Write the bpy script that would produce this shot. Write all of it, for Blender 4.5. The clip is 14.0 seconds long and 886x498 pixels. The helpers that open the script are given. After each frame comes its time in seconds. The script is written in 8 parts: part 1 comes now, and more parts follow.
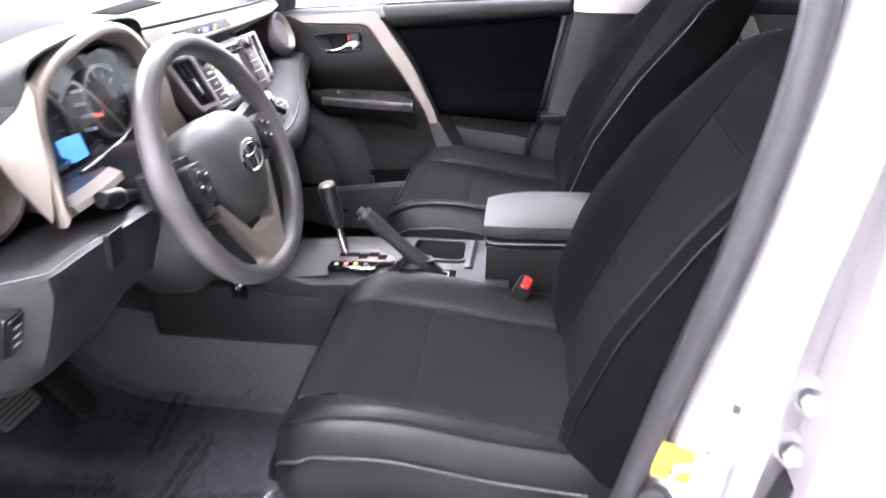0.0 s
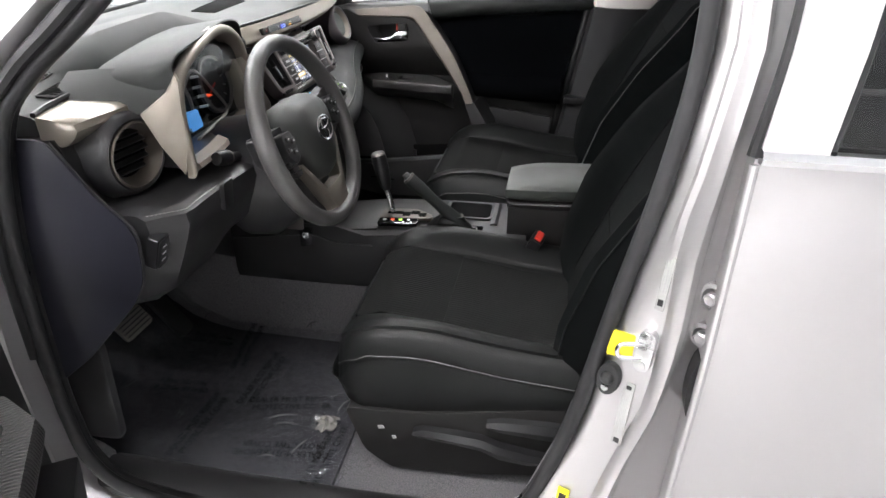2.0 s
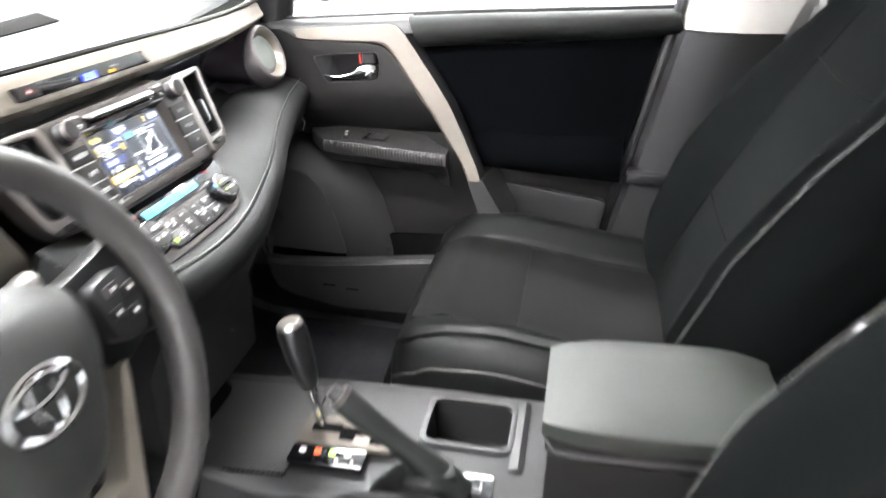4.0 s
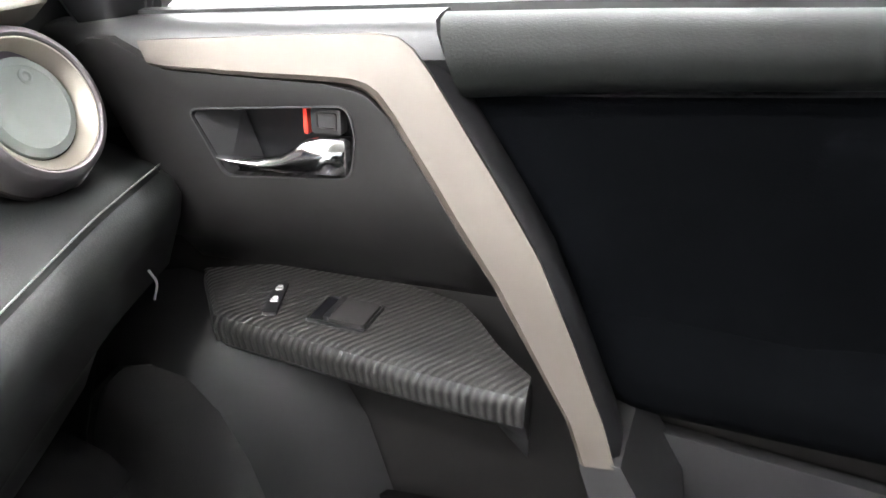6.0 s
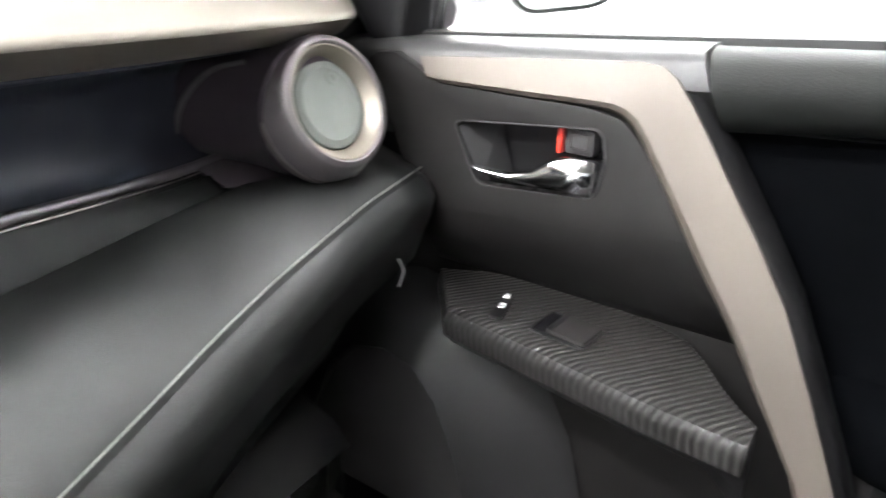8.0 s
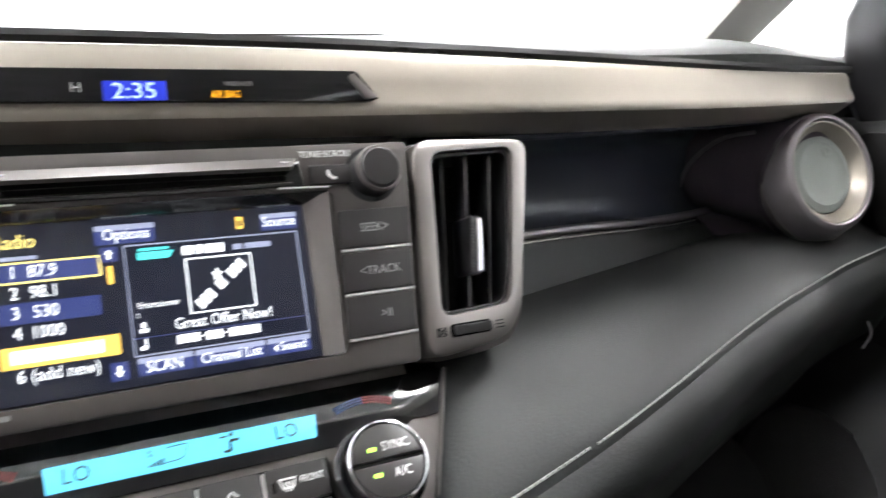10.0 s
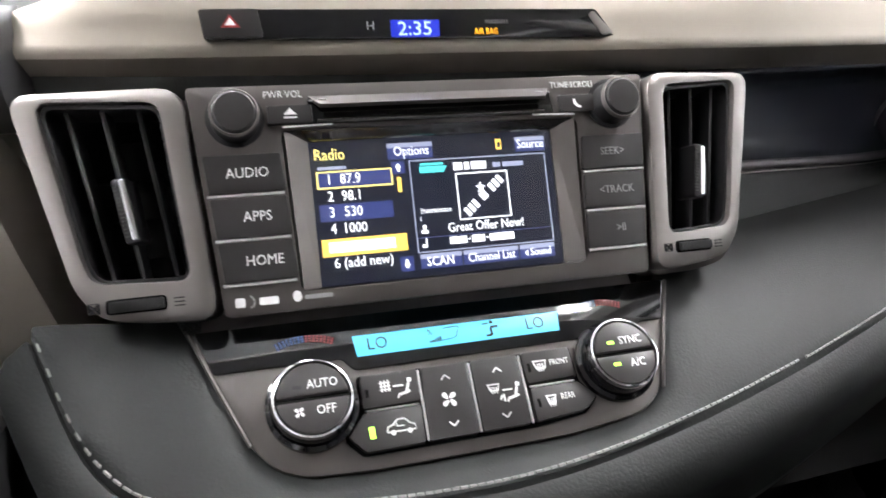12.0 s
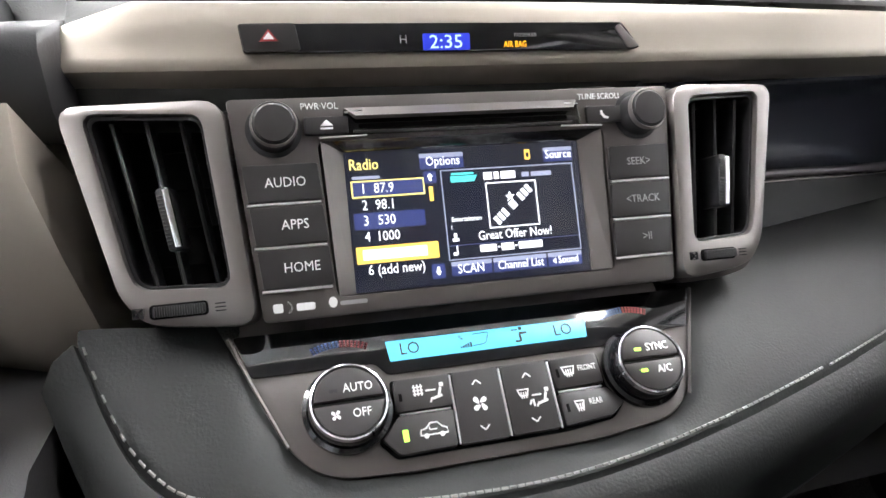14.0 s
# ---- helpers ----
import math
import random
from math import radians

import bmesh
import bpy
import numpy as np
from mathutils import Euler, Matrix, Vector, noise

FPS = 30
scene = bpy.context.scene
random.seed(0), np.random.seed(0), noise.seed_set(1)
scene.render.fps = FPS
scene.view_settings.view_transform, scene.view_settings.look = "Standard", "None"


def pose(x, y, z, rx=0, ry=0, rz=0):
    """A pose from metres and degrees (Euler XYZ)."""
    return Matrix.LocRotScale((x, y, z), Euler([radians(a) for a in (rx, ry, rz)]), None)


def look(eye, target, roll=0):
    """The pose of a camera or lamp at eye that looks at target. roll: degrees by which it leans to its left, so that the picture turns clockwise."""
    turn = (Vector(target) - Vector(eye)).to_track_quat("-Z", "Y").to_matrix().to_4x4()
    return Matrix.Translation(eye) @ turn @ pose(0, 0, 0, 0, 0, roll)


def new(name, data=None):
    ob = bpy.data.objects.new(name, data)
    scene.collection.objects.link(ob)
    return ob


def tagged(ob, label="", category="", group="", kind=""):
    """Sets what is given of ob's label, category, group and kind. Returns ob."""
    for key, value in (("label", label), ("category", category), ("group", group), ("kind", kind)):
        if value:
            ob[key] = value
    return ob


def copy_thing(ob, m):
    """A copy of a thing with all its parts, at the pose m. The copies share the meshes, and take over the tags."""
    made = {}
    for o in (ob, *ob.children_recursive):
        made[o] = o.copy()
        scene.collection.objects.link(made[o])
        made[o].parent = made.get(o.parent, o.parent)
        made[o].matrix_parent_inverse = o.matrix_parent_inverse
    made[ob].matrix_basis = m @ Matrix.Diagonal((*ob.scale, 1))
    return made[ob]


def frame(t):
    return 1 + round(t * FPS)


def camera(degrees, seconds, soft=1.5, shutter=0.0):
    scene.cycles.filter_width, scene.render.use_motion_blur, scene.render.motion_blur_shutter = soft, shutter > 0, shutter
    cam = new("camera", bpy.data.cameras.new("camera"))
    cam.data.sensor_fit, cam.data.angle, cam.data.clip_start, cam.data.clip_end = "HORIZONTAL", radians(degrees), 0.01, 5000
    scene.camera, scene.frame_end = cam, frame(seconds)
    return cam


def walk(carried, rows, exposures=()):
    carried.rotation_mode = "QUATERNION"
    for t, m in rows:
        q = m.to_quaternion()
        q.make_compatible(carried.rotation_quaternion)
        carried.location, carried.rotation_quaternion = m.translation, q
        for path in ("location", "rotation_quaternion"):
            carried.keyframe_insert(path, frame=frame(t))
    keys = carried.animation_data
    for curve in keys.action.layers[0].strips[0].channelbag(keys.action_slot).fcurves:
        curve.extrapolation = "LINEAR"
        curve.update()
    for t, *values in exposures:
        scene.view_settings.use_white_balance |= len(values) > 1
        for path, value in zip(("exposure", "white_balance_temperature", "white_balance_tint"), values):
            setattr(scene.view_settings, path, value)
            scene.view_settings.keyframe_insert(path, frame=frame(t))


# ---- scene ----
cam = camera(64.0, 14.0, shutter=0.5)
PATH = [
    (0, (0.63, -1.354, 1.31), (0.372, 0.45, 0.486), -0.3),
    (0.5, (0.663, -1.523, 1.344), (0.349, 0.244, 0.462), -0.3),
    (1, (0.688, -1.626, 1.37), (0.348, 0.131, 0.478), -0.4),
    (1.5, (0.693, -1.658, 1.375), (0.34, 0.096, 0.481), -0.4),
    (2, (0.698, -1.651, 1.391), (0.335, 0.111, 0.517), -0.5),
    (2.5, (0.692, -1.632, 1.381), (0.32, 0.138, 0.529), -0.5),
    (3, (0.683, -1.444, 1.357), (0.303, 0.322, 0.5), -0.6),
    (3.5, (0.663, -1.11, 1.353), (0.268, 0.646, 0.482), -0.7),
    (4, (0.559, -0.729, 1.308), (0.163, 1.029, 0.441), -0.4),
    (4.2, (0.539, -0.613, 1.299), (0.135, 1.146, 0.438), -0.6),
    (6.3, (0.31, 0.214, 1.169), (-0.223, 1.949, 0.329), 1.4),
    (6.5, (0.31, 0.21, 1.176), (-0.345, 1.917, 0.366), 1.5),
    (7, (0.315, 0.214, 1.166), (-0.474, 1.878, 0.387), 1.8),
    (7.5, (0.321, 0.204, 1.169), (-0.544, 1.835, 0.399), 1.5),
    (8, (0.311, 0.153, 1.165), (-0.717, 1.693, 0.408), 2.0),
    (8.5, (0.309, 0.112, 1.162), (-0.942, 1.516, 0.481), 2.0),
    (9, (0.32, 0.069, 1.17), (-1.137, 1.289, 0.548), 2.0),
    (9.2, (0.323, 0.047, 1.169), (-1.204, 1.191, 0.568), 2.0),
    (11.3, (0.369, -0.071, 1.14), (-1.463, 0.447, 0.53), -0.1),
    (11.5, (0.369, -0.076, 1.14), (-1.453, 0.433, 0.491), -0.1),
    (12, (0.369, -0.1, 1.158), (-1.429, 0.417, 0.45), 0.4),
    (12.5, (0.387, -0.117, 1.166), (-1.42, 0.381, 0.47), 0.3),
    (13, (0.399, -0.115, 1.173), (-1.411, 0.373, 0.478), 0.3),
    (13.5, (0.393, -0.115, 1.165), (-1.422, 0.378, 0.483), 0.2),
    (14, (0.374, -0.113, 1.162), (-1.437, 0.378, 0.47), 0.3),
]
walk(cam, [(t, look(eye, target, roll)) for t, eye, target, roll in PATH],
     exposures=[(0.0, 2.08, 6150, 24), (0.5, 1.75, 6250, 21), (1.0, 0.95, 6450, 15), (1.6, 0.62, 6500, 13), (2.5, 0.45, 6500, 12), (3.0, 0.48, 6500, 11), (3.25, 1.0, 6500, 10), (3.6, 1.6, 6500, 10),
                (4.2, 2.25, 6500, 11), (6.3, 2.1, 6500, 11), (6.6, 2.02, 6500, 11), (7.1, 1.78, 6500, 11), (7.6, 2.02, 6500, 11), (8.1, 1.98, 6500, 11), (9.0, 1.58, 6500, 11), (11.3, 1.08, 6500, 14), (11.9, 1.2, 6500, 14), (14.0, 1.22, 6500, 14)])

# ---- world and light ----
world = bpy.data.worlds.new("world")
scene.world = world
world.use_nodes = True
world.node_tree.nodes["Background"].inputs[0].default_value = (0.9, 0.93, 1.0, 1)
world.node_tree.nodes["Background"].inputs[1].default_value = 0.05


# ---- materials ----
def nodes_of(name):
    m = bpy.data.materials.new(name)
    m.use_nodes = True
    nt = m.node_tree
    return m, nt, nt.nodes["Principled BSDF"]


def surface(name, colour, rough=0.5, metal=0.0, grain=300.0, bump=0.15, vary=0.12, depth=0.001,
            coat=0.0, spec=0.5, patch=6.0, sheen=0.0):
    """Painted, moulded or covered surface: fine grain in the relief, and slow patches in tone and gloss."""
    m, nt, p = nodes_of(name)
    tc = nt.nodes.new("ShaderNodeTexCoord")
    fine = nt.nodes.new("ShaderNodeTexNoise")
    fine.inputs["Scale"].default_value, fine.inputs["Detail"].default_value = grain, 3
    slow = nt.nodes.new("ShaderNodeTexNoise")
    slow.inputs["Scale"].default_value, slow.inputs["Detail"].default_value = patch, 5
    for n in (fine, slow):
        nt.links.new(tc.outputs["Object"], n.inputs["Vector"])
    ramp = nt.nodes.new("ShaderNodeMapRange")
    ramp.inputs["From Min"].default_value, ramp.inputs["From Max"].default_value = 0.3, 0.7
    ramp.inputs["To Min"].default_value, ramp.inputs["To Max"].default_value = 1 - vary, 1 + vary
    nt.links.new(slow.outputs["Fac"], ramp.inputs["Value"])
    mul = nt.nodes.new("ShaderNodeVectorMath")
    mul.operation = "SCALE"
    mul.inputs[0].default_value = colour
    nt.links.new(ramp.outputs["Result"], mul.inputs["Scale"])
    if vary > 0:
        nt.links.new(mul.outputs["Vector"], p.inputs["Base Color"])
    else:
        p.inputs["Base Color"].default_value = (*colour, 1)
    gloss = nt.nodes.new("ShaderNodeMapRange")
    gloss.inputs["From Min"].default_value, gloss.inputs["From Max"].default_value = 0.3, 0.7
    gloss.inputs["To Min"].default_value, gloss.inputs["To Max"].default_value = max(0.02, rough * 0.88), min(1, rough * 1.12)
    nt.links.new(slow.outputs["Fac"], gloss.inputs["Value"])
    if vary > 0:
        nt.links.new(gloss.outputs["Result"], p.inputs["Roughness"])
    else:
        p.inputs["Roughness"].default_value = rough
    b = nt.nodes.new("ShaderNodeBump")
    b.inputs["Strength"].default_value, b.inputs["Distance"].default_value = bump, depth
    nt.links.new(fine.outputs["Fac"], b.inputs["Height"])
    if bump > 0:
        nt.links.new(b.outputs["Normal"], p.inputs["Normal"])
    ramp.clamp = gloss.clamp = False
    p.inputs["Metallic"].default_value = metal
    p.inputs["Specular IOR Level"].default_value = spec
    p.inputs["Coat Weight"].default_value = coat
    p.inputs["Coat Roughness"].default_value = 0.05
    p.inputs["Sheen Weight"].default_value = sheen
    return m


def ribbed(name, dark, light, pitch, axis="X", rough=0.9, slant=0.0, depth=0.0012):
    """Cloth or foil with fine parallel ribs across one axis of the world."""
    m, nt, p = nodes_of(name)
    tc = nt.nodes.new("ShaderNodeTexCoord")
    turn = nt.nodes.new("ShaderNodeMapping")
    turn.inputs["Rotation"].default_value = (0, 0, radians(slant))
    w = nt.nodes.new("ShaderNodeTexWave")
    w.bands_direction = axis
    w.inputs["Scale"].default_value = 2 * math.pi / (20 * pitch)
    w.inputs["Distortion"].default_value, w.inputs["Detail"].default_value, w.inputs["Detail Scale"].default_value = 0.4, 2, 3
    nt.links.new(tc.outputs["Object"], turn.inputs["Vector"])
    nt.links.new(turn.outputs["Vector"], w.inputs["Vector"])
    n = nt.nodes.new("ShaderNodeTexNoise")
    n.inputs["Scale"].default_value, n.inputs["Detail"].default_value = 500, 3
    nt.links.new(tc.outputs["Object"], n.inputs["Vector"])
    mix = nt.nodes.new("ShaderNodeMix")
    mix.data_type = "RGBA"
    mix.inputs[6].default_value, mix.inputs[7].default_value = (*dark, 1), (*light, 1)
    nt.links.new(w.outputs["Fac"], mix.inputs[0])
    nt.links.new(mix.outputs[2], p.inputs["Base Color"])
    add = nt.nodes.new("ShaderNodeMath")
    add.operation = "MULTIPLY_ADD"
    add.inputs[1].default_value = 0.35
    nt.links.new(n.outputs["Fac"], add.inputs[0])
    nt.links.new(w.outputs["Fac"], add.inputs[2])
    b = nt.nodes.new("ShaderNodeBump")
    b.inputs["Strength"].default_value, b.inputs["Distance"].default_value = 0.6, depth
    nt.links.new(add.outputs["Value"], b.inputs["Height"])
    nt.links.new(b.outputs["Normal"], p.inputs["Normal"])
    p.inputs["Roughness"].default_value = rough
    p.inputs["Specular IOR Level"].default_value = 0.15 if rough > 0.7 else 0.5
    return m


def glowing(name, colour, strength):
    m, nt, p = nodes_of(name)
    p.inputs["Base Color"].default_value = (*[c * 0.3 for c in colour], 1)
    p.inputs["Emission Color"].default_value = (*colour, 1)
    p.inputs["Emission Strength"].default_value = strength
    p.inputs["Roughness"].default_value = 0.3
    return m


def clear(name, tint=(0.93, 0.95, 0.95), gloss=0.02, base=0.035):
    """Thin window glass: straight through, with a mirror sheen by angle."""
    m, nt, p = nodes_of(name)
    nt.nodes.remove(p)
    t = nt.nodes.new("ShaderNodeBsdfTransparent")
    t.inputs[0].default_value = (*tint, 1)
    g = nt.nodes.new("ShaderNodeBsdfGlossy")
    g.inputs["Roughness"].default_value = gloss
    lw = nt.nodes.new("ShaderNodeLayerWeight")
    lw.inputs["Blend"].default_value = 0.5
    pw = nt.nodes.new("ShaderNodeMath")
    pw.operation = "POWER"
    pw.inputs[1].default_value = 5.0
    nt.links.new(lw.outputs["Facing"], pw.inputs[0])
    f = nt.nodes.new("ShaderNodeMath")
    f.operation = "MULTIPLY_ADD"
    f.inputs[1].default_value, f.inputs[2].default_value = 0.9, base
    nt.links.new(pw.outputs[0], f.inputs[0])
    mix = nt.nodes.new("ShaderNodeMixShader")
    nt.links.new(f.outputs[0], mix.inputs[0])
    nt.links.new(t.outputs[0], mix.inputs[1])
    nt.links.new(g.outputs[0], mix.inputs[2])
    nt.links.new(mix.outputs[0], nt.nodes["Material Output"].inputs["Surface"])
    return m


PLASTIC = surface("black_plastic", (0.020, 0.020, 0.021), 0.38, grain=900, bump=0.25, depth=0.0006)
PLASTIC_SMOOTH = surface("smooth_black_plastic", (0.011, 0.011, 0.012), 0.30, grain=1200, bump=0.06, depth=0.0004)
DOOR_PLASTIC = surface("grained_door_plastic", (0.062, 0.062, 0.063), 0.45, grain=900, bump=0.3, depth=0.0007)
GREY_PLASTIC = surface("dark_grey_plastic", (0.026, 0.026, 0.027), 0.42, grain=900, bump=0.25, depth=0.0006)
DASH_TOP = surface("grained_dash_top", (0.042, 0.045, 0.044), 0.55, spec=0.25, grain=700, bump=0.35, depth=0.0008)
NAVY = surface("blue_black_plastic", (0.011, 0.0112, 0.0165), 0.40, spec=0.3, grain=1000, bump=0.15, depth=0.0005)
RECESS = surface("slate_blue_plastic", (0.036, 0.042, 0.060), 0.33, grain=1000, bump=0.12, depth=0.0005)
PURPLE = surface("aubergine_plastic", (0.085, 0.070, 0.085), 0.34, metal=0.3, grain=1200, bump=0.1, depth=0.0004)
MAUVE = surface("mauve_metallic", (0.27, 0.25, 0.26), 0.36, metal=0.75, grain=1500, bump=0.0, depth=0.0003)
RAIL_PAD = surface("door_rail_leatherette", (0.0085, 0.0095, 0.0090), 0.55, spec=0.16, grain=600, bump=0.4, depth=0.0008)
LEATHER = surface("dark_leatherette", (0.0125, 0.0139, 0.0136), 0.53, spec=0.36, grain=600, bump=0.35, depth=0.0007)
SEAT_LEATHER = surface("seat_leatherette", (0.0055, 0.0060, 0.0060), 0.44, spec=0.22, grain=500, bump=0.35, depth=0.0008, patch=9)
CLOTH = surface("seat_cloth", (0.005, 0.0056, 0.0056), 0.95, grain=900, bump=0.6, depth=0.0012, spec=0.05, sheen=0.01)
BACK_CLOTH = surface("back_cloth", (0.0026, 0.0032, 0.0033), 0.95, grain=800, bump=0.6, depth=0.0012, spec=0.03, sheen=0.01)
DOOR_LINING = surface("black_door_lining", (0.0105, 0.0100, 0.0100), 0.55, spec=0.28, grain=900, bump=0.3, depth=0.0006)
DOOR_CLOTH = surface("door_cloth", (0.0012, 0.0014, 0.0018), 1.0, grain=900, bump=0.5, depth=0.001, spec=0.02)
RIB_CLOTH = ribbed("ribbed_cloth", (0.002, 0.0022, 0.0022), (0.0078, 0.0083, 0.0080), 0.0075, "Y")
CARBON = ribbed("carbon_look_foil", (0.006, 0.006, 0.006), (0.040, 0.039, 0.038), 0.0060, "X", 0.34, 35, 0.0014)
SATIN = surface("satin_champagne_trim", (0.39, 0.352, 0.302), 0.42, metal=0.8, grain=1500, bump=0.0, depth=0.0003)
SILVER = surface("satin_silver_trim", (0.31, 0.286, 0.275), 0.32, metal=0.95, grain=1500, bump=0.0, depth=0.0003, vary=0.03)
GUNMETAL = surface("gunmetal_trim", (0.12, 0.11, 0.105), 0.30, metal=0.7, grain=1500, bump=0.0, depth=0.0003)
BUTTON = surface("charcoal_buttons", (0.035, 0.033, 0.033), 0.32, metal=0.3, grain=1500, bump=0.06, depth=0.0003)
# Darker than the champagne trim; on the right door's strip this is painted shade.
DARK_SATIN = surface("dark_satin_trim", (0.085, 0.073, 0.062), 0.45, metal=0.5, grain=1500, bump=0.0, depth=0.0003)
CHROME = surface("chrome", (0.82, 0.82, 0.84), 0.13, metal=1.0, grain=200, bump=0.0, vary=0.03)
BRIGHT = surface("bright_key_trim", (0.75, 0.75, 0.75), 0.3, metal=0.5, bump=0.0, vary=0.02)
STEEL = surface("zinc_steel", (0.6, 0.6, 0.6), 0.28, metal=1.0, grain=400, bump=0.1)
GLOSS_BLACK = surface("gloss_black", (0.006, 0.006, 0.007), 0.08, grain=300, bump=0.0, coat=0.5)
# Near-black, almost without gloss: paints the shade inside openings; also joints and unlit marks.
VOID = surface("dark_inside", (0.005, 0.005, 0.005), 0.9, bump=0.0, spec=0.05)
RUBBER = surface("black_rubber_seal", (0.014, 0.014, 0.015), 0.55, grain=700, bump=0.2, depth=0.0006)
CARPET = surface("grey_carpet", (0.165, 0.162, 0.168), 1.0, grain=900, bump=1.0, depth=0.004, vary=0.40, patch=420, spec=0.1)
PAINT = surface("silver_car_paint", (0.49, 0.48, 0.483), 0.31, metal=0.72, grain=2500, bump=0.0, depth=0.0002, coat=0.3, vary=0.0)
HEADLINER = surface("pale_headliner", (0.62, 0.60, 0.57), 0.9, grain=700, bump=0.3)
PALE_TRIM = surface("pale_pillar_trim", (0.60, 0.58, 0.55), 0.6, grain=700, bump=0.2)
WHITE_WALL = surface("white_wall_paint", (0.82, 0.83, 0.84), 0.7, grain=80, bump=0.1, vary=0.03, patch=1)
CONCRETE = surface("pale_concrete", (0.42, 0.42, 0.42), 0.6, grain=60, bump=0.2, vary=0.12, patch=2)
THREAD = surface("pale_thread", (0.26, 0.26, 0.25), 0.8, grain=900, bump=0.2)
WHITE_INK = surface("white_ink", (0.75, 0.75, 0.75), 0.5, bump=0.0)
BLACK_INK = surface("black_ink", (0.01, 0.01, 0.011), 0.5, bump=0.0)
GREY_INK = surface("grey_ink", (0.3, 0.3, 0.3), 0.5, bump=0.0)
PAPER = surface("white_label", (0.34, 0.34, 0.33), 0.5, grain=300, bump=0.02)
YELLOW = surface("yellow_label", (0.62, 0.52, 0.015), 0.45, grain=300, bump=0.05)
RED = surface("red_plastic", (0.62, 0.045, 0.03), 0.35, grain=500, bump=0.05)
BLUE_INK = surface("blue_ink", (0.03, 0.08, 0.27), 0.5, bump=0.0)
RED_INK = surface("red_ink", (0.30, 0.03, 0.03), 0.5, bump=0.0)
SPEAKER_MESH = surface("speaker_mesh", (0.060, 0.059, 0.060), 0.5, grain=900, bump=1.0, depth=0.002)
GLASS = clear("window_glass")
# Tint added to hold back light from the rear of the cabin.
DIM_GLASS = clear("dimming_glass", (0.36, 0.38, 0.38))
MIRROR = surface("mirror_glass", (0.60, 0.63, 0.60), 0.02, metal=1.0, bump=0.0, vary=0.01)
SCREEN = glowing("screen_dark", (0.02, 0.025, 0.05), 0.25)
GLOW_WHITE = glowing("screen_white", (0.9, 0.95, 1.0), 1.10)
GLOW_YELLOW = glowing("screen_yellow", (1.0, 0.82, 0.25), 1.00)
GLOW_ORANGE = glowing("screen_amber", (1.0, 0.62, 0.12), 0.90)
GLOW_CREAM = glowing("screen_cream", (1.0, 0.93, 0.75), 1.10)
GLOW_NAVY = glowing("screen_navy", (0.05, 0.07, 0.24), 0.50)
GLOW_SILVER = glowing("screen_grey", (0.45, 0.5, 0.7), 0.50)
GLOW_TEAL = glowing("screen_teal", (0.1, 0.85, 0.85), 0.75)
GLOW_CYAN = glowing("lcd_blue", (0.10, 0.55, 0.85), 0.75)
GLOW_CLOCK = glowing("clock_blue", (0.02, 0.04, 0.55), 0.45)
GLOW_DIGIT = glowing("clock_digit_blue", (0.35, 0.5, 1.0), 1.0)
GLOW_METER = glowing("meter_blue", (0.09, 0.32, 0.75), 0.60)
GLOW_GREEN = glowing("green_lamp", (0.45, 1.0, 0.08), 1.25)
GLOW_RED = glowing("red_lamp", (1.0, 0.1, 0.03), 0.75)
GLOW_AMBER = glowing("amber_lamp", (1.0, 0.45, 0.02), 0.75)
LAMP = glowing("lamp_panel", (1.0, 0.985, 0.97), 42.0)


# ---- mesh tools ----
def finish(bm, name, material, smooth=40):
    bmesh.ops.recalc_face_normals(bm, faces=bm.faces)
    me = bpy.data.meshes.new(name)
    bm.to_mesh(me)
    bm.free()
    me.materials.append(material)
    for p in me.polygons:
        p.use_smooth = True
    me.set_sharp_from_angle(angle=radians(smooth))
    return me


def part(name, bm, material, parent, label="", smooth=40):
    ob = new(name, finish(bm, name, material, smooth))
    ob.parent = parent
    if label:
        ob["label"] = label
    return ob


def thing(name, label, category, at=(0, 0, 0), group="", kind=""):
    ob = new(name)
    ob.empty_display_size = 0.05
    ob.location = at
    bpy.context.view_layer.update()
    return tagged(ob, label, category, group, kind)


# The cabin's proportions: how far each place moves from the plain drawing, by its distance from the middle of the cabin.
PROPORTION = np.array((
    (0.015, -0.020, 0.015),  # all over
    (-0.043, -0.030, 0.006),  # x
    (-0.024, 0.000, 0.028),  # y
    (0.019, -0.078, -0.048),  # z
    (-0.040, 0.063, -0.025),  # x x
    (0.001, 0.034, -0.002),  # y y
    (0.006, 0.017, 0.016),  # z z
    (0.006, -0.017, 0.005),  # x y
    (0.041, -0.016, -0.006),  # x z
    (0.004, -0.027, 0.021),  # y z
))
SETTLED = {"dashboard": (-0.010, 0.008, -0.004), "steering_wheel": (0.006, -0.012, 0.002), "belt_buckle": (0.002, 0.021, -0.006), "side_mirror": (0.019, -0.013, 0.014),
           "rear_right_door": (0.023, 0.014, 0.001), "front_seat": (0.0, 0.011, -0.003), "console_armrest": (-0.007, -0.006, -0.002), "start_plate": (0.008, -0.010, 0.007),
           "accelerator_pedal": (0.006, -0.023, 0.0)}
PLAIN = ("car_radio", "air_vent", "air_vent.001", "climate_panel", "clock_strip", "tweeter", "front_right_door")


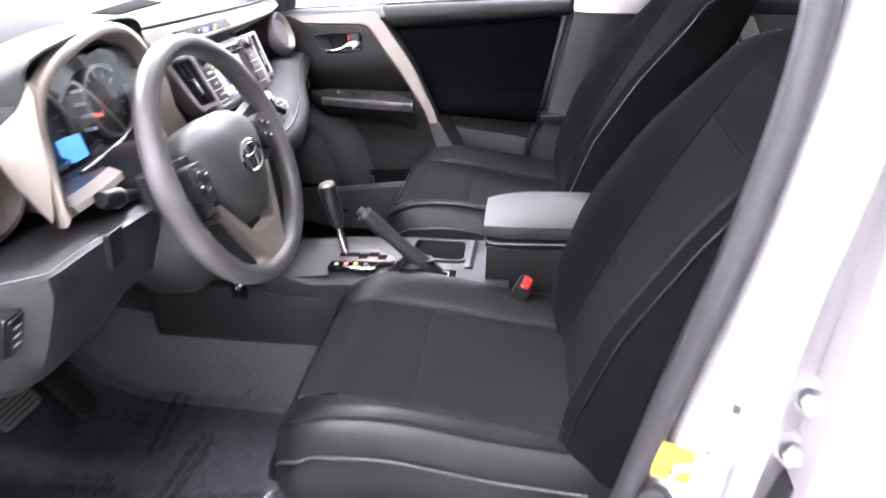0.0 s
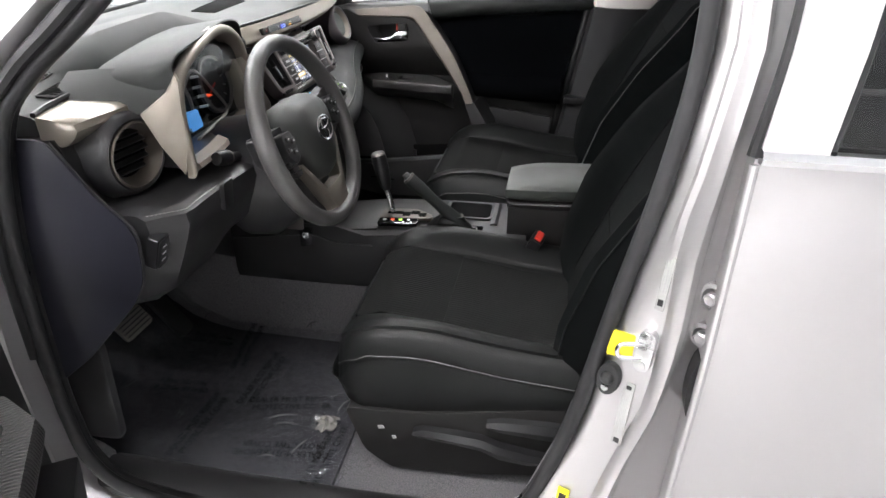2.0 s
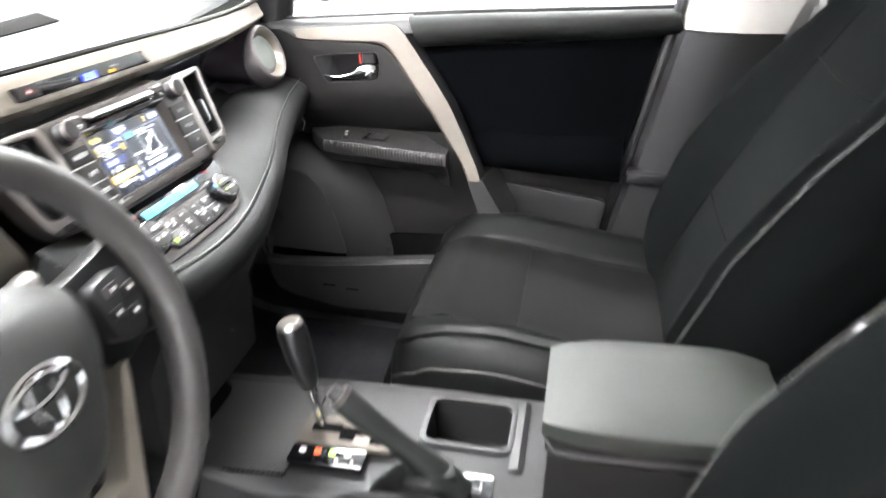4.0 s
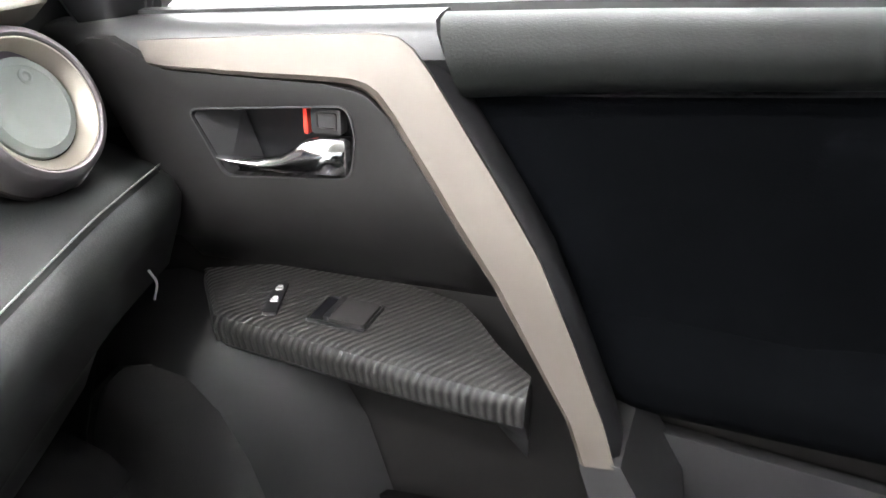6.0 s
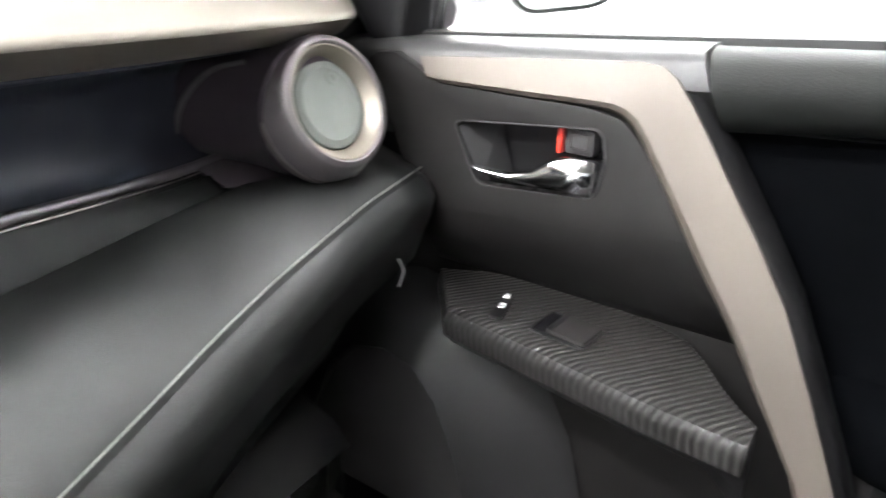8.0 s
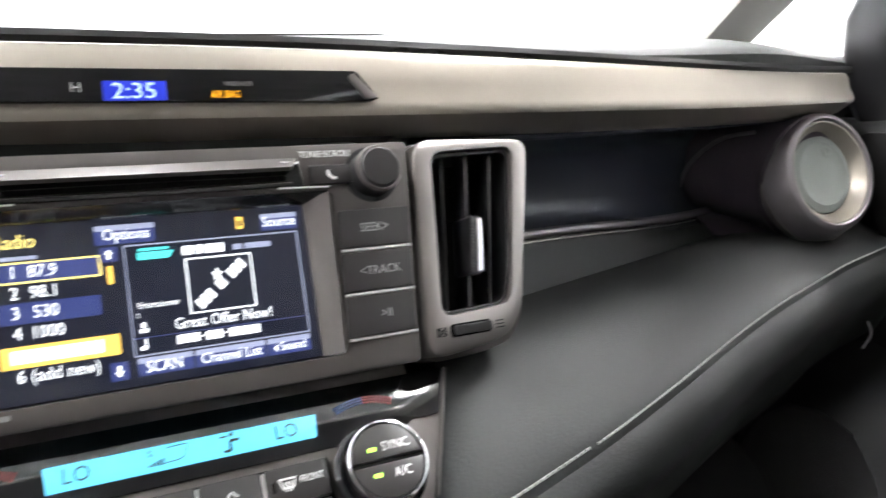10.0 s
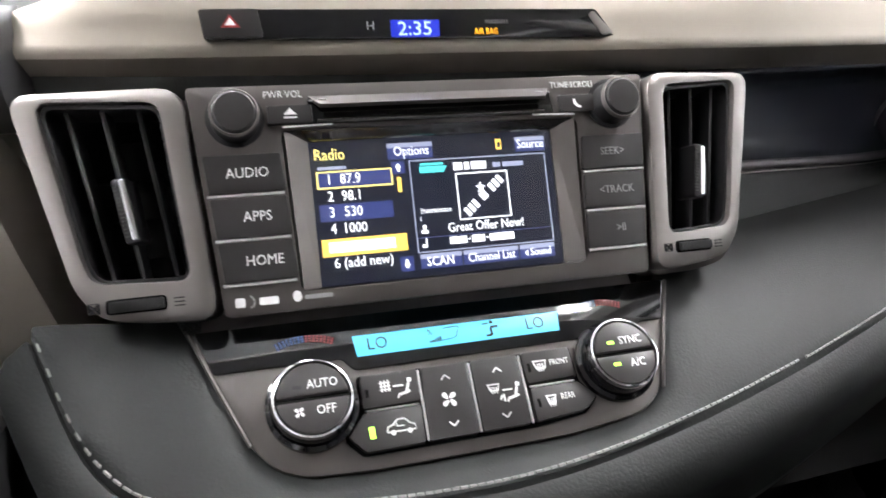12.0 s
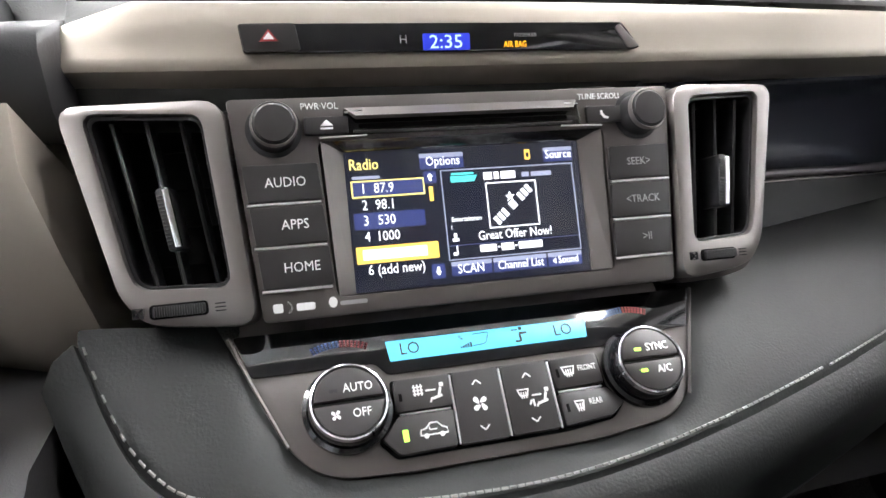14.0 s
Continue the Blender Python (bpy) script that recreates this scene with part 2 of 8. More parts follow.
def settle(verts, root):
    """Bring places from the drawing to their true proportions."""
    if root in PLAIN or not verts:
        return
    shift = Vector(SETTLED.get(root, (0, 0, 0)))
    p = np.array([v.co for v in verts])
    x, y, z = np.clip(p[:, 0], -0.9, 1.15) - 0.2, np.clip(p[:, 1], -0.95, 0.95), np.clip(p[:, 2], 0.28, 1.4) - 1
    off = np.stack([np.ones(len(p)), x, y, z, x * x, y * y, z * z, x * y, x * z, y * z], 1) @ PROPORTION
    for v, o in zip(verts, off):
        v.co += Vector(o.tolist()) + shift


def root_of(ob):
    while ob.parent:
        ob = ob.parent
    return ob.name


def put(name, bm, material, base, label="", smooth=40, drawn=True):
    """A part given in world places, under a thing or part that stands anywhere."""
    if drawn and name != "wheel":
        settle(list(bm.verts), root_of(base))
    bmesh.ops.transform(bm, matrix=world_of(base).inverted(), verts=bm.verts)
    return part(name, bm, material, base, label, smooth)


def world_of(ob):
    m = ob.matrix_basis.copy()
    while ob.parent:
        ob = ob.parent
        m = ob.matrix_basis @ m
    return m


def solo(name, bm, material, label, category, kind="", group="", smooth=40):
    if kind != "structure":
        settle(list(bm.verts), name)
    return tagged(new(name, finish(bm, name, material, smooth)), label, category, group, kind)


def bevel(bm, width, segments=2):
    if width > 0:
        bmesh.ops.bevel(bm, geom=[e for e in bm.edges if e.calc_face_angle(0) > 0.5], offset=width, segments=segments,
                        profile=0.6, affect="EDGES", clamp_overlap=True)
    return bm


def box(x0, x1, y0, y1, z0, z1, r=0.004, seg=2):
    bm = bmesh.new()
    bmesh.ops.create_cube(bm, size=1, matrix=Matrix.Translation(((x0 + x1) / 2, (y0 + y1) / 2, (z0 + z1) / 2))
                          @ Matrix.Diagonal((abs(x1 - x0), abs(y1 - y0), abs(z1 - z0), 1)))
    return bevel(bm, r, seg)


def prism(points, m, depth, r=0.002, seg=2, top=0.0):
    """A flat outline (u, v) on the plane of m, from top above it down to depth below."""
    bm = bmesh.new()
    a = [bm.verts.new(m @ Vector((u, v, top))) for u, v in points]
    b = [bm.verts.new(m @ Vector((u, v, -depth))) for u, v in points]
    n = len(a)
    bm.faces.new(a)
    bm.faces.new(b[::-1])
    for i in range(n):
        bm.faces.new((a[i - 1], b[i - 1], b[i], a[i]))
    bmesh.ops.recalc_face_normals(bm, faces=bm.faces)
    return bevel(bm, r, seg)


def frame_ring(outer, inner, m, depth, top=0.0, r=0.0015, fall=0.0):
    """A frame between two outlines with the same count of points; its face falls towards the outside."""
    bm = bmesh.new()
    rows = [[bm.verts.new(m @ Vector((u, v, w))) for u, v in pts]
            for pts, w in ((outer, -depth), (outer, top - fall), (inner, top), (inner, -depth))]
    n = len(outer)
    for k in range(4):
        p, q = rows[k], rows[(k + 1) % 4]
        for i in range(n):
            bm.faces.new((p[i - 1], p[i], q[i], q[i - 1]))
    bmesh.ops.recalc_face_normals(bm, faces=bm.faces)
    return bevel(bm, r, 2)


def rounded(u0, u1, v0, v1, r, n=5):
    pts = []
    for cu, cv, a0 in ((u1 - r, v1 - r, 0), (u0 + r, v1 - r, 90), (u0 + r, v0 + r, 180), (u1 - r, v0 + r, 270)):
        for i in range(n + 1):
            a = radians(a0 + 90 * i / n)
            pts.append((cu + r * math.cos(a), cv + r * math.sin(a)))
    return pts


def round_poly(pts, r, n=4):
    """An outline with its corners rounded."""
    out = []
    k = len(pts)
    for i in range(k):
        p, c, q = Vector(pts[i - 1]), Vector(pts[i]), Vector(pts[(i + 1) % k])
        d = min(r, (p - c).length * 0.45, (q - c).length * 0.45)
        a, b = c + (p - c).normalized() * d, c + (q - c).normalized() * d
        for j in range(n + 1):
            t = j / n
            v = a * (1 - t) ** 2 + c * 2 * t * (1 - t) + b * t * t
            out.append((v.x, v.y))
    return out


def spokes(poly, c, n=96):
    """The outline of poly along n rays from c, so that two outlines can be paired."""
    out = []
    for k in range(n):
        d = (math.cos(2 * math.pi * k / n), math.sin(2 * math.pi * k / n))
        best = 0.0
        for (ax, ay), (bx, by) in zip(poly, poly[1:] + poly[:1]):
            ex, ey = bx - ax, by - ay
            det = d[0] * -ey + d[1] * ex
            if abs(det) > 1e-12:
                t = ((ax - c[0]) * -ey + (ay - c[1]) * ex) / det
                q = (d[0] * (ay - c[1]) - d[1] * (ax - c[0])) / det
                if t > 0 and -1e-9 <= q <= 1 + 1e-9:
                    best = max(best, t)
        out.append((c[0] + d[0] * best, c[1] + d[1] * best))
    return out


def loft(rings, closed=True, caps=True):
    bm = bmesh.new()
    vs = [[bm.verts.new(p) for p in ring] for ring in rings]
    n = len(vs[0])
    for a, b in zip(vs, vs[1:]):
        for i in range(0 if closed else 1, n):
            bm.faces.new((a[i - 1], a[i], b[i], b[i - 1]))
    if caps and closed:
        bm.faces.new(vs[0][::-1])
        bm.faces.new(vs[-1])
    bmesh.ops.recalc_face_normals(bm, faces=bm.faces)
    return bm


def curve_points(ctrl, n):
    """Points along a smooth line through the given ones."""
    ctrl = [Vector(c) for c in ctrl]
    out = []
    k = len(ctrl) - 1
    for i in range(n + 1):
        s = i / n * k
        j = min(int(s), k - 1)
        t = s - j
        p1, p2 = ctrl[j], ctrl[j + 1]
        p0 = ctrl[j - 1] if j else p1 * 2 - p2
        p3 = ctrl[j + 2] if j + 2 <= k else p2 * 2 - p1
        out.append(0.5 * (2 * p1 + (p2 - p0) * t + (2 * p0 - 5 * p1 + 4 * p2 - p3) * t * t + (3 * p1 - p0 - 3 * p2 + p3) * t ** 3))
    return out


def tube(ctrl, radius, n=24, sides=8, smooth=True, flat=1.0):
    """A round bar along a line; radius a number or a function of 0..1; flat squeezes it across."""
    pts = curve_points(ctrl, n) if smooth else [Vector(c) for c in ctrl]
    rings = []
    side = None
    for i, p in enumerate(pts):
        d = (pts[min(i + 1, len(pts) - 1)] - pts[max(i - 1, 0)]).normalized()
        if side is None:
            side = d.cross(Vector((0, 0, 1)) if abs(d.z) < 0.9 else Vector((0, 1, 0))).normalized()
        side = (side - d * side.dot(d)).normalized()
        up = side.cross(d)
        r = radius(i / (len(pts) - 1)) if callable(radius) else radius
        rings.append([p + side * (r * math.cos(2 * math.pi * k / sides)) + up * (r * flat * math.sin(2 * math.pi * k / sides)) for k in range(sides)])
    return loft(rings)


def lathe(profile, m, n=32):
    """A turned body: (radius, height) steps along the z of m."""
    rings = [[m @ Vector((max(r, 1e-5) * math.cos(2 * math.pi * k / n), max(r, 1e-5) * math.sin(2 * math.pi * k / n), h)) for k in range(n)]
             for r, h in profile]
    if profile[-1][0] > 0.5 * max(r for r, h in profile):
        return loft(rings + [rings[0]], caps=False)
    return loft(rings)


def ease(x, a, b):
    t = min(1, max(0, (x - a) / (b - a)))
    return t * t * (3 - 2 * t)


def between(x, xs, ys):
    return float(np.interp(x, xs, ys))


def axes(o, u, v):
    """The pose with its x along u, y along v and origin o."""
    u, v = Vector(u).normalized(), Vector(v)
    n = u.cross(v).normalized()
    v = n.cross(u)
    m = Matrix((u, v, n)).transposed().to_4x4()
    m.translation = o
    return m


def words(body, size, m, material, parent, name="lettering", squeeze=1.0, spacing=1.0, label=""):
    """Raised lettering, centred on the origin of m."""
    cu = bpy.data.curves.new(name, "FONT")
    cu.body, cu.size, cu.align_x, cu.align_y, cu.extrude = body, size, "CENTER", "CENTER", 0.00012
    cu.space_character, cu.resolution_u = spacing, 2
    tmp = bpy.data.objects.new(name, cu)
    scene.collection.objects.link(tmp)
    me = bpy.data.meshes.new_from_object(tmp.evaluated_get(bpy.context.evaluated_depsgraph_get()))
    bpy.data.objects.remove(tmp)
    bpy.data.curves.remove(cu)
    me.transform(m @ Matrix.Diagonal((squeeze, 1, 1, 1)))
    settle(list(me.vertices), root_of(parent))
    me.transform(world_of(parent).inverted())
    me.materials.clear()
    me.materials.append(material)
    ob = new(name, me)
    ob.parent = parent
    if label:
        ob["label"] = label
    return ob


def stitches(ctrl, parent, n, length=0.0045, r=0.0007, name="stitching", lift=(0, 0, 0.0008), drawn=True):
    """A row of short threads along a line, joined in one part."""
    pts = curve_points(ctrl, n)
    bm = bmesh.new()
    for a, b in zip(pts, pts[1:]):
        d = (b - a)
        e = a + d * min(0.8, length / max(d.length, 1e-6))
        one = tube([a + Vector(lift), e + Vector(lift)], r, sides=5, smooth=False)
        me = bpy.data.meshes.new("tmp")
        one.to_mesh(me)
        one.free()
        bm.from_mesh(me)
        bpy.data.meshes.remove(me)
    ob = put(name, bm, THREAD, parent, "pale contrast stitching", drawn=drawn)
    ob["kind"] = "stuff"
    return ob


# ---- the hall that the car stands in ----
def hall():
    solo("floor", box(-6.5, 6.5, -5.5, 6.5, -0.2, 0.0, 0), CONCRETE, "pale sealed concrete floor of the hall", "floor", "structure")
    solo("ceiling", box(-6.5, 6.5, -5.5, 6.5, 4.0, 4.2, 0), WHITE_WALL, "white hall ceiling", "ceiling", "structure")
    for n, b in (("wall_east", (6.5, 6.7, -5.5, 6.5)), ("wall_west", (-6.7, -6.5, -5.5, 6.5)),
                 ("wall_south", (-6.7, 6.7, -5.7, -5.5)), ("wall_north", (-6.7, 6.7, 6.5, 6.7))):
        solo(n, box(*b, -0.2, 4.2, 0), WHITE_WALL, "plain white painted hall wall", "wall", "structure")
    # Assumed lights out of sight, placed to suit the cabin's brightness.
    base = thing("added_ceiling_light", "long white ceiling light, unseen, added to light the cabin", "ceiling light", (0, 0, 3.98), "hall lights")
    part("housing", box(-1.3, 1.3, -0.17, 0.17, -0.03, 0.02, 0.01), WHITE_WALL, base)
    part("diffuser", box(-1.26, 1.26, -0.14, 0.14, -0.05, -0.031, 0.004), LAMP, base, "glowing white diffuser")
    # Unseen lamps; the two at y = 0 only brighten dash and pad.
    spots = [(x, y) for x in (-4.7, -2.7, -0.3) for y in (-4.3, -2.2, 2.2, 4.9)] + [(-4.7, 0.0), (-2.7, 0.0)]
    base.location = (*spots[0], 3.98)
    for x, y in spots[1:]:
        copy_thing(base, pose(x, y, 3.98))


# ---- the car's shell ----
SEAL_Z = (0.33, 0.40, 0.66, 0.92, 1.114, 1.304)
SEAL_X = (0.56, 0.640, 0.734, 0.776, 0.809, 0.828)


def xz(y):
    """Plane of the car's side: u to the rear, v up, facing the left side."""
    return axes((0, y, 0), (1, 0, 0), (0, 0, 1))


def shell():
    car = thing("car", "silver painted car body with one door open", "car", (0.3, 0, 0.0))
    # left B-pillar, painted, with its step towards the rear door
    rings = []
    for i in range(25):
        z = 0.30 + i * (1.62 - 0.30) / 24
        xs = between(z, SEAL_Z, SEAL_X) if z < 1.304 else 0.828 - (z - 1.304) * 0.12
        y = -0.05 * ease(z, 1.15, 1.7) * -1.6
        low = 0.02 * (1 - ease(z, 0.35, 0.6))
        xr = max(between(z, (0.40, 0.634, 0.752, 0.923, 1.027, 1.3, 1.6), (0.752, 0.809, 0.840, 0.847, 0.842, 0.86, 0.86)), xs + 0.045)
        xg = max(between(z, (0.40, 0.653, 0.775, 0.87, 0.99, 1.3, 1.6), (0.790, 0.829, 0.860, 0.872, 0.870, 0.882, 0.88)), xr + 0.018)
        rings.append([Vector((px, py + y - low, z)) for px, py in (
            (xs, -0.760), (xs + 0.014, -0.800), (xs + 0.020, -0.812), (xs + 0.028, -0.817), (xr - 0.016, -0.829), (xr - 0.007, -0.832), (xr - 0.002, -0.841), (xr + 0.004, -0.850), (xr * 0.5 + xg * 0.5, -0.856),
            (xg - 0.005, -0.851), (xg, -0.842), (xg + 0.003, -0.829), (xg + 0.010, -0.824), (max(0.925, xg + 0.03), -0.814), (0.965, -0.80), (0.965, -0.72), (xs + 0.02, -0.72))])
    put("b_pillar", loft(rings), PAINT, car, "silver painted pillar with a step and round bosses")
    # rocker below the door opening and its sill
    rings = []
    for i in range(31):
        x = -0.33 + i * 1.30 / 30
        up = 0.05 * (1 - ease(x, -0.33, -0.20)) * 1.4
        rings.append([Vector((x, yy, zz + (up if zz > 0.26 else 0))) for yy, zz in
                      ((-0.72, 0.27), (-0.72, 0.300), (-0.765, 0.312), (-0.815, 0.315), (-0.848, 0.300), (-0.872, 0.27), (-0.885, 0.22), (-0.87, 0.17), (-0.80, 0.15), (-0.72, 0.15))])
    put("rocker", loft(rings), PAINT, car, "silver painted rocker panel under the doorway")
    # black seal round the left doorway
    loop = [(0.12, -0.765, 1.40), (-0.003, -0.80, 1.285), (-0.112, -0.80, 1.204), (-0.19, -0.80, 1.115), (-0.241, -0.80, 0.912), (-0.262, -0.80, 0.668),
            (-0.266, -0.80, 0.50), (-0.236, -0.81, 0.395), (-0.13, -0.822, 0.340), (0.15, -0.825, 0.325), (0.48, -0.82, 0.330), (0.60, -0.812, 0.372),
            (0.672, -0.804, 0.47), (0.728, -0.80, 0.66), (0.772, -0.80, 0.92), (0.806, -0.80, 1.114), (0.822, -0.785, 1.304), (0.80, -0.74, 1.55)]
    put("door_seal", tube(loop, 0.0135, 90, 10), RUBBER, car, "black rubber door seal")
    put("outer_seal", tube([(0.10, -0.780, 1.402), (-0.025, -0.815, 1.290), (-0.130, -0.815, 1.210), (-0.208, -0.815, 1.118), (-0.258, -0.812, 0.912), (-0.278, -0.81, 0.668)], 0.012, 40, 8), PLASTIC, car, "black outer door seal")
    put("inner_seal_lip", tube([(x, y + 0.022, z) for x, y, z in loop], 0.009, 90, 8), PLASTIC_SMOOTH, car)
    # black scuff plate along the sill
    put("scuff_plate", loft([[Vector((x, yy, zz)) for yy, zz in ((-0.82, 0.305), (-0.815, 0.330), (-0.79, 0.343), (-0.745, 0.346), (-0.715, 0.325), (-0.71, 0.30))]
                             for x in (-0.25, 0.0, 0.3, 0.66)]), PLASTIC, car, "black plastic scuff plate")
    # left A-pillar outside and its hinge side
    rings = []
    for x, y, z, w in ((-0.34, -0.84, 0.30, 0.09), (-0.35, -0.84, 0.70, 0.09), (-0.33, -0.83, 1.00, 0.085), (-0.25, -0.82, 1.13, 0.07), (-0.12, -0.80, 1.245, 0.06), (0.10, -0.76, 1.42, 0.055), (0.35, -0.70, 1.55, 0.05)):
        rings.append([Vector((x + dx * w, y + dy, z + dx * -0.03)) for dx, dy in (((-1, -0.04), (-0.1, -0.040), (0.2, -0.012), (0.2, 0.03), (0, 0.06), (-1, 0.06)) if z > 1.1 else ((-1, -0.04), (0.2, -0.045), (0.8, -0.02), (0.8, 0.03), (0.2, 0.06), (-1, 0.06)))])
    put("a_pillar_left", loft(rings), PAINT, car, "silver painted front pillar")
    # pale inner trim of both A-pillars
    for s in (-1, 1):
        rings = []
        for t in np.linspace(0, 1, 9):
            c = Vector((-0.52 + 0.95 * t, s * (0.70 - 0.13 * t), 1.10 + 0.46 * math.sin(t * 1.35)))
            rings.append([c + Vector((dx, s * dy, dz)) for dx, dy, dz in ((-0.05, 0.04, 0.0), (-0.045, -0.01, 0.02), (-0.01, -0.035, 0.01), (0.035, -0.02, -0.015), (0.05, 0.03, -0.03))])
        put("pillar_trim", loft(rings), PALE_TRIM, car, "pale moulded windscreen pillar trim")
    # roof and headliner
    def roof(z0, thick, w):
        rings = []
        for x in np.linspace(0.32, 2.3, 13):
            zc = z0 - 0.06 * ((x - 1.1) / 1.2) ** 2
            top = [Vector((x, w * t, zc - 0.07 * abs(t) ** 3)) for t in np.linspace(-1, 1, 15)]
            rings.append(top + [v - Vector((0, 0, thick)) for v in reversed(top)])
        return loft(rings)
    put("roof", roof(1.68, 0.03, 0.70), PAINT, car, "silver painted roof")
    put("headliner", roof(1.645, 0.015, 0.68), HEADLINER, car, "pale cloth headliner")
    # floor, tunnel and bulkhead
    rings = []
    for y in (-0.75, -0.70, -0.30, -0.20, 0.20, 0.30, 0.70, 0.75):
        rings.append([Vector((x, y, z)) for x, z in ((-0.62, 0.72), (-0.56, 0.62), (-0.46, 0.46), (-0.36, 0.36), (-0.24, 0.315), (0.2, 0.305), (0.85, 0.305), (0.95, 0.36), (2.2, 0.38), (2.2, 0.26), (-0.3, 0.26), (-0.68, 0.6))])
    put("floor_carpet", loft(rings), CARPET, car, "speckled grey carpet")
    put("tunnel_carpet", loft([[Vector((x, y, z)) for y, z in ((-0.20, 0.29), (-0.182, 0.32), (-0.168, 0.46 + dz), (-0.15, 0.50 + dz), (0.15, 0.50 + dz), (0.168, 0.46 + dz), (0.182, 0.32), (0.20, 0.29))]
                               for x, dz in ((-0.62, 0.06), (-0.3, 0.03), (0.0, 0.0), (0.9, 0.0))]), CARPET, car, "speckled grey tunnel carpet")
    put("bulkhead", box(-0.86, -0.64, -0.74, 0.74, 0.3, 1.02, 0.02), PLASTIC, car)
    put("cowl", box(-1.1, -0.80, -0.72, 0.72, 0.95, 1.075, 0.02), PLASTIC, car, "black cowl below the windscreen")
    put("bonnet", loft([[Vector((x, w * t, z - 0.08 * t * t)) for t in np.linspace(-1, 1, 11)] + [Vector((x, -w * t, 0.5)) for t in np.linspace(-1, 1, 11)]
                        for x, z, w in ((-2.2, 0.80, 0.72), (-2.0, 0.93, 0.8), (-1.5, 1.03, 0.84), (-1.08, 1.07, 0.85))]), PAINT, car, "silver painted bonnet")
    # tail of the body behind the rear doors
    put("tail", box(2.15, 2.45, -0.84, 0.84, 0.25, 1.15, 0.06, 3), PAINT, car)
    put("tail_pillars", loft([[Vector((x, y * 0.80, z)) for y in (-1, 1)] + [Vector((x - 0.05, y * 0.80, z)) for y in (1, -1)] for x, z in ((2.32, 1.1), (2.25, 1.65))]), PAINT, car)
    # Out of sight; its tint keeps the back of the cabin dim.
    put("rear_window", loft([[Vector((x, y * w, z)) for y in (-1, 1)] + [Vector((x + 0.005, y * w, z)) for y in (1, -1)] for x, z, w in ((2.38, 1.13, 0.70), (2.28, 1.64, 0.62))]), DIM_GLASS, car, "unseen rear window, tinted to dim the cabin")
    for q in (-1, 1):
        rings = []
        for x in np.linspace(-2.15, -0.40, 22):
            gap = 0.40 * math.sqrt(max(0.0, 1 - ((x + 1.25) / 0.40) ** 2))
            low, top = max(0.28, 0.34 + gap if gap else 0.28), 0.86 + 0.13 * ease(x, -2.15, -1.3) + 0.04 * ease(x, -1.3, -0.4)
            out_y = 0.80 + 0.085 * ease(x, -2.2, -1.7)
            rings.append([Vector((x, q * y, z)) for y, z in ((out_y - 0.10, top), (out_y - 0.02, top - 0.02), (out_y, top - 0.12), (out_y + 0.01, (low + top) / 2), (out_y, low), (out_y - 0.06, low), (out_y - 0.10, (low + top) / 2))])
        put("front_wing", loft(rings), PAINT, car, "silver painted front wing")
        rings = []
        for x in np.linspace(2.16, 2.44, 6):
            rings.append([Vector((x, q * y, z)) for y, z in ((0.78, 1.16), (0.85, 1.14), (0.885, 0.95), (0.89, 0.6), (0.86, 0.34), (0.78, 0.34))])
        put("rear_quarter", loft(rings), PAINT, car, "silver painted rear quarter")
    put("nose", loft([[Vector((x, y, z)) for x, z in ((-2.22 - b, 0.32), (-2.27 - b, 0.45), (-2.28 - b, 0.62), (-2.22 - b, 0.80), (-2.10, 0.86), (-2.05, 0.32))] for y, b in ((-0.82, -0.12), (-0.6, -0.02), (0.0, 0.04), (0.6, -0.02), (0.82, -0.12))]), PAINT, car, "silver painted nose")
    # wheels carry the body
    for x in (-1.25, 1.75):
        for s in (-1, 1):
            m = axes((x, s * 0.84, 0.34), (1, 0, 0), (0, 0, 1))
            w = put("wheel", lathe([(0.02, -0.1), (0.34, -0.1), (0.345, -0.06), (0.345, 0.06), (0.34, 0.1), (0.02, 0.1)], m, 32), RUBBER, car, "black tyre on a steel wheel")
    put("underbody", box(-2.0, 2.3, -0.72, 0.72, 0.2, 0.27, 0.02), PLASTIC, car)
    # windscreen and a wiper at its foot
    screen = [[Vector((x, y * w, z + 0.03 * (1 - y * y) * k)) for y in np.linspace(-1, 1, 9)] for x, z, w, k in ((-0.86, 1.085, 0.70, 0.3), (-0.30, 1.37, 0.65, 1), (0.33, 1.615, 0.58, 1))]
    g = put("windscreen", loft([r + [p + Vector((0.003, 0, 0.005)) for p in reversed(r)] for r in screen]), GLASS, car, "clear windscreen")
    g.visible_shadow = False
    put("wiper", tube([(-0.83, -0.1, 1.095), (-0.82, 0.2, 1.108), (-0.80, 0.55, 1.112)], 0.008, 20, 6), RUBBER, car, "black wiper arm")
    return car


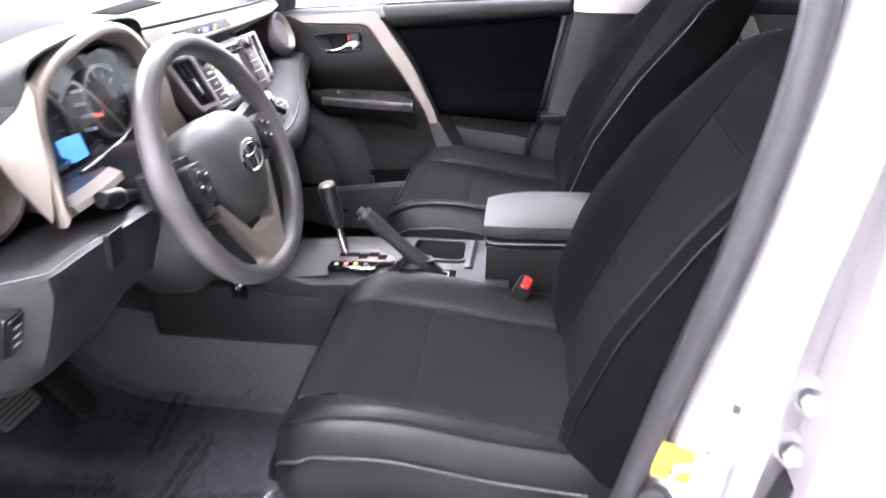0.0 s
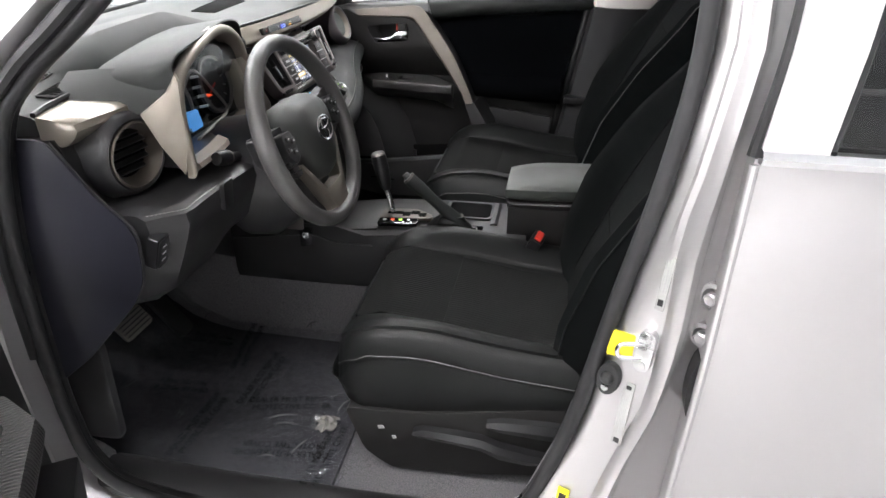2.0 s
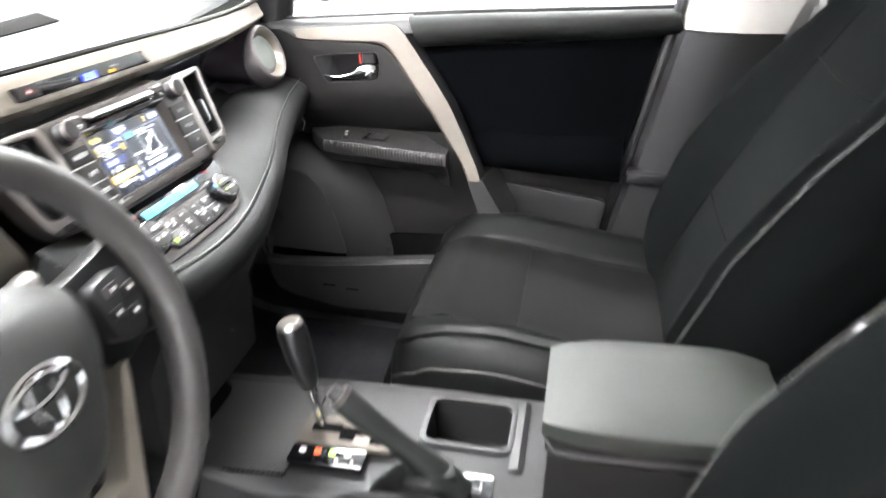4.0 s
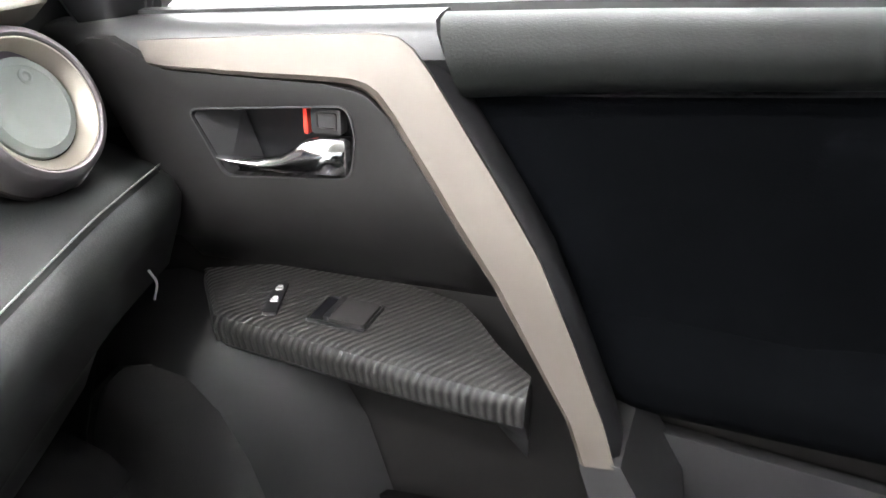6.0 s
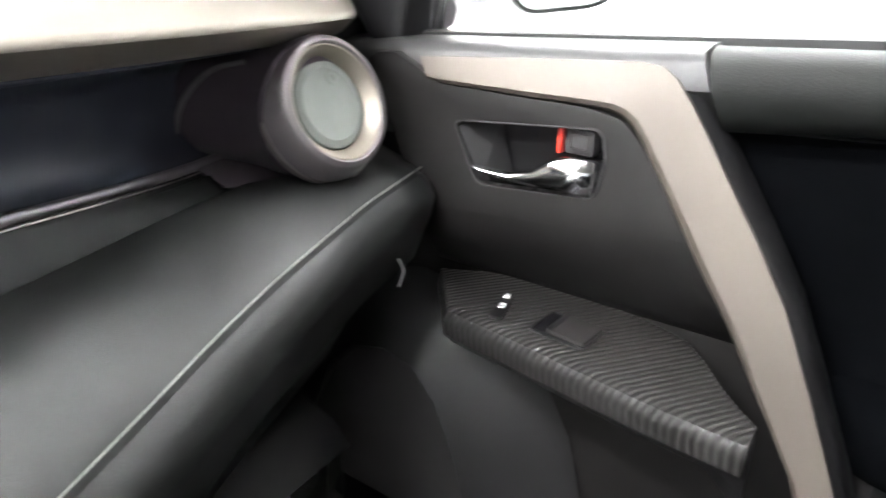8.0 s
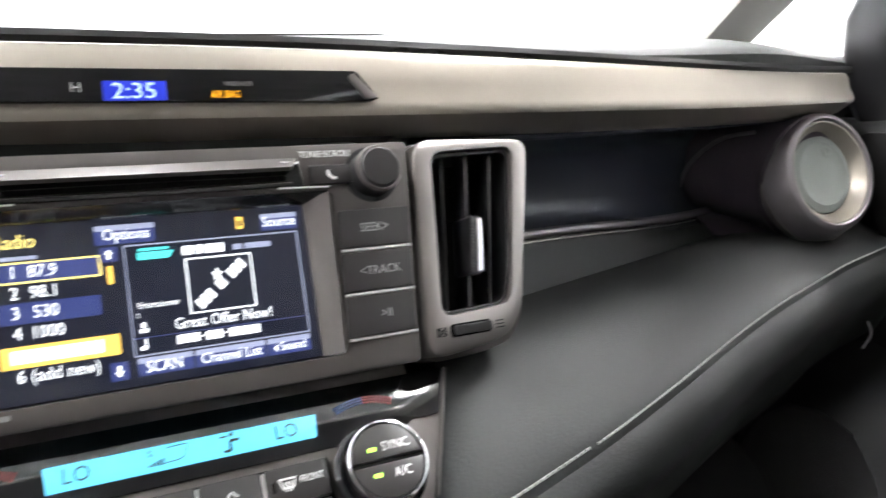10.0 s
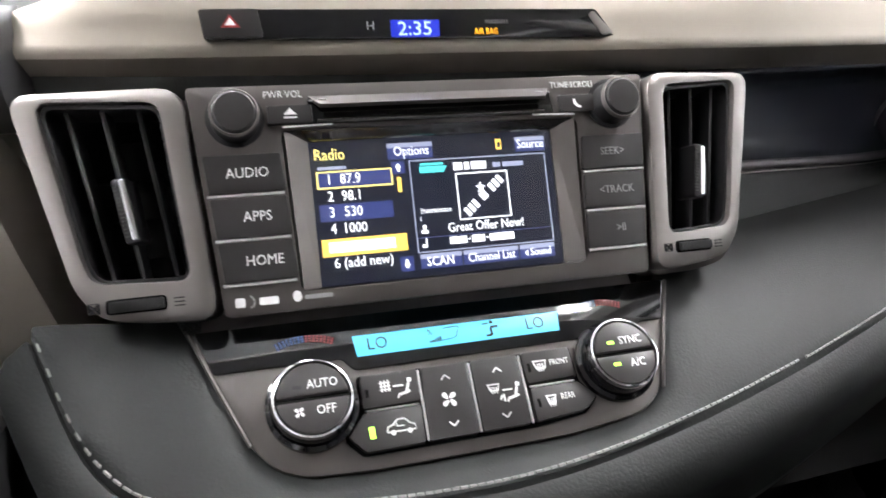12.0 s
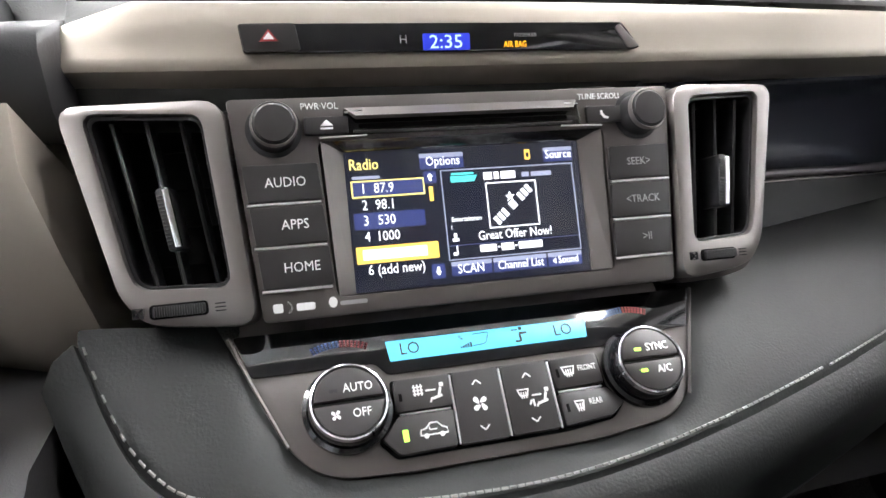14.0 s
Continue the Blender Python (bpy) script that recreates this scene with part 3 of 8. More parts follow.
def pillar_fittings(car):
    m = axes((0.804, -0.824, 0.852), (0.90, -0.44, 0), (0.20, 0, 1))
    st = thing("door_striker", "bright zinc door striker bolted to the pillar", "door striker", m.translation)
    put("plate", prism(rounded(0.006, 0.032, -0.034, 0.034, 0.012), m, 0.004, 0.001, top=0.012), STEEL, st)
    wire = [(0.016, 0.012, 0.010), (0.000, 0.012, 0.022), (-0.012, 0.010, 0.029), (-0.016, 0.0, 0.031), (-0.012, -0.010, 0.029), (0.000, -0.012, 0.022), (0.016, -0.012, 0.010)]
    put("loop", tube([m @ Vector(p) for p in wire], 0.0036, 28, 10), CHROME, st, "polished steel loop")
    for v in (-0.024, 0.024):
        put("bolt", lathe([(0.008, 0.008), (0.008, 0.015), (0.003, 0.016)], m @ Matrix.Translation((0.018, v, 0))), STEEL, st)
    put("yellow_label", prism(rounded(-0.022, 0.018, -0.022, 0.022, 0.003), axes((0.787, -0.8155, 0.844), (0.95, -0.31, 0), (0.22, 0, 1)), 0.002, 0.0002, top=0.0016), YELLOW, st, "yellow sticker beside the striker")
    # courtesy switch in an oval rubber boot
    m = axes((0.773, -0.824, 0.783), (0.87, -0.49, 0), (0.22, 0, 1))
    sw = thing("door_switch", "black rubber door switch in an oval socket", "door switch", m.translation)
    put("socket", prism([(0.019 * math.cos(a) if abs(math.sin(a)) < 2 else 0, 0.028 * math.sin(a)) for a in np.linspace(0, 2 * math.pi, 24, endpoint=False)], m, 0.012, 0.003, top=0.004), RUBBER, sw)
    put("plunger", lathe([(0.011, 0.0), (0.011, 0.008), (0.006, 0.014), (0.001, 0.015)], m @ Matrix.Translation((0, 0.004, 0)), 20), GREY_PLASTIC, sw)
    put("screw", lathe([(0.006, 0.0), (0.006, 0.006), (0.001, 0.007)], m @ Matrix.Translation((-0.001, -0.014, 0)), 16), STEEL, sw)
    # stickers on the pillar
    def sticker(name, label, o, tilt, w, h, material, bars, face=(0.85, -0.52)):
        m = axes(o, (face[0], face[1], 0), (tilt, 0, 1))
        ob = solo(name, prism(rounded(-w / 2, w / 2, -h / 2, h / 2, 0.002), m, 0.001, 0.0002, top=0.001), material, label, "sticker")
        for u, v, a, b, ink in bars:
            put("printed_bar", prism(rounded(u - a / 2, u + a / 2, v - b / 2, v + b / 2, 0.0005), m, 0.0, 0.0, top=0.0016), ink, ob)
        return ob
    sticker("tyre_label", "narrow white sticker with rows of small print", (0.828, -0.8315, 0.966), 0.18, 0.014, 0.085, PAPER,
            [(-0.004 + 0.004 * k, 0.012, 0.0014, 0.05, GREY_INK) for k in range(3)] + [(0, -0.03, 0.008, 0.010, BLACK_INK)])
    sticker("vehicle_label", "white certification sticker with dense print", (0.805, -0.8315, 0.721), 0.24, 0.018, 0.118, PAPER,
            [(-0.006 + 0.003 * k, 0.005, 0.0013, 0.085, GREY_INK) for k in range(5)] + [(0, -0.052, 0.010, 0.009, BLACK_INK), (0, 0.05, 0.009, 0.007, BLACK_INK)])
    sticker("airbag_label", "yellow and white warning sticker", (0.706, -0.826, 0.480), 0.40, 0.030, 0.050, PAPER,
            [(0.0, -0.008, 0.020, 0.020, BLACK_INK), (0.0, -0.008, 0.015, 0.015, PAPER)], (0.9, -0.44))
    sticker("warning_label", "small yellow warning sticker", (0.728, -0.832, 0.512), 0.36, 0.022, 0.045, YELLOW, [(0, 0, 0.013, 0.022, BLACK_INK)], (0.9, -0.44))
    # hinge bolts of the rear door in the gap
    for z in (0.951, 0.884):
        m = axes((0.899, -0.830, z), (0.8, -0.6, 0), (0, 0, 1))
        b = thing("hinge_bolt", "painted hinge bolt on a round boss", "bolt", m.translation, group="hinge bolts")
        put("boss", lathe([(0.022, -0.01), (0.021, 0.004), (0.015, 0.006)], m, 20), PAINT, b)
        put("head", lathe([(0.011, 0.004), (0.011, 0.013), (0.008, 0.015), (0.004, 0.013)], m, 6), PAINT, b)
    put_grommet = solo("rubber_grommet", loft([[Vector((0.903 + 0.014 * math.cos(a), -0.822 - d, 0.80 + 0.06 * math.sin(a))) for a in np.linspace(0, 2 * math.pi, 20, endpoint=False)] for d in (0.0, 0.02, 0.03)]),
                       RUBBER, "black rubber cable grommet in the door gap", "grommet")


def rear_left_door():
    d = thing("rear_left_door", "closed silver rear car door with chrome belt moulding", "car door", (1.5, -0.87, 0.3))
    rings = []
    for x in np.linspace(0.897, 2.15, 15):
        e = 0.012 * (1 - ease(x, 0.897, 0.915))
        pts = [(-0.868, 1.165), (-0.874, 1.150), (-0.872, 1.105), (-0.880, 1.085), (-0.893, 1.00), (-0.903, 0.85), (-0.905, 0.70), (-0.893, 0.56), (-0.890, 0.46), (-0.885, 0.33)]
        rings.append([Vector((x, y + e, z)) for y, z in pts] + [Vector((x, -0.82, 0.33)), Vector((x, -0.82, 1.165))])
    put("skin", loft(rings), PAINT, d, "silver painted door skin")
    put("front_edge", tube([(0.897, -0.862, 1.16), (0.896, -0.872, 1.07), (0.893, -0.892, 0.85), (0.890, -0.892, 0.62), (0.887, -0.885, 0.35)], 0.006, 24, 8), PAINT, d)
    put("belt_moulding", loft([[Vector((x, y, z)) for y, z in ((-0.862, 1.163), (-0.880, 1.166), (-0.882, 1.174), (-0.876, 1.182), (-0.862, 1.182))] for x in (0.899, 1.3, 2.14)]), CHROME, d, "chrome belt moulding")
    put("window_pillar", loft([[Vector((x + dx, y, z)) for x, y in ((0.899, -0.855), (0.899, -0.868), (0.978, -0.868), (0.978, -0.855))] for z, dx in ((1.182, 0.0), (1.30, 0.006), (1.58, 0.02))]), surface("pale_pillar_cover", (0.62, 0.60, 0.60), 0.35, metal=0.35, bump=0.0, vary=0.03), d, "satin grey window pillar cover")
    put("window_frame", tube([(0.982, -0.862, 1.185), (0.99, -0.855, 1.30), (1.0, -0.82, 1.56)], 0.006, 16, 6), RUBBER, d)
    put("frame_lip", tube([(0.893, -0.858, 1.17), (0.905, -0.852, 1.33), (0.90, -0.80, 1.58)], 0.008, 16, 8), RUBBER, d, "black rubber edge seal")
    g = put("pane", prism([(0.985, 1.182), (2.1, 1.20), (1.95, 1.55), (1.0, 1.57)], xz(-0.857), 0.004, 0.0), GLASS, d, "clear window glass")
    g.visible_shadow = False
    put("inner_lining", box(0.99, 2.05, -0.80, -0.76, 0.4, 1.16, 0.02), PLASTIC, d)
    put("lining_strip", tube([(1.12, -0.755, 1.12), (1.25, -0.755, 1.10), (1.36, -0.755, 0.80)], 0.018, 14, 8), SATIN, d)


def front_left_door():
    """The open driver's door, swung out on its front hinges."""
    hinge = Vector((-0.31, -0.87, 0))
    a = radians(-55)
    u = Vector((math.cos(a), math.sin(a), 0))
    n = Vector((-math.sin(a), math.cos(a), 0))
    def P(s, d, z):
        return hinge + u * s + n * d + Vector((0, 0, z))
    d = thing("front_left_door", "opened silver front car door with black inner lining", "car door", hinge + Vector((0, 0, 0.33)))
    side = [(0.03, 0.36), (1.02, 0.36), (1.10, 0.60), (1.12, 1.10), (0.06, 1.05)]
    put("skin", loft([[P(s, w, z) for s, z in side] for w in (-0.10, -0.05, 0.0)]), PAINT, d, "silver painted door skin")
    put("lining", loft([[P(s, w, z) for s, z in ((0.06, 0.40), (0.98, 0.40), (1.05, 0.62), (1.07, 1.08), (0.09, 1.03))] for w in (0.0, 0.03, 0.045)]), PLASTIC, d, "black plastic inner lining")
    put("armrest", bevel(loft([[P(0.30, w - 0.045, z), P(0.37, w, z + 0.002), P(0.62, w, z + 0.01), P(0.80, w * 0.7, z + 0.03), P(0.80, 0.03, z + 0.03), P(0.285, 0.03, z)] for w, z in ((0.132, 0.76), (0.146, 0.80), (0.140, 0.826))]), 0.006), CARBON, d, "carbon-look armrest with window switches")
    sw = put("switch_panel", bevel(loft([[P(0.425, 0.04, z), P(0.60, 0.04, z + 0.006), P(0.60, 0.112, z + 0.006), P(0.425, 0.112, z)] for z in (0.82, 0.834)]), 0.004), PLASTIC_SMOOTH, d)
    for k in range(4):
        s0, w0 = 0.438 + 0.075 * (k // 2), 0.052 + 0.030 * (k % 2)
        put("window_switch", bevel(loft([[P(s0, w0, z), P(s0 + 0.055, w0, z + 0.003), P(s0 + 0.055, w0 + 0.02, z + 0.003), P(s0, w0 + 0.02, z)] for z in (0.830, 0.842)]), 0.002), BUTTON, sw)
        put("switch_mark", bevel(loft([[P(s0 + 0.02, w0 + 0.006, z), P(s0 + 0.034, w0 + 0.006, z), P(s0 + 0.034, w0 + 0.014, z), P(s0 + 0.02, w0 + 0.014, z)] for z in (0.842, 0.8455)]), 0.0), WHITE_INK, sw)
    lk = put("lock_switch", bevel(loft([[P(0.378, 0.045, z), P(0.412, 0.045, z), P(0.412, 0.105, z), P(0.378, 0.105, z)] for z in (0.82, 0.838)]), 0.003), PLASTIC_SMOOTH, d, "lock switch with a red line")
    for s0, s1, w0, w1, mat in ((0.392, 0.395, 0.048, 0.102, RED), (0.382, 0.389, 0.072, 0.086, WHITE_INK), (0.399, 0.407, 0.086, 0.096, WHITE_INK)):
        put("switch_mark", loft([[P(s0, w0, z), P(s1, w0, z), P(s1, w1, z), P(s0, w1, z)] for z in (0.837, 0.8392)]), mat, lk)
    put("pocket", bevel(loft([[P(0.15, w, z), P(0.85, w, z), P(0.85, 0.03, z), P(0.15, 0.03, z)] for w, z in ((0.10, 0.42), (0.115, 0.56))]), 0.008), PLASTIC, d)
    put("pull_strip", tube([P(0.10, 0.055, 0.99), P(0.35, 0.06, 0.985), P(0.46, 0.07, 0.93), P(0.66, 0.09, 0.80)], 0.016, 20, 8), SATIN, d, "satin champagne trim strip")
    put("hinge", loft([[P(s, w, z) for s, w in ((-0.05, -0.03), (0.05, -0.03), (0.05, 0.02), (-0.05, 0.02))] for z in (0.55, 0.62)]), PAINT, d)
    g = put("pane", loft([[P(0.15, w, 1.05), P(1.08, w, 1.10), P(0.95, w, 1.50), P(0.55, w, 1.45)] for w in (-0.04, -0.036)]), GLASS, d, "clear window glass")
    g.visible_shadow = False


# ---- dashboard ----
def bar_x(y):
    """The foremost line of the champagne bar, swept towards the doors."""
    return -0.050 - 0.27 * max(0.0, abs(y) - 0.04) ** 2


STITCH_Y = (-0.203, -0.197, -0.189, -0.176, -0.157, -0.110, -0.060, -0.020, 0.022, 0.074, 0.135, 0.209, 0.282, 0.328, 0.377, 0.440, 0.570, 0.676)
STITCH_X = (0.035, 0.044, 0.060, 0.080, 0.0985, 0.112, 0.1165, 0.1175, 0.1165, 0.110, 0.097, 0.078, 0.053, 0.036, 0.0175, -0.004, -0.042, -0.062)
STITCH_Z = (1.000, 0.985, 0.967, 0.953, 0.945, 0.940, 0.937, 0.935, 0.935, 0.938, 0.943, 0.951, 0.957, 0.961, 0.965, 0.969, 0.976, 0.982)


def smooth_between(x, xs, ys, w=0.022):
    w = max(0.0, min(w if x > -0.1 else 0.007, x - xs[0], xs[-1] - x))
    return sum(between(x + w * k / 3, xs, ys) for k in range(-3, 4)) / 7


def stitch_at(y):
    return Vector((smooth_between(y, STITCH_Y, STITCH_X), y, smooth_between(y, STITCH_Y, STITCH_Z)))


def bar_front(y):
    """The face of the champagne bar, swept forwards to the door."""
    return -0.036 - 0.217 * y * y


def ledge_x(y):
    return -0.0845 - 0.29 * (y - 0.235)


def dashboard():
    d = thing("dashboard", "dark moulded dashboard with champagne trim bar and stitched pad", "dashboard", (-0.3, 0, 0.6))
    # soft top: rises a little behind the bar, then falls to the windscreen
    rings = []
    for y in np.linspace(-0.735, 0.735, 50):
        xb = bar_x(y) - 0.012 if y > -0.2 else -0.077 - 0.10 * ease(y, -0.55, -0.62) - 0.06 * ease(y, -0.215, -0.235) * ease(y, -0.62, -0.60)
        e = 0.028 * ease(-y, 0.50, 0.73) + 0.012 * ease(y, 0.50, 0.73)
        k = 1 - e / 0.06
        zb = 1.147 - e
        hump = 0.055 * ease(y, -0.66, -0.50) * (1 - ease(y, -0.28, -0.14)) 
        shelf = ease(y, 0.13, 0.16) * (1 - ease(y, 0.56, 0.62))  # the underside stands clear of the recess over the shelf
        prof = [(xb, zb - 0.06 + 0.03 * shelf), (xb, zb - 0.004), (xb - 0.006, zb), (xb - 0.02, zb + 0.003 + hump * 0.6), (xb - 0.06, zb + 0.010 + hump), (xb - 0.14, zb + 0.014 + hump * 0.75),
                (xb - 0.24, zb + 0.014 + hump * 0.25), (-0.50, zb + 0.008), (-0.66, zb - 0.01), (-0.84, zb - 0.055), (-0.84, 0.95 + 0.05 * shelf), (xb - 0.10 - 0.07 * shelf, 0.95 + 0.12 * shelf)]
        rings.append([Vector((x, y, z)) for x, z in prof])
    put("dash_top", loft(rings), DASH_TOP, d, "grained dark grey soft dash top")
    # champagne bar
    rings = []
    for y in np.linspace(-0.205, 0.662, 50):
        x = bar_front(y)
        e, c = ease(y, 0.0, 0.662), ease(y, -0.17, -0.205)
        zt, zl, zu = 1.154 - 0.013 * e - 0.012 * c, 1.120 - 0.005 * e, 1.109 - 0.006 * e
        n = 0.010 * ease(y, 0.648, 0.662)
        rings.append([Vector((x + a - n, y, z)) for a, z in ((-0.03, zt), (-0.004, zt), (0.0, zt - 0.004), (0.003, (zt + zl) / 2), (0.0078, zl + 0.007), (0.0094, zl + 0.0035), (0.0088, zl), (0.0055, zl - 0.0025), (-0.006, zu), (-0.020, zu - 0.006), (-0.06, zu - 0.008), (-0.06, zt - 0.01))])
    put("trim_bar", loft(rings), SATIN, d, "satin champagne trim bar", drawn=False)
    put("bar_lip", tube([Vector((bar_front(y) - 0.007, y, 1.1575 - 0.013 * ease(y, 0.0, 0.662))) for y in np.linspace(-0.195, 0.66, 20)], 0.0035, 40, 6), PLASTIC_SMOOTH, d, "black lip above the bar", drawn=False)
    # recess above the passenger's shelf, its rounded ledge and the panel that runs down to the pad
    def ledge_z(y):
        return 1.023 - 0.020 * ease(y, 0.20, 0.52)
    rings, lower = [], []
    for y in np.linspace(0.165, 0.548, 22):
        x, xb, zl = ledge_x(y), bar_front(y) - 0.020, ledge_z(y)
        rings.append([Vector(p) for p in ((xb - 0.05, y, 1.112), (xb, y, 1.106), (xb - 0.008, y, 1.096), (x - 0.020, y, 1.082), (x - 0.0255, y, 1.070), (x - 0.025, y, zl + 0.022), (x - 0.018, y, zl + 0.006), (x - 0.008, y, zl + 0.001), (x - 0.008, y, zl - 0.010), (x - 0.10, y, zl - 0.010))])
        lower.append([Vector(p) for p in ((x - 0.010, y, zl - 0.0015), (x + 0.0015, y, zl - 0.0040), (x + 0.004, y, zl - 0.0080), (x + 0.010, y, 0.998), (x + 0.018, y, 0.990), (x + 0.024, y, 0.975), (x - 0.06, y, 0.96))])
    put("shelf_recess", loft(rings), RECESS, d, "blue-black recess panel over the shelf", 60, drawn=False)
    put("shelf_lower", loft(lower), LEATHER, d, "dark grey panel between ledge and pad", 60, drawn=False)
    put("ledge", tube([Vector((ledge_x(y) - 0.0035, y, ledge_z(y) + 0.0002)) for y in np.linspace(0.165, 0.535, 14)], 0.0042, 40, 12), MAUVE, d, "rounded ledge", drawn=False)
    put("ledge_line", tube([Vector((ledge_x(y) + 0.0018, y, ledge_z(y) - 0.0042)) for y in np.linspace(0.165, 0.52, 12)], 0.0006, 30, 5), SILVER, d, "fine pale line below the ledge", drawn=False)
    put("recess_seam", tube([Vector((bar_front(y) - 0.023, y, 1.0985)) for y in np.linspace(0.20, 0.53, 12)], 0.0024, 24, 8), RECESS, d, drawn=False)
    # stitched pad: shelf on the right, wrapping below the climate panel
    rings = []
    ys = list(np.linspace(-0.203, -0.15, 12)) + list(np.linspace(-0.14, 0.20, 24)) + list(np.linspace(0.215, 0.692, 34))
    top_edge = [(at(CLIMATE, u, v, -3).translation) for u, v in ((-134, 7.5), (-125, -17), (-109, -54), (-100, -65), (-86, -71.5), (-50, -73.5), (50, -72.3), (93, -67), (107.5, -57), (123.5, -17), (133, 7.5))]
    for y in ys:
        s = stitch_at(min(y, 0.676))
        if y > 0.676:
            s = stitch_at(0.676) + Vector((-0.006 - (y - 0.676) * 0.8, y - 0.676, -0.004))
        wide = ease(y, 0.118, 0.165)
        near = Vector((between(y, [p.y for p in top_edge], [p.x for p in top_edge]), y, between(y, [p.y for p in top_edge], [p.z for p in top_edge])))
        if y < -0.134:
            near = Vector((0.026, y, 0.997)).lerp(Vector((0.028, y, 1.004)), ease(y, -0.134, -0.203))
        turn = radians(70) * (1 - ease(y, -0.203, -0.12))
        out = Vector((math.cos(turn), -math.sin(turn), 0))
        back = Vector((-0.050 - 0.29 * (y - 0.235), y, 0.992 - 0.004 * ease(y, 0.44, 0.58))) * wide + near * (1 - wide)
        mid = back.lerp(s, 0.55) + Vector((0, 0, 0.008 * wide + 0.002))
        pre = back.lerp(s, 0.93) + Vector((0, 0, 0.0035 * wide + 0.001))
        deep = 0.055 + 0.03 * wide
        ring = [back + Vector((-0.01, 0, -0.02)), back, back.lerp(mid, 0.5) + Vector((0, 0, 0.003 * wide)), mid, mid.lerp(pre, 0.5) + Vector((0, 0, -0.001)), pre, s - out * 0.0015 + Vector((0, 0, 0.0005)), s + Vector((0, 0, -0.002)), s + out * 0.002 + Vector((0, 0, 0.0005)),
                s + out * 0.012 + Vector((0, 0, -0.006)), s + out * 0.019 + Vector((0, 0, -0.020)), s + out * 0.015 + Vector((0, 0, -0.038)), s + Vector((-0.004, 0, -deep)), back + Vector((-0.01, 0, -0.11))]
        rings.append(ring)
    put("stitched_pad", loft(rings), LEATHER, d, "dark grey-green leatherette pad with a stitched edge", drawn=False)
    stitches([stitch_at(y) + Vector((-0.0028, 0, 0.0026)) for y in np.linspace(-0.201, 0.20, 50)], d, 96, 0.0042, 0.0008, drawn=False)
    stitches([stitch_at(y) + Vector((-0.0016, 0, 0.0030)) for y in np.linspace(0.205, 0.672, 40)], d, 124, 0.0042, 0.0007, drawn=False)
    # glove box and lower panels on the right
    rings = []
    for y in np.linspace(0.16, 0.668, 22):
        s = stitch_at(y)
        e = 0.055 * ease(y, 0.54, 0.668)
        rings.append([Vector((s.x + a - e, y, s.z + z)) for a, z in ((-0.12, -0.050), (-0.004, -0.052), (0.000, -0.060), (-0.006, -0.085), (-0.030, -0.13), (-0.075, -0.19), (-0.125, -0.25), (-0.165, -0.30), (-0.21, -0.32), (-0.23, -0.06))])
    put("glove_box", loft(rings), PLASTIC, d, "black moulded glove box lid", 60, drawn=False)
    put("glove_gap", tube([stitch_at(y) + Vector((0.003 - 0.055 * ease(y, 0.54, 0.668), 0, -0.052)) for y in np.linspace(0.16, 0.662, 16)], 0.0030, 40, 6), VOID, d, drawn=False)
    put("glove_edge", tube([(-0.036, 0.604, 0.922), (-0.033, 0.607, 0.910), (-0.038, 0.607, 0.894)], 0.0011, 10, 6), BRIGHT, d, "pale glove box edge", drawn=False)
    put("under_panel", loft([[Vector((x, y, z)) for x, z in ((-0.12, 0.68), (-0.10, 0.655), (-0.25, 0.60), (-0.5, 0.60), (-0.5, 0.80))] for y in (0.15, 0.4, 0.56)]), PLASTIC, d)
    # right end: pod that carries the round speaker cover
    rings = []
    for t in np.linspace(0, 1, 10):
        c = Vector((-0.250 + 0.143 * t, 0.615 - 0.034 * t, 1.048 - 0.002 * t))
        w, h = 0.108 - 0.046 * ease(t, 0, 1), 0.058 + 0.001 * t
        rings.append([c + Vector((-0.03 * math.cos(a) * (1 - t), w * math.copysign(abs(math.cos(a)) ** (1 - 0.35 * (1 - t)), math.cos(a)), h * math.copysign(abs(math.sin(a)) ** (1 - 0.4 * (1 - t)), math.sin(a)))) for a in np.linspace(0, 2 * math.pi, 32, endpoint=False)])
    put("speaker_pod", loft(rings), PURPLE, d, "aubergine plastic pod", 60, drawn=False)
    put("pod_edge", tube([(-0.124, 0.5235, 1.088), (-0.150, 0.514, 1.080), (-0.172, 0.5075, 1.062), (-0.186, 0.5045, 1.040), (-0.192, 0.503, 1.010)], 0.0022, 24, 6), MAUVE, d, "pale edge of the pod", drawn=False)
    put("pod_foot", loft([[Vector(p) for p in q] for q in (((-0.200, 0.500, 1.006), (-0.160, 0.500, 1.002), (-0.140, 0.510, 0.988), (-0.200, 0.510, 0.97)), ((-0.200, 0.56, 1.004), (-0.124, 0.56, 0.998), (-0.112, 0.56, 0.986), (-0.200, 0.56, 0.97)), ((-0.21, 0.66, 1.000), (-0.150, 0.66, 0.996), (-0.140, 0.66, 0.984), (-0.21, 0.66, 0.97)))]), PURPLE, d, "sill below the pod", 60, drawn=False)
    put("pod_base", box(-0.42, -0.150, 0.50, 0.70, 0.92, 0.996, 0.012), NAVY, d, drawn=False)
    # middle core behind radio and climate panel
    put("core", loft([[Vector((x, y, z)) for x, z in ((-0.03, 1.098), (0.015, 0.985), (0.075, 0.93), (0.05, 0.90), (-0.15, 0.88), (-0.15, 1.09))] for y in (-0.125, 0.115)]), GUNMETAL, d)
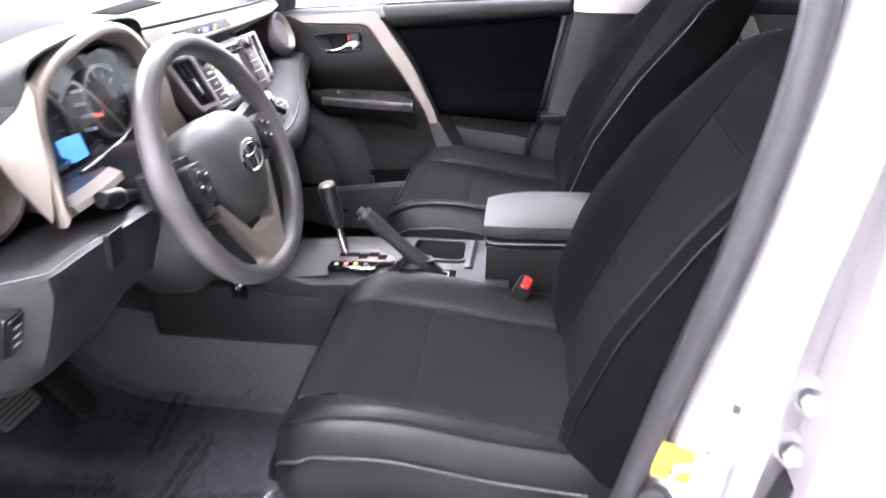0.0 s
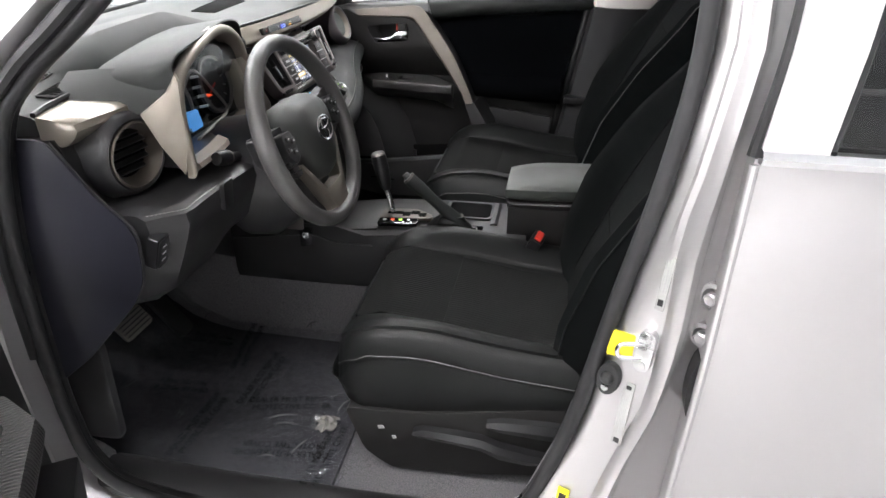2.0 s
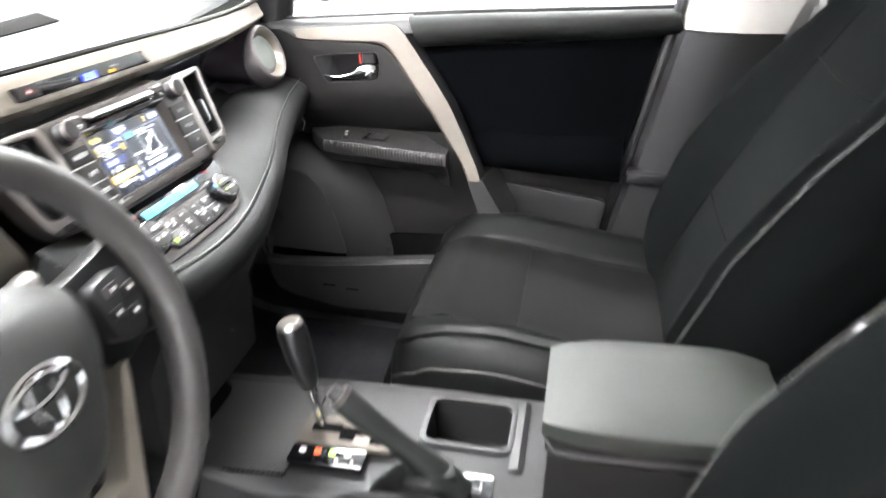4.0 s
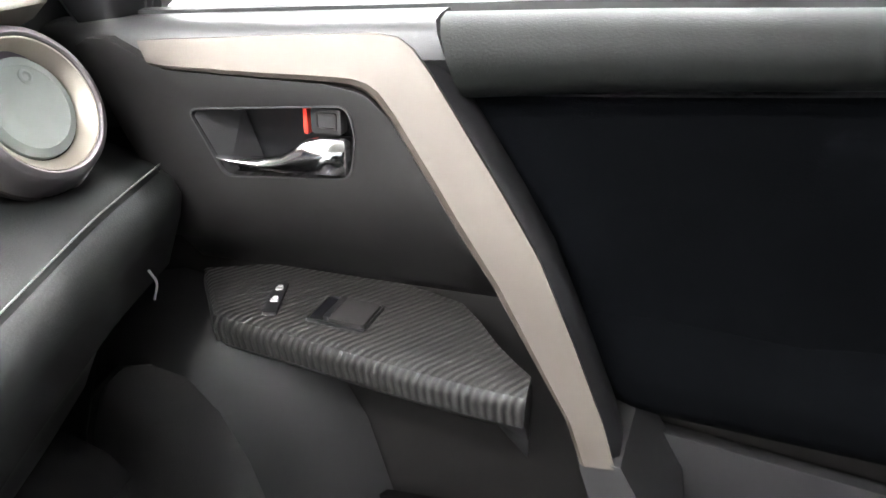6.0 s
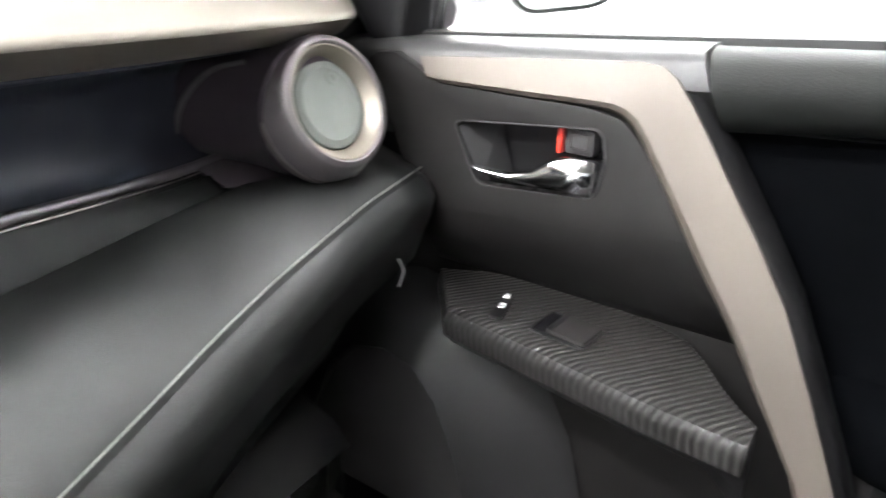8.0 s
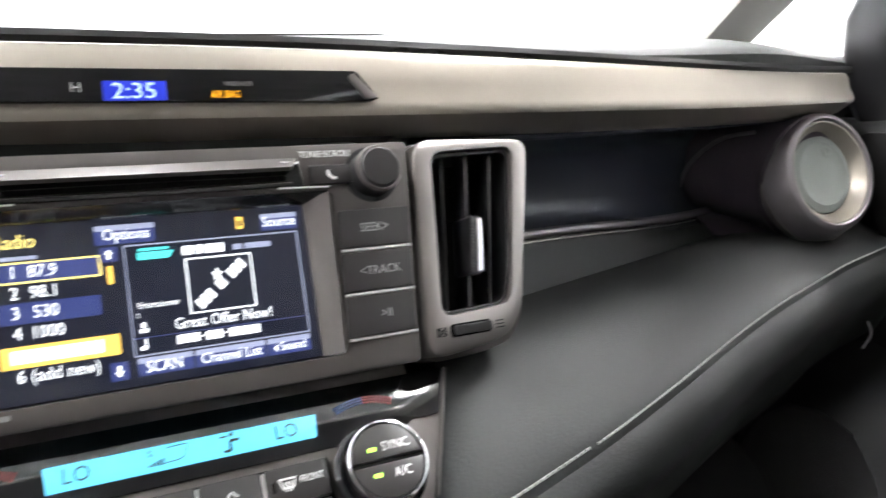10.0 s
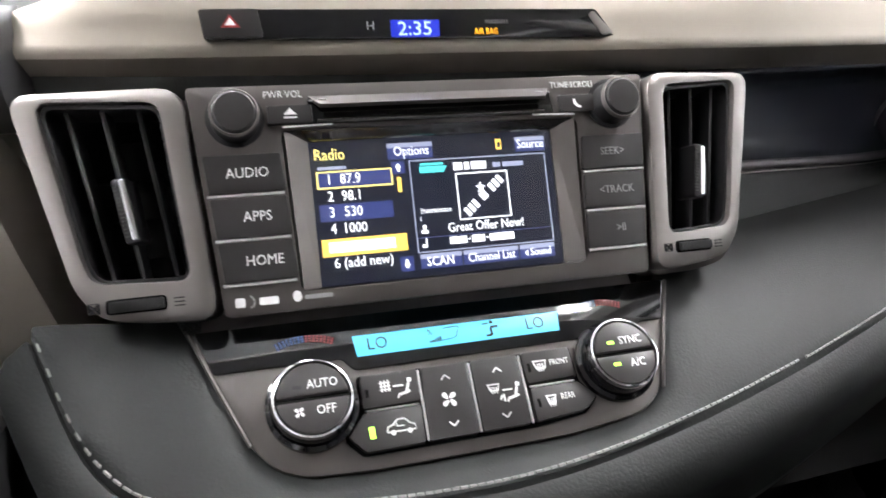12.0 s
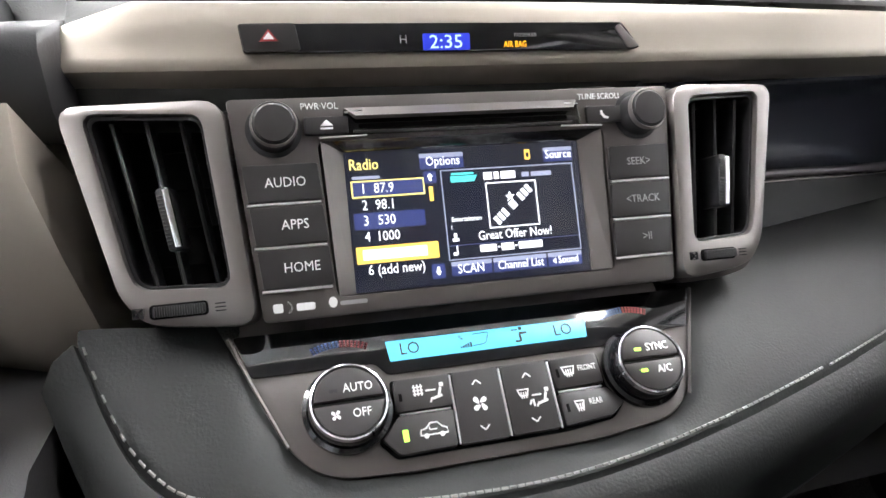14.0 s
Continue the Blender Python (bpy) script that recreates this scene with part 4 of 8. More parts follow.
    # sides of the centre stack above the tunnel
    put("stack_base", loft([[Vector((x, y, z)) for x, z in ((0.10, 0.90), (0.085, 0.85), (0.05, 0.78), (0.04, 0.64), (-0.3, 0.64), (-0.3, 0.90))] for y in (-0.135, -0.13, 0.13, 0.135)]), PLASTIC, d)
    # driver's lower dash
    rings = []
    for y in np.linspace(-0.752, -0.215, 26):
        f = ease(y, -0.752, -0.70)
        c = ease(y, -0.60, -0.50) * (1 - ease(y, -0.30, -0.2))
        xf = -0.055 + 0.055 * f + 0.035 * ease(y, -0.7, -0.3)
        rings.append([Vector((xf + a, y, z)) for a, z in ((-0.12, 0.955), (-0.05, 0.960), (0.035, 0.960), (0.052, 0.952), (0.055, 0.93), (0.045, 0.90), (0.02, 0.84), (-0.005, 0.79 + 0.03 * c), (-0.05, 0.76 + 0.03 * c), (-0.25, 0.72), (-0.30, 0.98))])
    put("knee_panel", loft(rings), PLASTIC, d, "black moulded knee panel")
    stitches([Vector((-0.055 + 0.055 * ease(y, -0.752, -0.70) + 0.035 * ease(y, -0.7, -0.3) + 0.047, y, 0.9575)) for y in np.linspace(-0.745, -0.60, 8)], d, 34)
    put("dash_front", loft([[Vector((x, y, z - (0.05 if z > 1.09 and y < -0.53 else 0))) for x, z in ((-0.135, 1.14), (-0.115, 1.10), (-0.105, 0.94), (-0.25, 0.94), (-0.25, 1.13))] for y in (-0.755, -0.65, -0.54, -0.52, -0.35, -0.18)]), PLASTIC, d)
    cheek = []
    for z, rx, ry, gx, gy, lx, ly in ((1.112, -0.060, -0.208, -0.034, -0.221, -0.040, -0.268), (1.08, -0.042, -0.200, -0.020, -0.219, -0.030, -0.266), (1.03, -0.033, -0.197, -0.018, -0.210, -0.034, -0.268),
                                      (0.995, -0.028, -0.190, -0.008, -0.199, -0.036, -0.272), (0.972, -0.028, -0.186, -0.010, -0.194, -0.044, -0.276), (0.955, -0.035, -0.190, -0.025, -0.200, -0.050, -0.262)):
        sink = 0.045 * ease(z, 1.06, 1.125)
        cheek.append([Vector(p) for p in ((-0.12, -0.185, z - sink), (rx, ry, z - sink), (gx + 0.001, gy + 0.003, z), (gx, gy - 0.002, z), ((gx + lx) / 2 + 0.006, (gy + ly) / 2, z), (lx, ly, z), (-0.12, ly - 0.01, z))])
    put("stack_side_trim", loft(cheek), SATIN, d, "champagne cheek between instruments and vent", 30)
    put("shoulder", loft([[Vector((x - 0.01 * k, y, z)) for x, z in ((-0.13, 1.150), (-0.062, 1.150), (-0.050, 1.146), (-0.044, 1.136), (-0.044, 1.105), (-0.052, 1.086), (-0.13, 1.080))] for y, k in ((-0.196, 1.2), (-0.202, 0), (-0.23, 0.3), (-0.30, 1.0))]), PLASTIC, d, "dark shoulder beside the bar", 60)
    # left end panel beside the doorway
    put("end_panel", prism(round_poly([(-0.30, 1.10), (-0.128, 1.10), (-0.062, 1.005), (-0.018, 0.962), (-0.004, 0.930), (-0.012, 0.850), (-0.040, 0.800), (-0.17, 0.66), (-0.29, 0.56), (-0.36, 0.56), (-0.36, 1.06)], 0.018),
                           xz(-0.765), -0.02, 0.004, top=-0.005 + 0.02), NAVY, d, "blue-black dash end panel")
    put("end_seam", tube([(-0.134, -0.768, 1.090), (-0.070, -0.768, 1.000), (-0.028, -0.768, 0.958), (-0.014, -0.768, 0.925), (-0.020, -0.768, 0.850), (-0.048, -0.768, 0.800)], 0.0030, 24, 6), GREY_PLASTIC, d)
    put("end_joint", tube([(-0.34, -0.7705, 1.000), (-0.16, -0.7705, 0.995), (-0.072, -0.7705, 0.992)], 0.0014, 16, 6), VOID, d, "joint across the end panel")
    put("cowl_side", prism(round_poly([(-0.29, 0.70), (-0.18, 0.66), (-0.20, 0.40), (-0.45, 0.38), (-0.6, 0.6), (-0.6, 0.75)], 0.02), xz(-0.748), 0.02, 0.004), PLASTIC, d)
    put("cowl_side", prism(round_poly([(-0.22, 0.62), (-0.20, 0.40), (-0.45, 0.36), (-0.6, 0.6), (-0.6, 0.75), (-0.2, 0.75)], 0.02), xz(0.735), 0.02, 0.004), PLASTIC, d)
    put("door_seal_right", tube([(-0.19, 0.70, 0.62), (-0.185, 0.70, 0.50), (-0.12, 0.70, 0.405), (0.05, 0.70, 0.38), (0.6, 0.70, 0.38)], 0.022, 40, 10), RUBBER, d)
    # champagne cap over the driver's air vent
    rings = []
    for y, x0, x1 in ((-0.752, -0.156, -0.105), (-0.746, -0.166, -0.092), (-0.70, -0.168, -0.083), (-0.64, -0.170, -0.068), (-0.604, -0.171, -0.060), (-0.597, -0.171, -0.066), (-0.58, -0.172, -0.095), (-0.548, -0.174, -0.150)):
        rings.append([Vector((x, y, z)) for x, z in ((x0, 1.126), (x1 - 0.02, 1.122), (x1 - 0.004, 1.115), (x1, 1.104), (x1 - 0.010, 1.090), (x1 - 0.03, 1.076), (x0, 1.076))])
    put("vent_cap", loft(rings), SATIN, d, "satin champagne cap over the vent")
    put("cap_seam", tube([(-0.164, -0.75, 1.129), (-0.173, -0.70, 1.131), (-0.177, -0.60, 1.132), (-0.178, -0.545, 1.133), (-0.16, -0.54, 1.130)], 0.005, 24, 6), PLASTIC_SMOOTH, d)
    # side outlets on the dash top
    for quad, n in ((((-0.222, -0.667, 1.137), (-0.210, -0.614, 1.148), (-0.168, -0.606, 1.148), (-0.192, -0.656, 1.133)), 8), (((-0.252, -0.623, 1.152), (-0.240, -0.598, 1.162), (-0.231, -0.602, 1.160), (-0.243, -0.625, 1.150)), 3)):
        p = [Vector(v) for v in quad]
        g = put("defroster_grille", loft([[v + Vector((0, 0, h)) for v in p] for h in (-0.02, -0.0005)]), VOID, d, "black slotted grille")
        put("frame", tube([v + Vector((0, 0, -0.001)) for v in p + p[:1]], 0.0014, sides=6, smooth=False), RUBBER, g)
        for k in range(n):
            t = (k + 0.5) / n
            put("slat", tube([p[0].lerp(p[1], t) + Vector((0, 0, -0.001)), p[3].lerp(p[2], t) + Vector((0, 0, -0.001))], 0.0011, sides=5, smooth=False), PLASTIC, g)
        if n > 4:
            put("slat", tube([p[0].lerp(p[3], 0.5) + Vector((0, 0, -0.001)), p[1].lerp(p[2], 0.5) + Vector((0, 0, -0.001))], 0.0013, sides=5, smooth=False), PLASTIC, g)
    # No hollow here: the opening's shade is a black patch on the dash top.
    put("windscreen_slot", prism(round_poly([(-0.30, 0.02), (-0.22, 0.0), (-0.225, 0.19), (-0.33, 0.26)], 0.01), axes((0, 0, 1.163), (1, 0, 0), (0, 1, 0)), 0.02, 0.001), VOID, d, "flat black patch for the shade in the defroster opening")
    return d


def round_cover(o, normal, parent_label, name="tweeter"):
    """Round speaker cover: flared bezel, champagne inner cone, grey disc; o is the middle of its front."""
    n = Vector(normal).normalized()
    m = axes(o, Vector((0, 0, 1)).cross(n), n.cross(Vector((0, 0, 1)).cross(n)))
    t = thing(name, parent_label, "speaker", m.translation)
    put("bezel", lathe([(0.050, -0.032), (0.0635, -0.030), (0.0622, -0.021), (0.0572, -0.007), (0.0552, -0.002), (0.0538, 0.0), (0.0500, 0.0012), (0.0485, 0.0), (0.0480, -0.004), (0.0475, -0.02)], m, 56), MAUVE, t, "mauve metallic bezel")
    put("base_rim", lathe([(0.0620, -0.0235), (0.0642, -0.0225), (0.0648, -0.0240), (0.0644, -0.0270), (0.0620, -0.0280)], m, 56), SILVER, t, "pale rim at the bezel's foot")
    put("ring", lathe([(0.0482, -0.003), (0.0478, -0.0010), (0.0466, -0.0012), (0.0385, -0.0110), (0.0378, -0.0140), (0.046, -0.02)], m, 56), SATIN, t, "satin champagne ring")
    put("gap", lathe([(0.0384, -0.0130), (0.0370, -0.0142), (0.036, -0.02)], m, 48), VOID, t)
    put("disc", lathe([(0.0374, -0.02), (0.0372, -0.0128), (0.0362, -0.0112), (0.030, -0.0092), (0.029, -0.0098), (0.015, -0.0092), (0, -0.0090)], m, 48), surface("speaker_cloth", (0.25, 0.27, 0.255), 0.75, grain=1500, bump=0.5, depth=0.0004), t, "grey-green disc")
    put("dimple", lathe([(0.0062, -0.0012), (0.0056, 0.0), (0.0036, 0.0004), (0.002, -0.0006), (0, -0.0010)], m @ Matrix.Translation((0.0075, 0.0205, -0.0090)), 24), bpy.data.materials["speaker_cloth"], t)
    return t


def driver_vent():
    o = Vector((-0.070, -0.650, 1.030))
    n = Vector((1, -0.22, 0.10)).normalized()
    m = axes(o, Vector((0, 0, 1)).cross(n), Vector((0, 0, 1)))
    v = thing("round_air_vent", "round black air vent with a satin ring", "air vent", o)
    r = 0.064
    put("barrel", lathe([(r * 1.50, -0.12), (r * 1.36, -0.05), (r * 1.16, -0.008), (r * 1.08, 0.003), (r * 1.0, 0.006), (r * 0.92, 0.002), (r * 0.88, -0.06)], m, 48), GREY_PLASTIC, v, "dark plastic barrel")
    put("ring", lathe([(r * 0.93, -0.004), (r * 0.93, 0.007), (r * 0.88, 0.009), (r * 0.70, -0.012), (r * 0.68, -0.03), (r * 0.9, -0.03)], m, 48), DARK_SATIN, v, "satin bronze ring")
    # Shade in the throat, painted as a black dish.
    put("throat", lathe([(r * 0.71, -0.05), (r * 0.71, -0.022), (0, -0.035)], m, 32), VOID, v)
    for k in range(-2, 3):
        w = math.sqrt(max(0.0, (r * 0.68) ** 2 - (k * 0.016) ** 2))
        put("louvre", prism(rounded(-w, w, -0.002, 0.002, 0.001), m @ Matrix.Translation((0, k * 0.016, -0.012)) @ pose(0, 0, 0, 35), 0.010, 0.0006), PLASTIC_SMOOTH, v)


def hood(parent_label="champagne hood round the instruments"):
    """Instrument binnacle: bezel, dials and the wedge on its left."""
    h = thing("instrument_cluster", "instrument cluster with analogue dials in a champagne hood", "instrument cluster", (-0.05, -0.40, 1.0))
    def arch(w, zt, zb, n=28):
        pts = []
        for i in range(n + 1):
            a = math.pi * i / n
            pts.append((-w * math.cos(a), zb + (zt - zb) * (math.sin(a) ** 0.32 if 0 < i < n else 0)))
        return pts
    hy = -0.418
    def shell_rows(rows):
        return loft([[Vector((x - 0.03 * (z - 1.0) - 0.05 * ease(y, -0.12, 0.19), hy + y, z)) for y, z in arch(w, zt, zb)] for x, w, zt, zb in rows], closed=False)
    put("cover", shell_rows(((-0.16, 0.185, 1.170, 1.09), (-0.10, 0.192, 1.190, 1.09), (-0.03, 0.194, 1.201, 1.10), (0.004, 0.190, 1.203, 1.14), (0.010, 0.189, 1.202, 1.14), (0.011, 0.187, 1.199, 1.14))), DASH_TOP, h, "grained dark hood", 60)
    put("bezel", shell_rows(((0.002, 0.1965, 1.2035, 0.975), (0.013, 0.1955, 1.2015, 0.975), (0.0165, 0.1925, 1.1985, 0.978), (0.017, 0.184, 1.189, 0.986), (0.013, 0.180, 1.184, 0.990), (-0.03, 0.176, 1.177, 0.994))), SATIN, h, parent_label, 60)
    put("inner_hood", shell_rows(((-0.026, 0.1765, 1.178, 0.985), (-0.06, 0.174, 1.172, 0.985), (-0.105, 0.166, 1.156, 0.985))), PLASTIC, h, "black inner shade", 60)
    # lower sill of the bezel
    put("lower_sill", loft([[Vector((x - 0.05 * ease(y, -0.15, 0.2), -0.395 + y, z)) for x, z in ((-0.012, 0.998), (0.013, 0.994), (0.018, 0.986), (0.0, 0.974), (-0.02, 0.978))] for y in np.linspace(-0.192, 0.150, 12)]), SATIN, h, "champagne sill of the hood")
    put("dial_deck", loft([[Vector((x - 0.05 * ease(y, -0.15, 0.2), -0.395 + y, z)) for x, z in ((-0.010, 0.996), (-0.010, 0.980), (-0.11, 0.982), (-0.11, 1.003))] for y in np.linspace(-0.190, 0.148, 12)]), PLASTIC, h, "black deck below the dials")
    # wedge of trim to the left of the hood
    wedge = [Vector(p) for p in ((0.009, -0.606, 1.165), (0.0145, -0.6035, 1.15), (0.0165, -0.612, 1.128), (0.0185, -0.617, 1.1), (0.018, -0.619, 1.05), (0.006, -0.626, 0.984), (-0.028, -0.632, 1.04), (-0.057, -0.63, 1.096), (-0.032, -0.622, 1.114), (-0.008, -0.616, 1.133), (0.001, -0.611, 1.148))]
    front = [Vector(p) for p in ((-0.0610, -0.6260, 1.0960), (-0.0360, -0.6180, 1.1140), (-0.0120, -0.6120, 1.1330), (-0.0110, -0.6030, 1.1480), (-0.0070, -0.5940, 1.1650))]
    rear = [Vector(p) for p in ((-0.21, -0.662, 1.112), (-0.21, -0.650, 1.124), (-0.21, -0.632, 1.136), (-0.21, -0.612, 1.147), (-0.21, -0.590, 1.158))]
    put("hood_flank", loft([[a, a.lerp(b, 0.3) + Vector((0, 0.004, 0.004)), a.lerp(b, 0.65) + Vector((0, 0.002, 0.004)), b, b + Vector((0, 0.05, -0.03)), a + Vector((0, 0.04, -0.03))] for a, b in zip(front, rear)]), DASH_TOP, h, "grained flank of the hood", 60)
    put("side_wedge", bevel(loft([wedge, [p + Vector((-0.02, 0.035, 0)) for p in wedge]]), 0.003), SATIN, h, "champagne side wedge")
    face = axes((-0.080, -0.415, 1.068), (0, 1, 0), (-0.22, 0, 0.97))
    put("dial_face", prism(rounded(-0.165, 0.165, -0.090, 0.085, 0.04), face, 0.02, 0.002), GLOSS_BLACK, h, "black dial face")
    for u, r in ((-0.085, 0.060), (0.085, 0.060)):
        g = put("gauge", lathe([(r, -0.002), (r, 0.008), (r - 0.004, 0.012), (r - 0.008, 0.006), (r - 0.01, 0.002), (0, 0.002)], face @ Matrix.Translation((u, 0.0, 0)), 40), PLASTIC_SMOOTH, h, "round gauge")
        put("gauge_ring", lathe([(r, 0.008), (r, 0.014), (r - 0.005, 0.014), (r - 0.006, 0.008)], face @ Matrix.Translation((u, 0.0, 0)), 40), SILVER, g)
        for k in range(11):
            a = radians(220 - 26 * k)
            mm = face @ Matrix.Translation((u + math.cos(a) * r * 0.74, math.sin(a) * r * 0.74, 0.004)) @ pose(0, 0, 0, 0, 0, math.degrees(a))
            put("tick", prism(rounded(-0.005, 0.005, -0.001, 0.001, 0.0004), mm, 0.001, 0, top=0.001), GREY_INK, g)
        a = radians(210 if u < 0 else 205)
        mm = face @ Matrix.Translation((u, 0, 0.006)) @ pose(0, 0, 0, 0, 0, math.degrees(a))
        put("needle", prism([(-0.006, -0.0013), (0.042, -0.0005), (0.042, 0.0005), (-0.006, 0.0013)], mm, 0.001, 0, top=0.002), RED, g)
    # fuel and temperature wing with silver rim, and the blue display
    put("wing_rim", tube([face @ Vector(p) for p in ((-0.04, 0.028, 0.02), (-0.01, 0.046, 0.02), (0.014, 0.044, 0.02), (0.048, 0.0, 0.02), (0.078, -0.052, 0.02), (0.03, -0.066, 0.02), (-0.065, -0.074, 0.02))], 0.003, 40, 6), SILVER, h)
    put("display", prism(rounded(-0.064, -0.026, -0.058, -0.022, 0.004), face, 0.002, 0.0006, top=0.018), GLOW_METER, h, "lit blue trip display")
    put("wing_needle", prism([(0.026, -0.008), (0.044, -0.015), (0.044, -0.013), (0.026, -0.0055)], face, 0.0, 0, top=0.019), GLOW_RED, h)
    for k in range(4):
        put("mark", prism(rounded(0.012 + 0.006 * (k % 2), 0.018 + 0.006 * (k % 2), -0.03 + 0.02 * k, -0.025 + 0.02 * k, 0.001), face, 0, 0, top=0.018), WHITE_INK, h)
    g = put("lens", prism(rounded(-0.16, 0.16, -0.07, 0.08, 0.03), face @ Matrix.Translation((0, 0, 0.034)), 0.002, 0.0), GLASS, h, "clear dial lens")
    g.visible_shadow = False


# ---- steering wheel ----
def steering_wheel():
    tilt = radians(20)
    c = Vector((0.152, -0.388, 0.996))
    up = Vector((-math.sin(tilt), 0, math.cos(tilt)))
    m = axes(c, (0, 1, 0), up)
    w = thing("steering_wheel", "worn grey-black leather steering wheel with switches on the spokes", "steering wheel", c)
    R = 0.184
    ring = []
    for i in range(72):
        a = 2 * math.pi * i / 72
        fat = 0.0165 + 0.0015 * max(0, math.cos(2 * a - 0.3))
        rad = R - (0.006 * max(0, -math.sin(a)) ** 6)
        q = []
        for k in range(14):
            b = 2 * math.pi * k / 14
            rr = rad + fat * 0.95 * math.cos(b)
            q.append(m @ Vector((rr * math.cos(a), rr * math.sin(a), fat * 1.1 * math.sin(b))))
        ring.append(q)
    put("rim", loft(ring + [ring[0]], caps=False), surface("worn_rim_leather", (0.062, 0.060, 0.059), 0.36, grain=700, bump=0.25, depth=0.0005, vary=0.2, patch=14), w, "worn leather rim")
    # hub pad
    hub = round_poly([(k * 1.12, q * 1.08) for k, q in ((-0.088, 0.042), (-0.05, 0.068), (0.05, 0.068), (0.088, 0.042), (0.085, 0.005), (0.048, -0.062), (0.022, -0.088), (-0.022, -0.088), (-0.048, -0.062), (-0.085, 0.005))], 0.03, 5)
    rings = []
    for s, z in ((0.90, -0.045), (1.0, -0.035), (1.02, 0.0), (0.99, 0.014), (0.90, 0.027), (0.72, 0.038), (0.4, 0.044), (0.1, 0.045)):
        rings.append([m @ Vector((u * s, v * s, z - 0.012)) for u, v in hub])
    put("hub_pad", loft(rings), surface("airbag_cover", (0.034, 0.036, 0.034), 0.45, grain=700, bump=0.3, depth=0.0005), w, "dark airbag cover")
    def spoke(pts, name, mat, d0=-0.03, d1=0.0, label=""):
        return put(name, prism(round_poly(pts, 0.008), m, -d0, 0.004, top=d1), mat, w, label)
    for s in (-1, 1):
        f = [(s * u, v) for u, v in ((0.075, 0.045), (0.130, 0.050), (0.186, 0.058), (0.190, 0.010), (0.150, -0.035), (0.105, -0.045), (0.070, -0.015))]
        spoke(f if s > 0 else f[::-1], "side_spoke", PLASTIC_SMOOTH, -0.032, -0.004)
        sw = put("switch_pod", prism(round_poly([(s * u, v - 0.008) for u, v in ((0.100, 0.044), (0.142, 0.047), (0.146, 0.006), (0.126, -0.018), (0.102, -0.010))], 0.010), m, 0.012, 0.003, top=0.016), PLASTIC, w, "pod of steering wheel switches")
        for k in range(4):
            a = math.pi / 2 * k + 0.4
            put("switch", prism(rounded(-0.007, 0.007, -0.005, 0.005, 0.002), m @ Matrix.Translation((s * 0.123 + 0.013 * math.cos(a), 0.012 + 0.015 * math.sin(a), 0)), 0.0, 0.001, top=0.0195), BUTTON, sw)
            put("switch_mark", prism(rounded(-0.002, 0.002, -0.0015, 0.0015, 0.0005), m @ Matrix.Translation((s * 0.123 + 0.013 * math.cos(a), 0.012 + 0.015 * math.sin(a), 0)), 0.0, 0, top=0.0202), WHITE_INK, sw)
        if s < 0:
            for k in range(3):
                put("switch", prism(rounded(-0.012, 0.012, -0.005, 0.005, 0.002), m @ Matrix.Translation((-0.128 + 0.006 * k, -0.020 - 0.013 * k, 0)), 0.02, 0.001, top=0.005), BUTTON, w)
    limbs = [(-0.102, -0.034), (-0.096, -0.050), (-0.050, -0.130), (-0.036, -0.152), (-0.033, -0.180), (0.033, -0.180), (0.036, -0.152), (0.050, -0.130), (0.096, -0.050), (0.102, -0.034), (0.094, -0.036), (0.038, -0.114), (-0.038, -0.114), (-0.094, -0.036)]
    put("lower_spoke", prism(round_poly(limbs, 0.005), m, 0.022, 0.003, top=0.006), SATIN, w, "satin bronze lower spoke")
    put("lower_insert", prism(round_poly([(-0.092, -0.05), (-0.052, -0.148), (-0.105, -0.135), (-0.130, -0.06)], 0.008), m, 0.034, 0.003, top=-0.016), PLASTIC, w)
    # oval chrome badge of plain rings
    def oval(a, b, r, o=(0, 0), n=36):
        return tube([m @ Vector((o[0] + a * math.cos(2 * math.pi * i / n), o[1] + b * math.sin(2 * math.pi * i / n), 0.036)) for i in range(n + 1)], r, n, 6, smooth=False)
    badge = put("badge", oval(0.034, 0.0235, 0.0030, (0, 0.0)), CHROME, w, "plain oval chrome badge")
    put("badge_bar", oval(0.011, 0.0215, 0.0026, (0, 0.0)), CHROME, badge)
    put("badge_bar", oval(0.024, 0.0085, 0.0026, (0, 0.009)), CHROME, badge)
    # column shroud and stalks
    col = thing("steering_column", "black steering column shroud with stalks", "steering column", c - Vector((0.12, 0, 0.06)))
    ax = m.to_3x3() @ Vector((0, 0, 1))
    rings = []
    for d, r, k in ((-0.040, 0.050, 0.9), (-0.048, 0.066, 1.0), (-0.062, 0.074, 1.05), (-0.11, 0.082, 1.1), (-0.17, 0.088, 1.15), (-0.22, 0.085, 1.1)):
        rings.append([c + ax * d + (m.to_3x3() @ Vector((r * math.cos(a) * 1.05, r * math.sin(a) * k * (1.0 if math.sin(a) > 0 else 1.75) - 0.02, 0))) for a in np.linspace(0, 2 * math.pi, 32, endpoint=False)])
    put("shroud", loft(rings), PLASTIC, col, "black column shroud")
    for s in (-1, 1):
        a = Vector((0.030, c.y + s * 0.055, 0.958))
        b = Vector((0.026, c.y + s * 0.150, 0.986))
        st = put("stalk", tube([a, a.lerp(b, 0.5), b], lambda t: 0.008 + 0.003 * t, 10, 12), PLASTIC_SMOOTH, col, "black stalk with a silver knob ring")
        e = a.lerp(b, 1.0)
        put("stalk_knob", tube([a.lerp(b, 0.72), e, e + (b - a) * 0.10], lambda t: 0.0155 - 0.004 * t * t, 10, 16), PLASTIC_SMOOTH if s < 0 else SILVER, st)
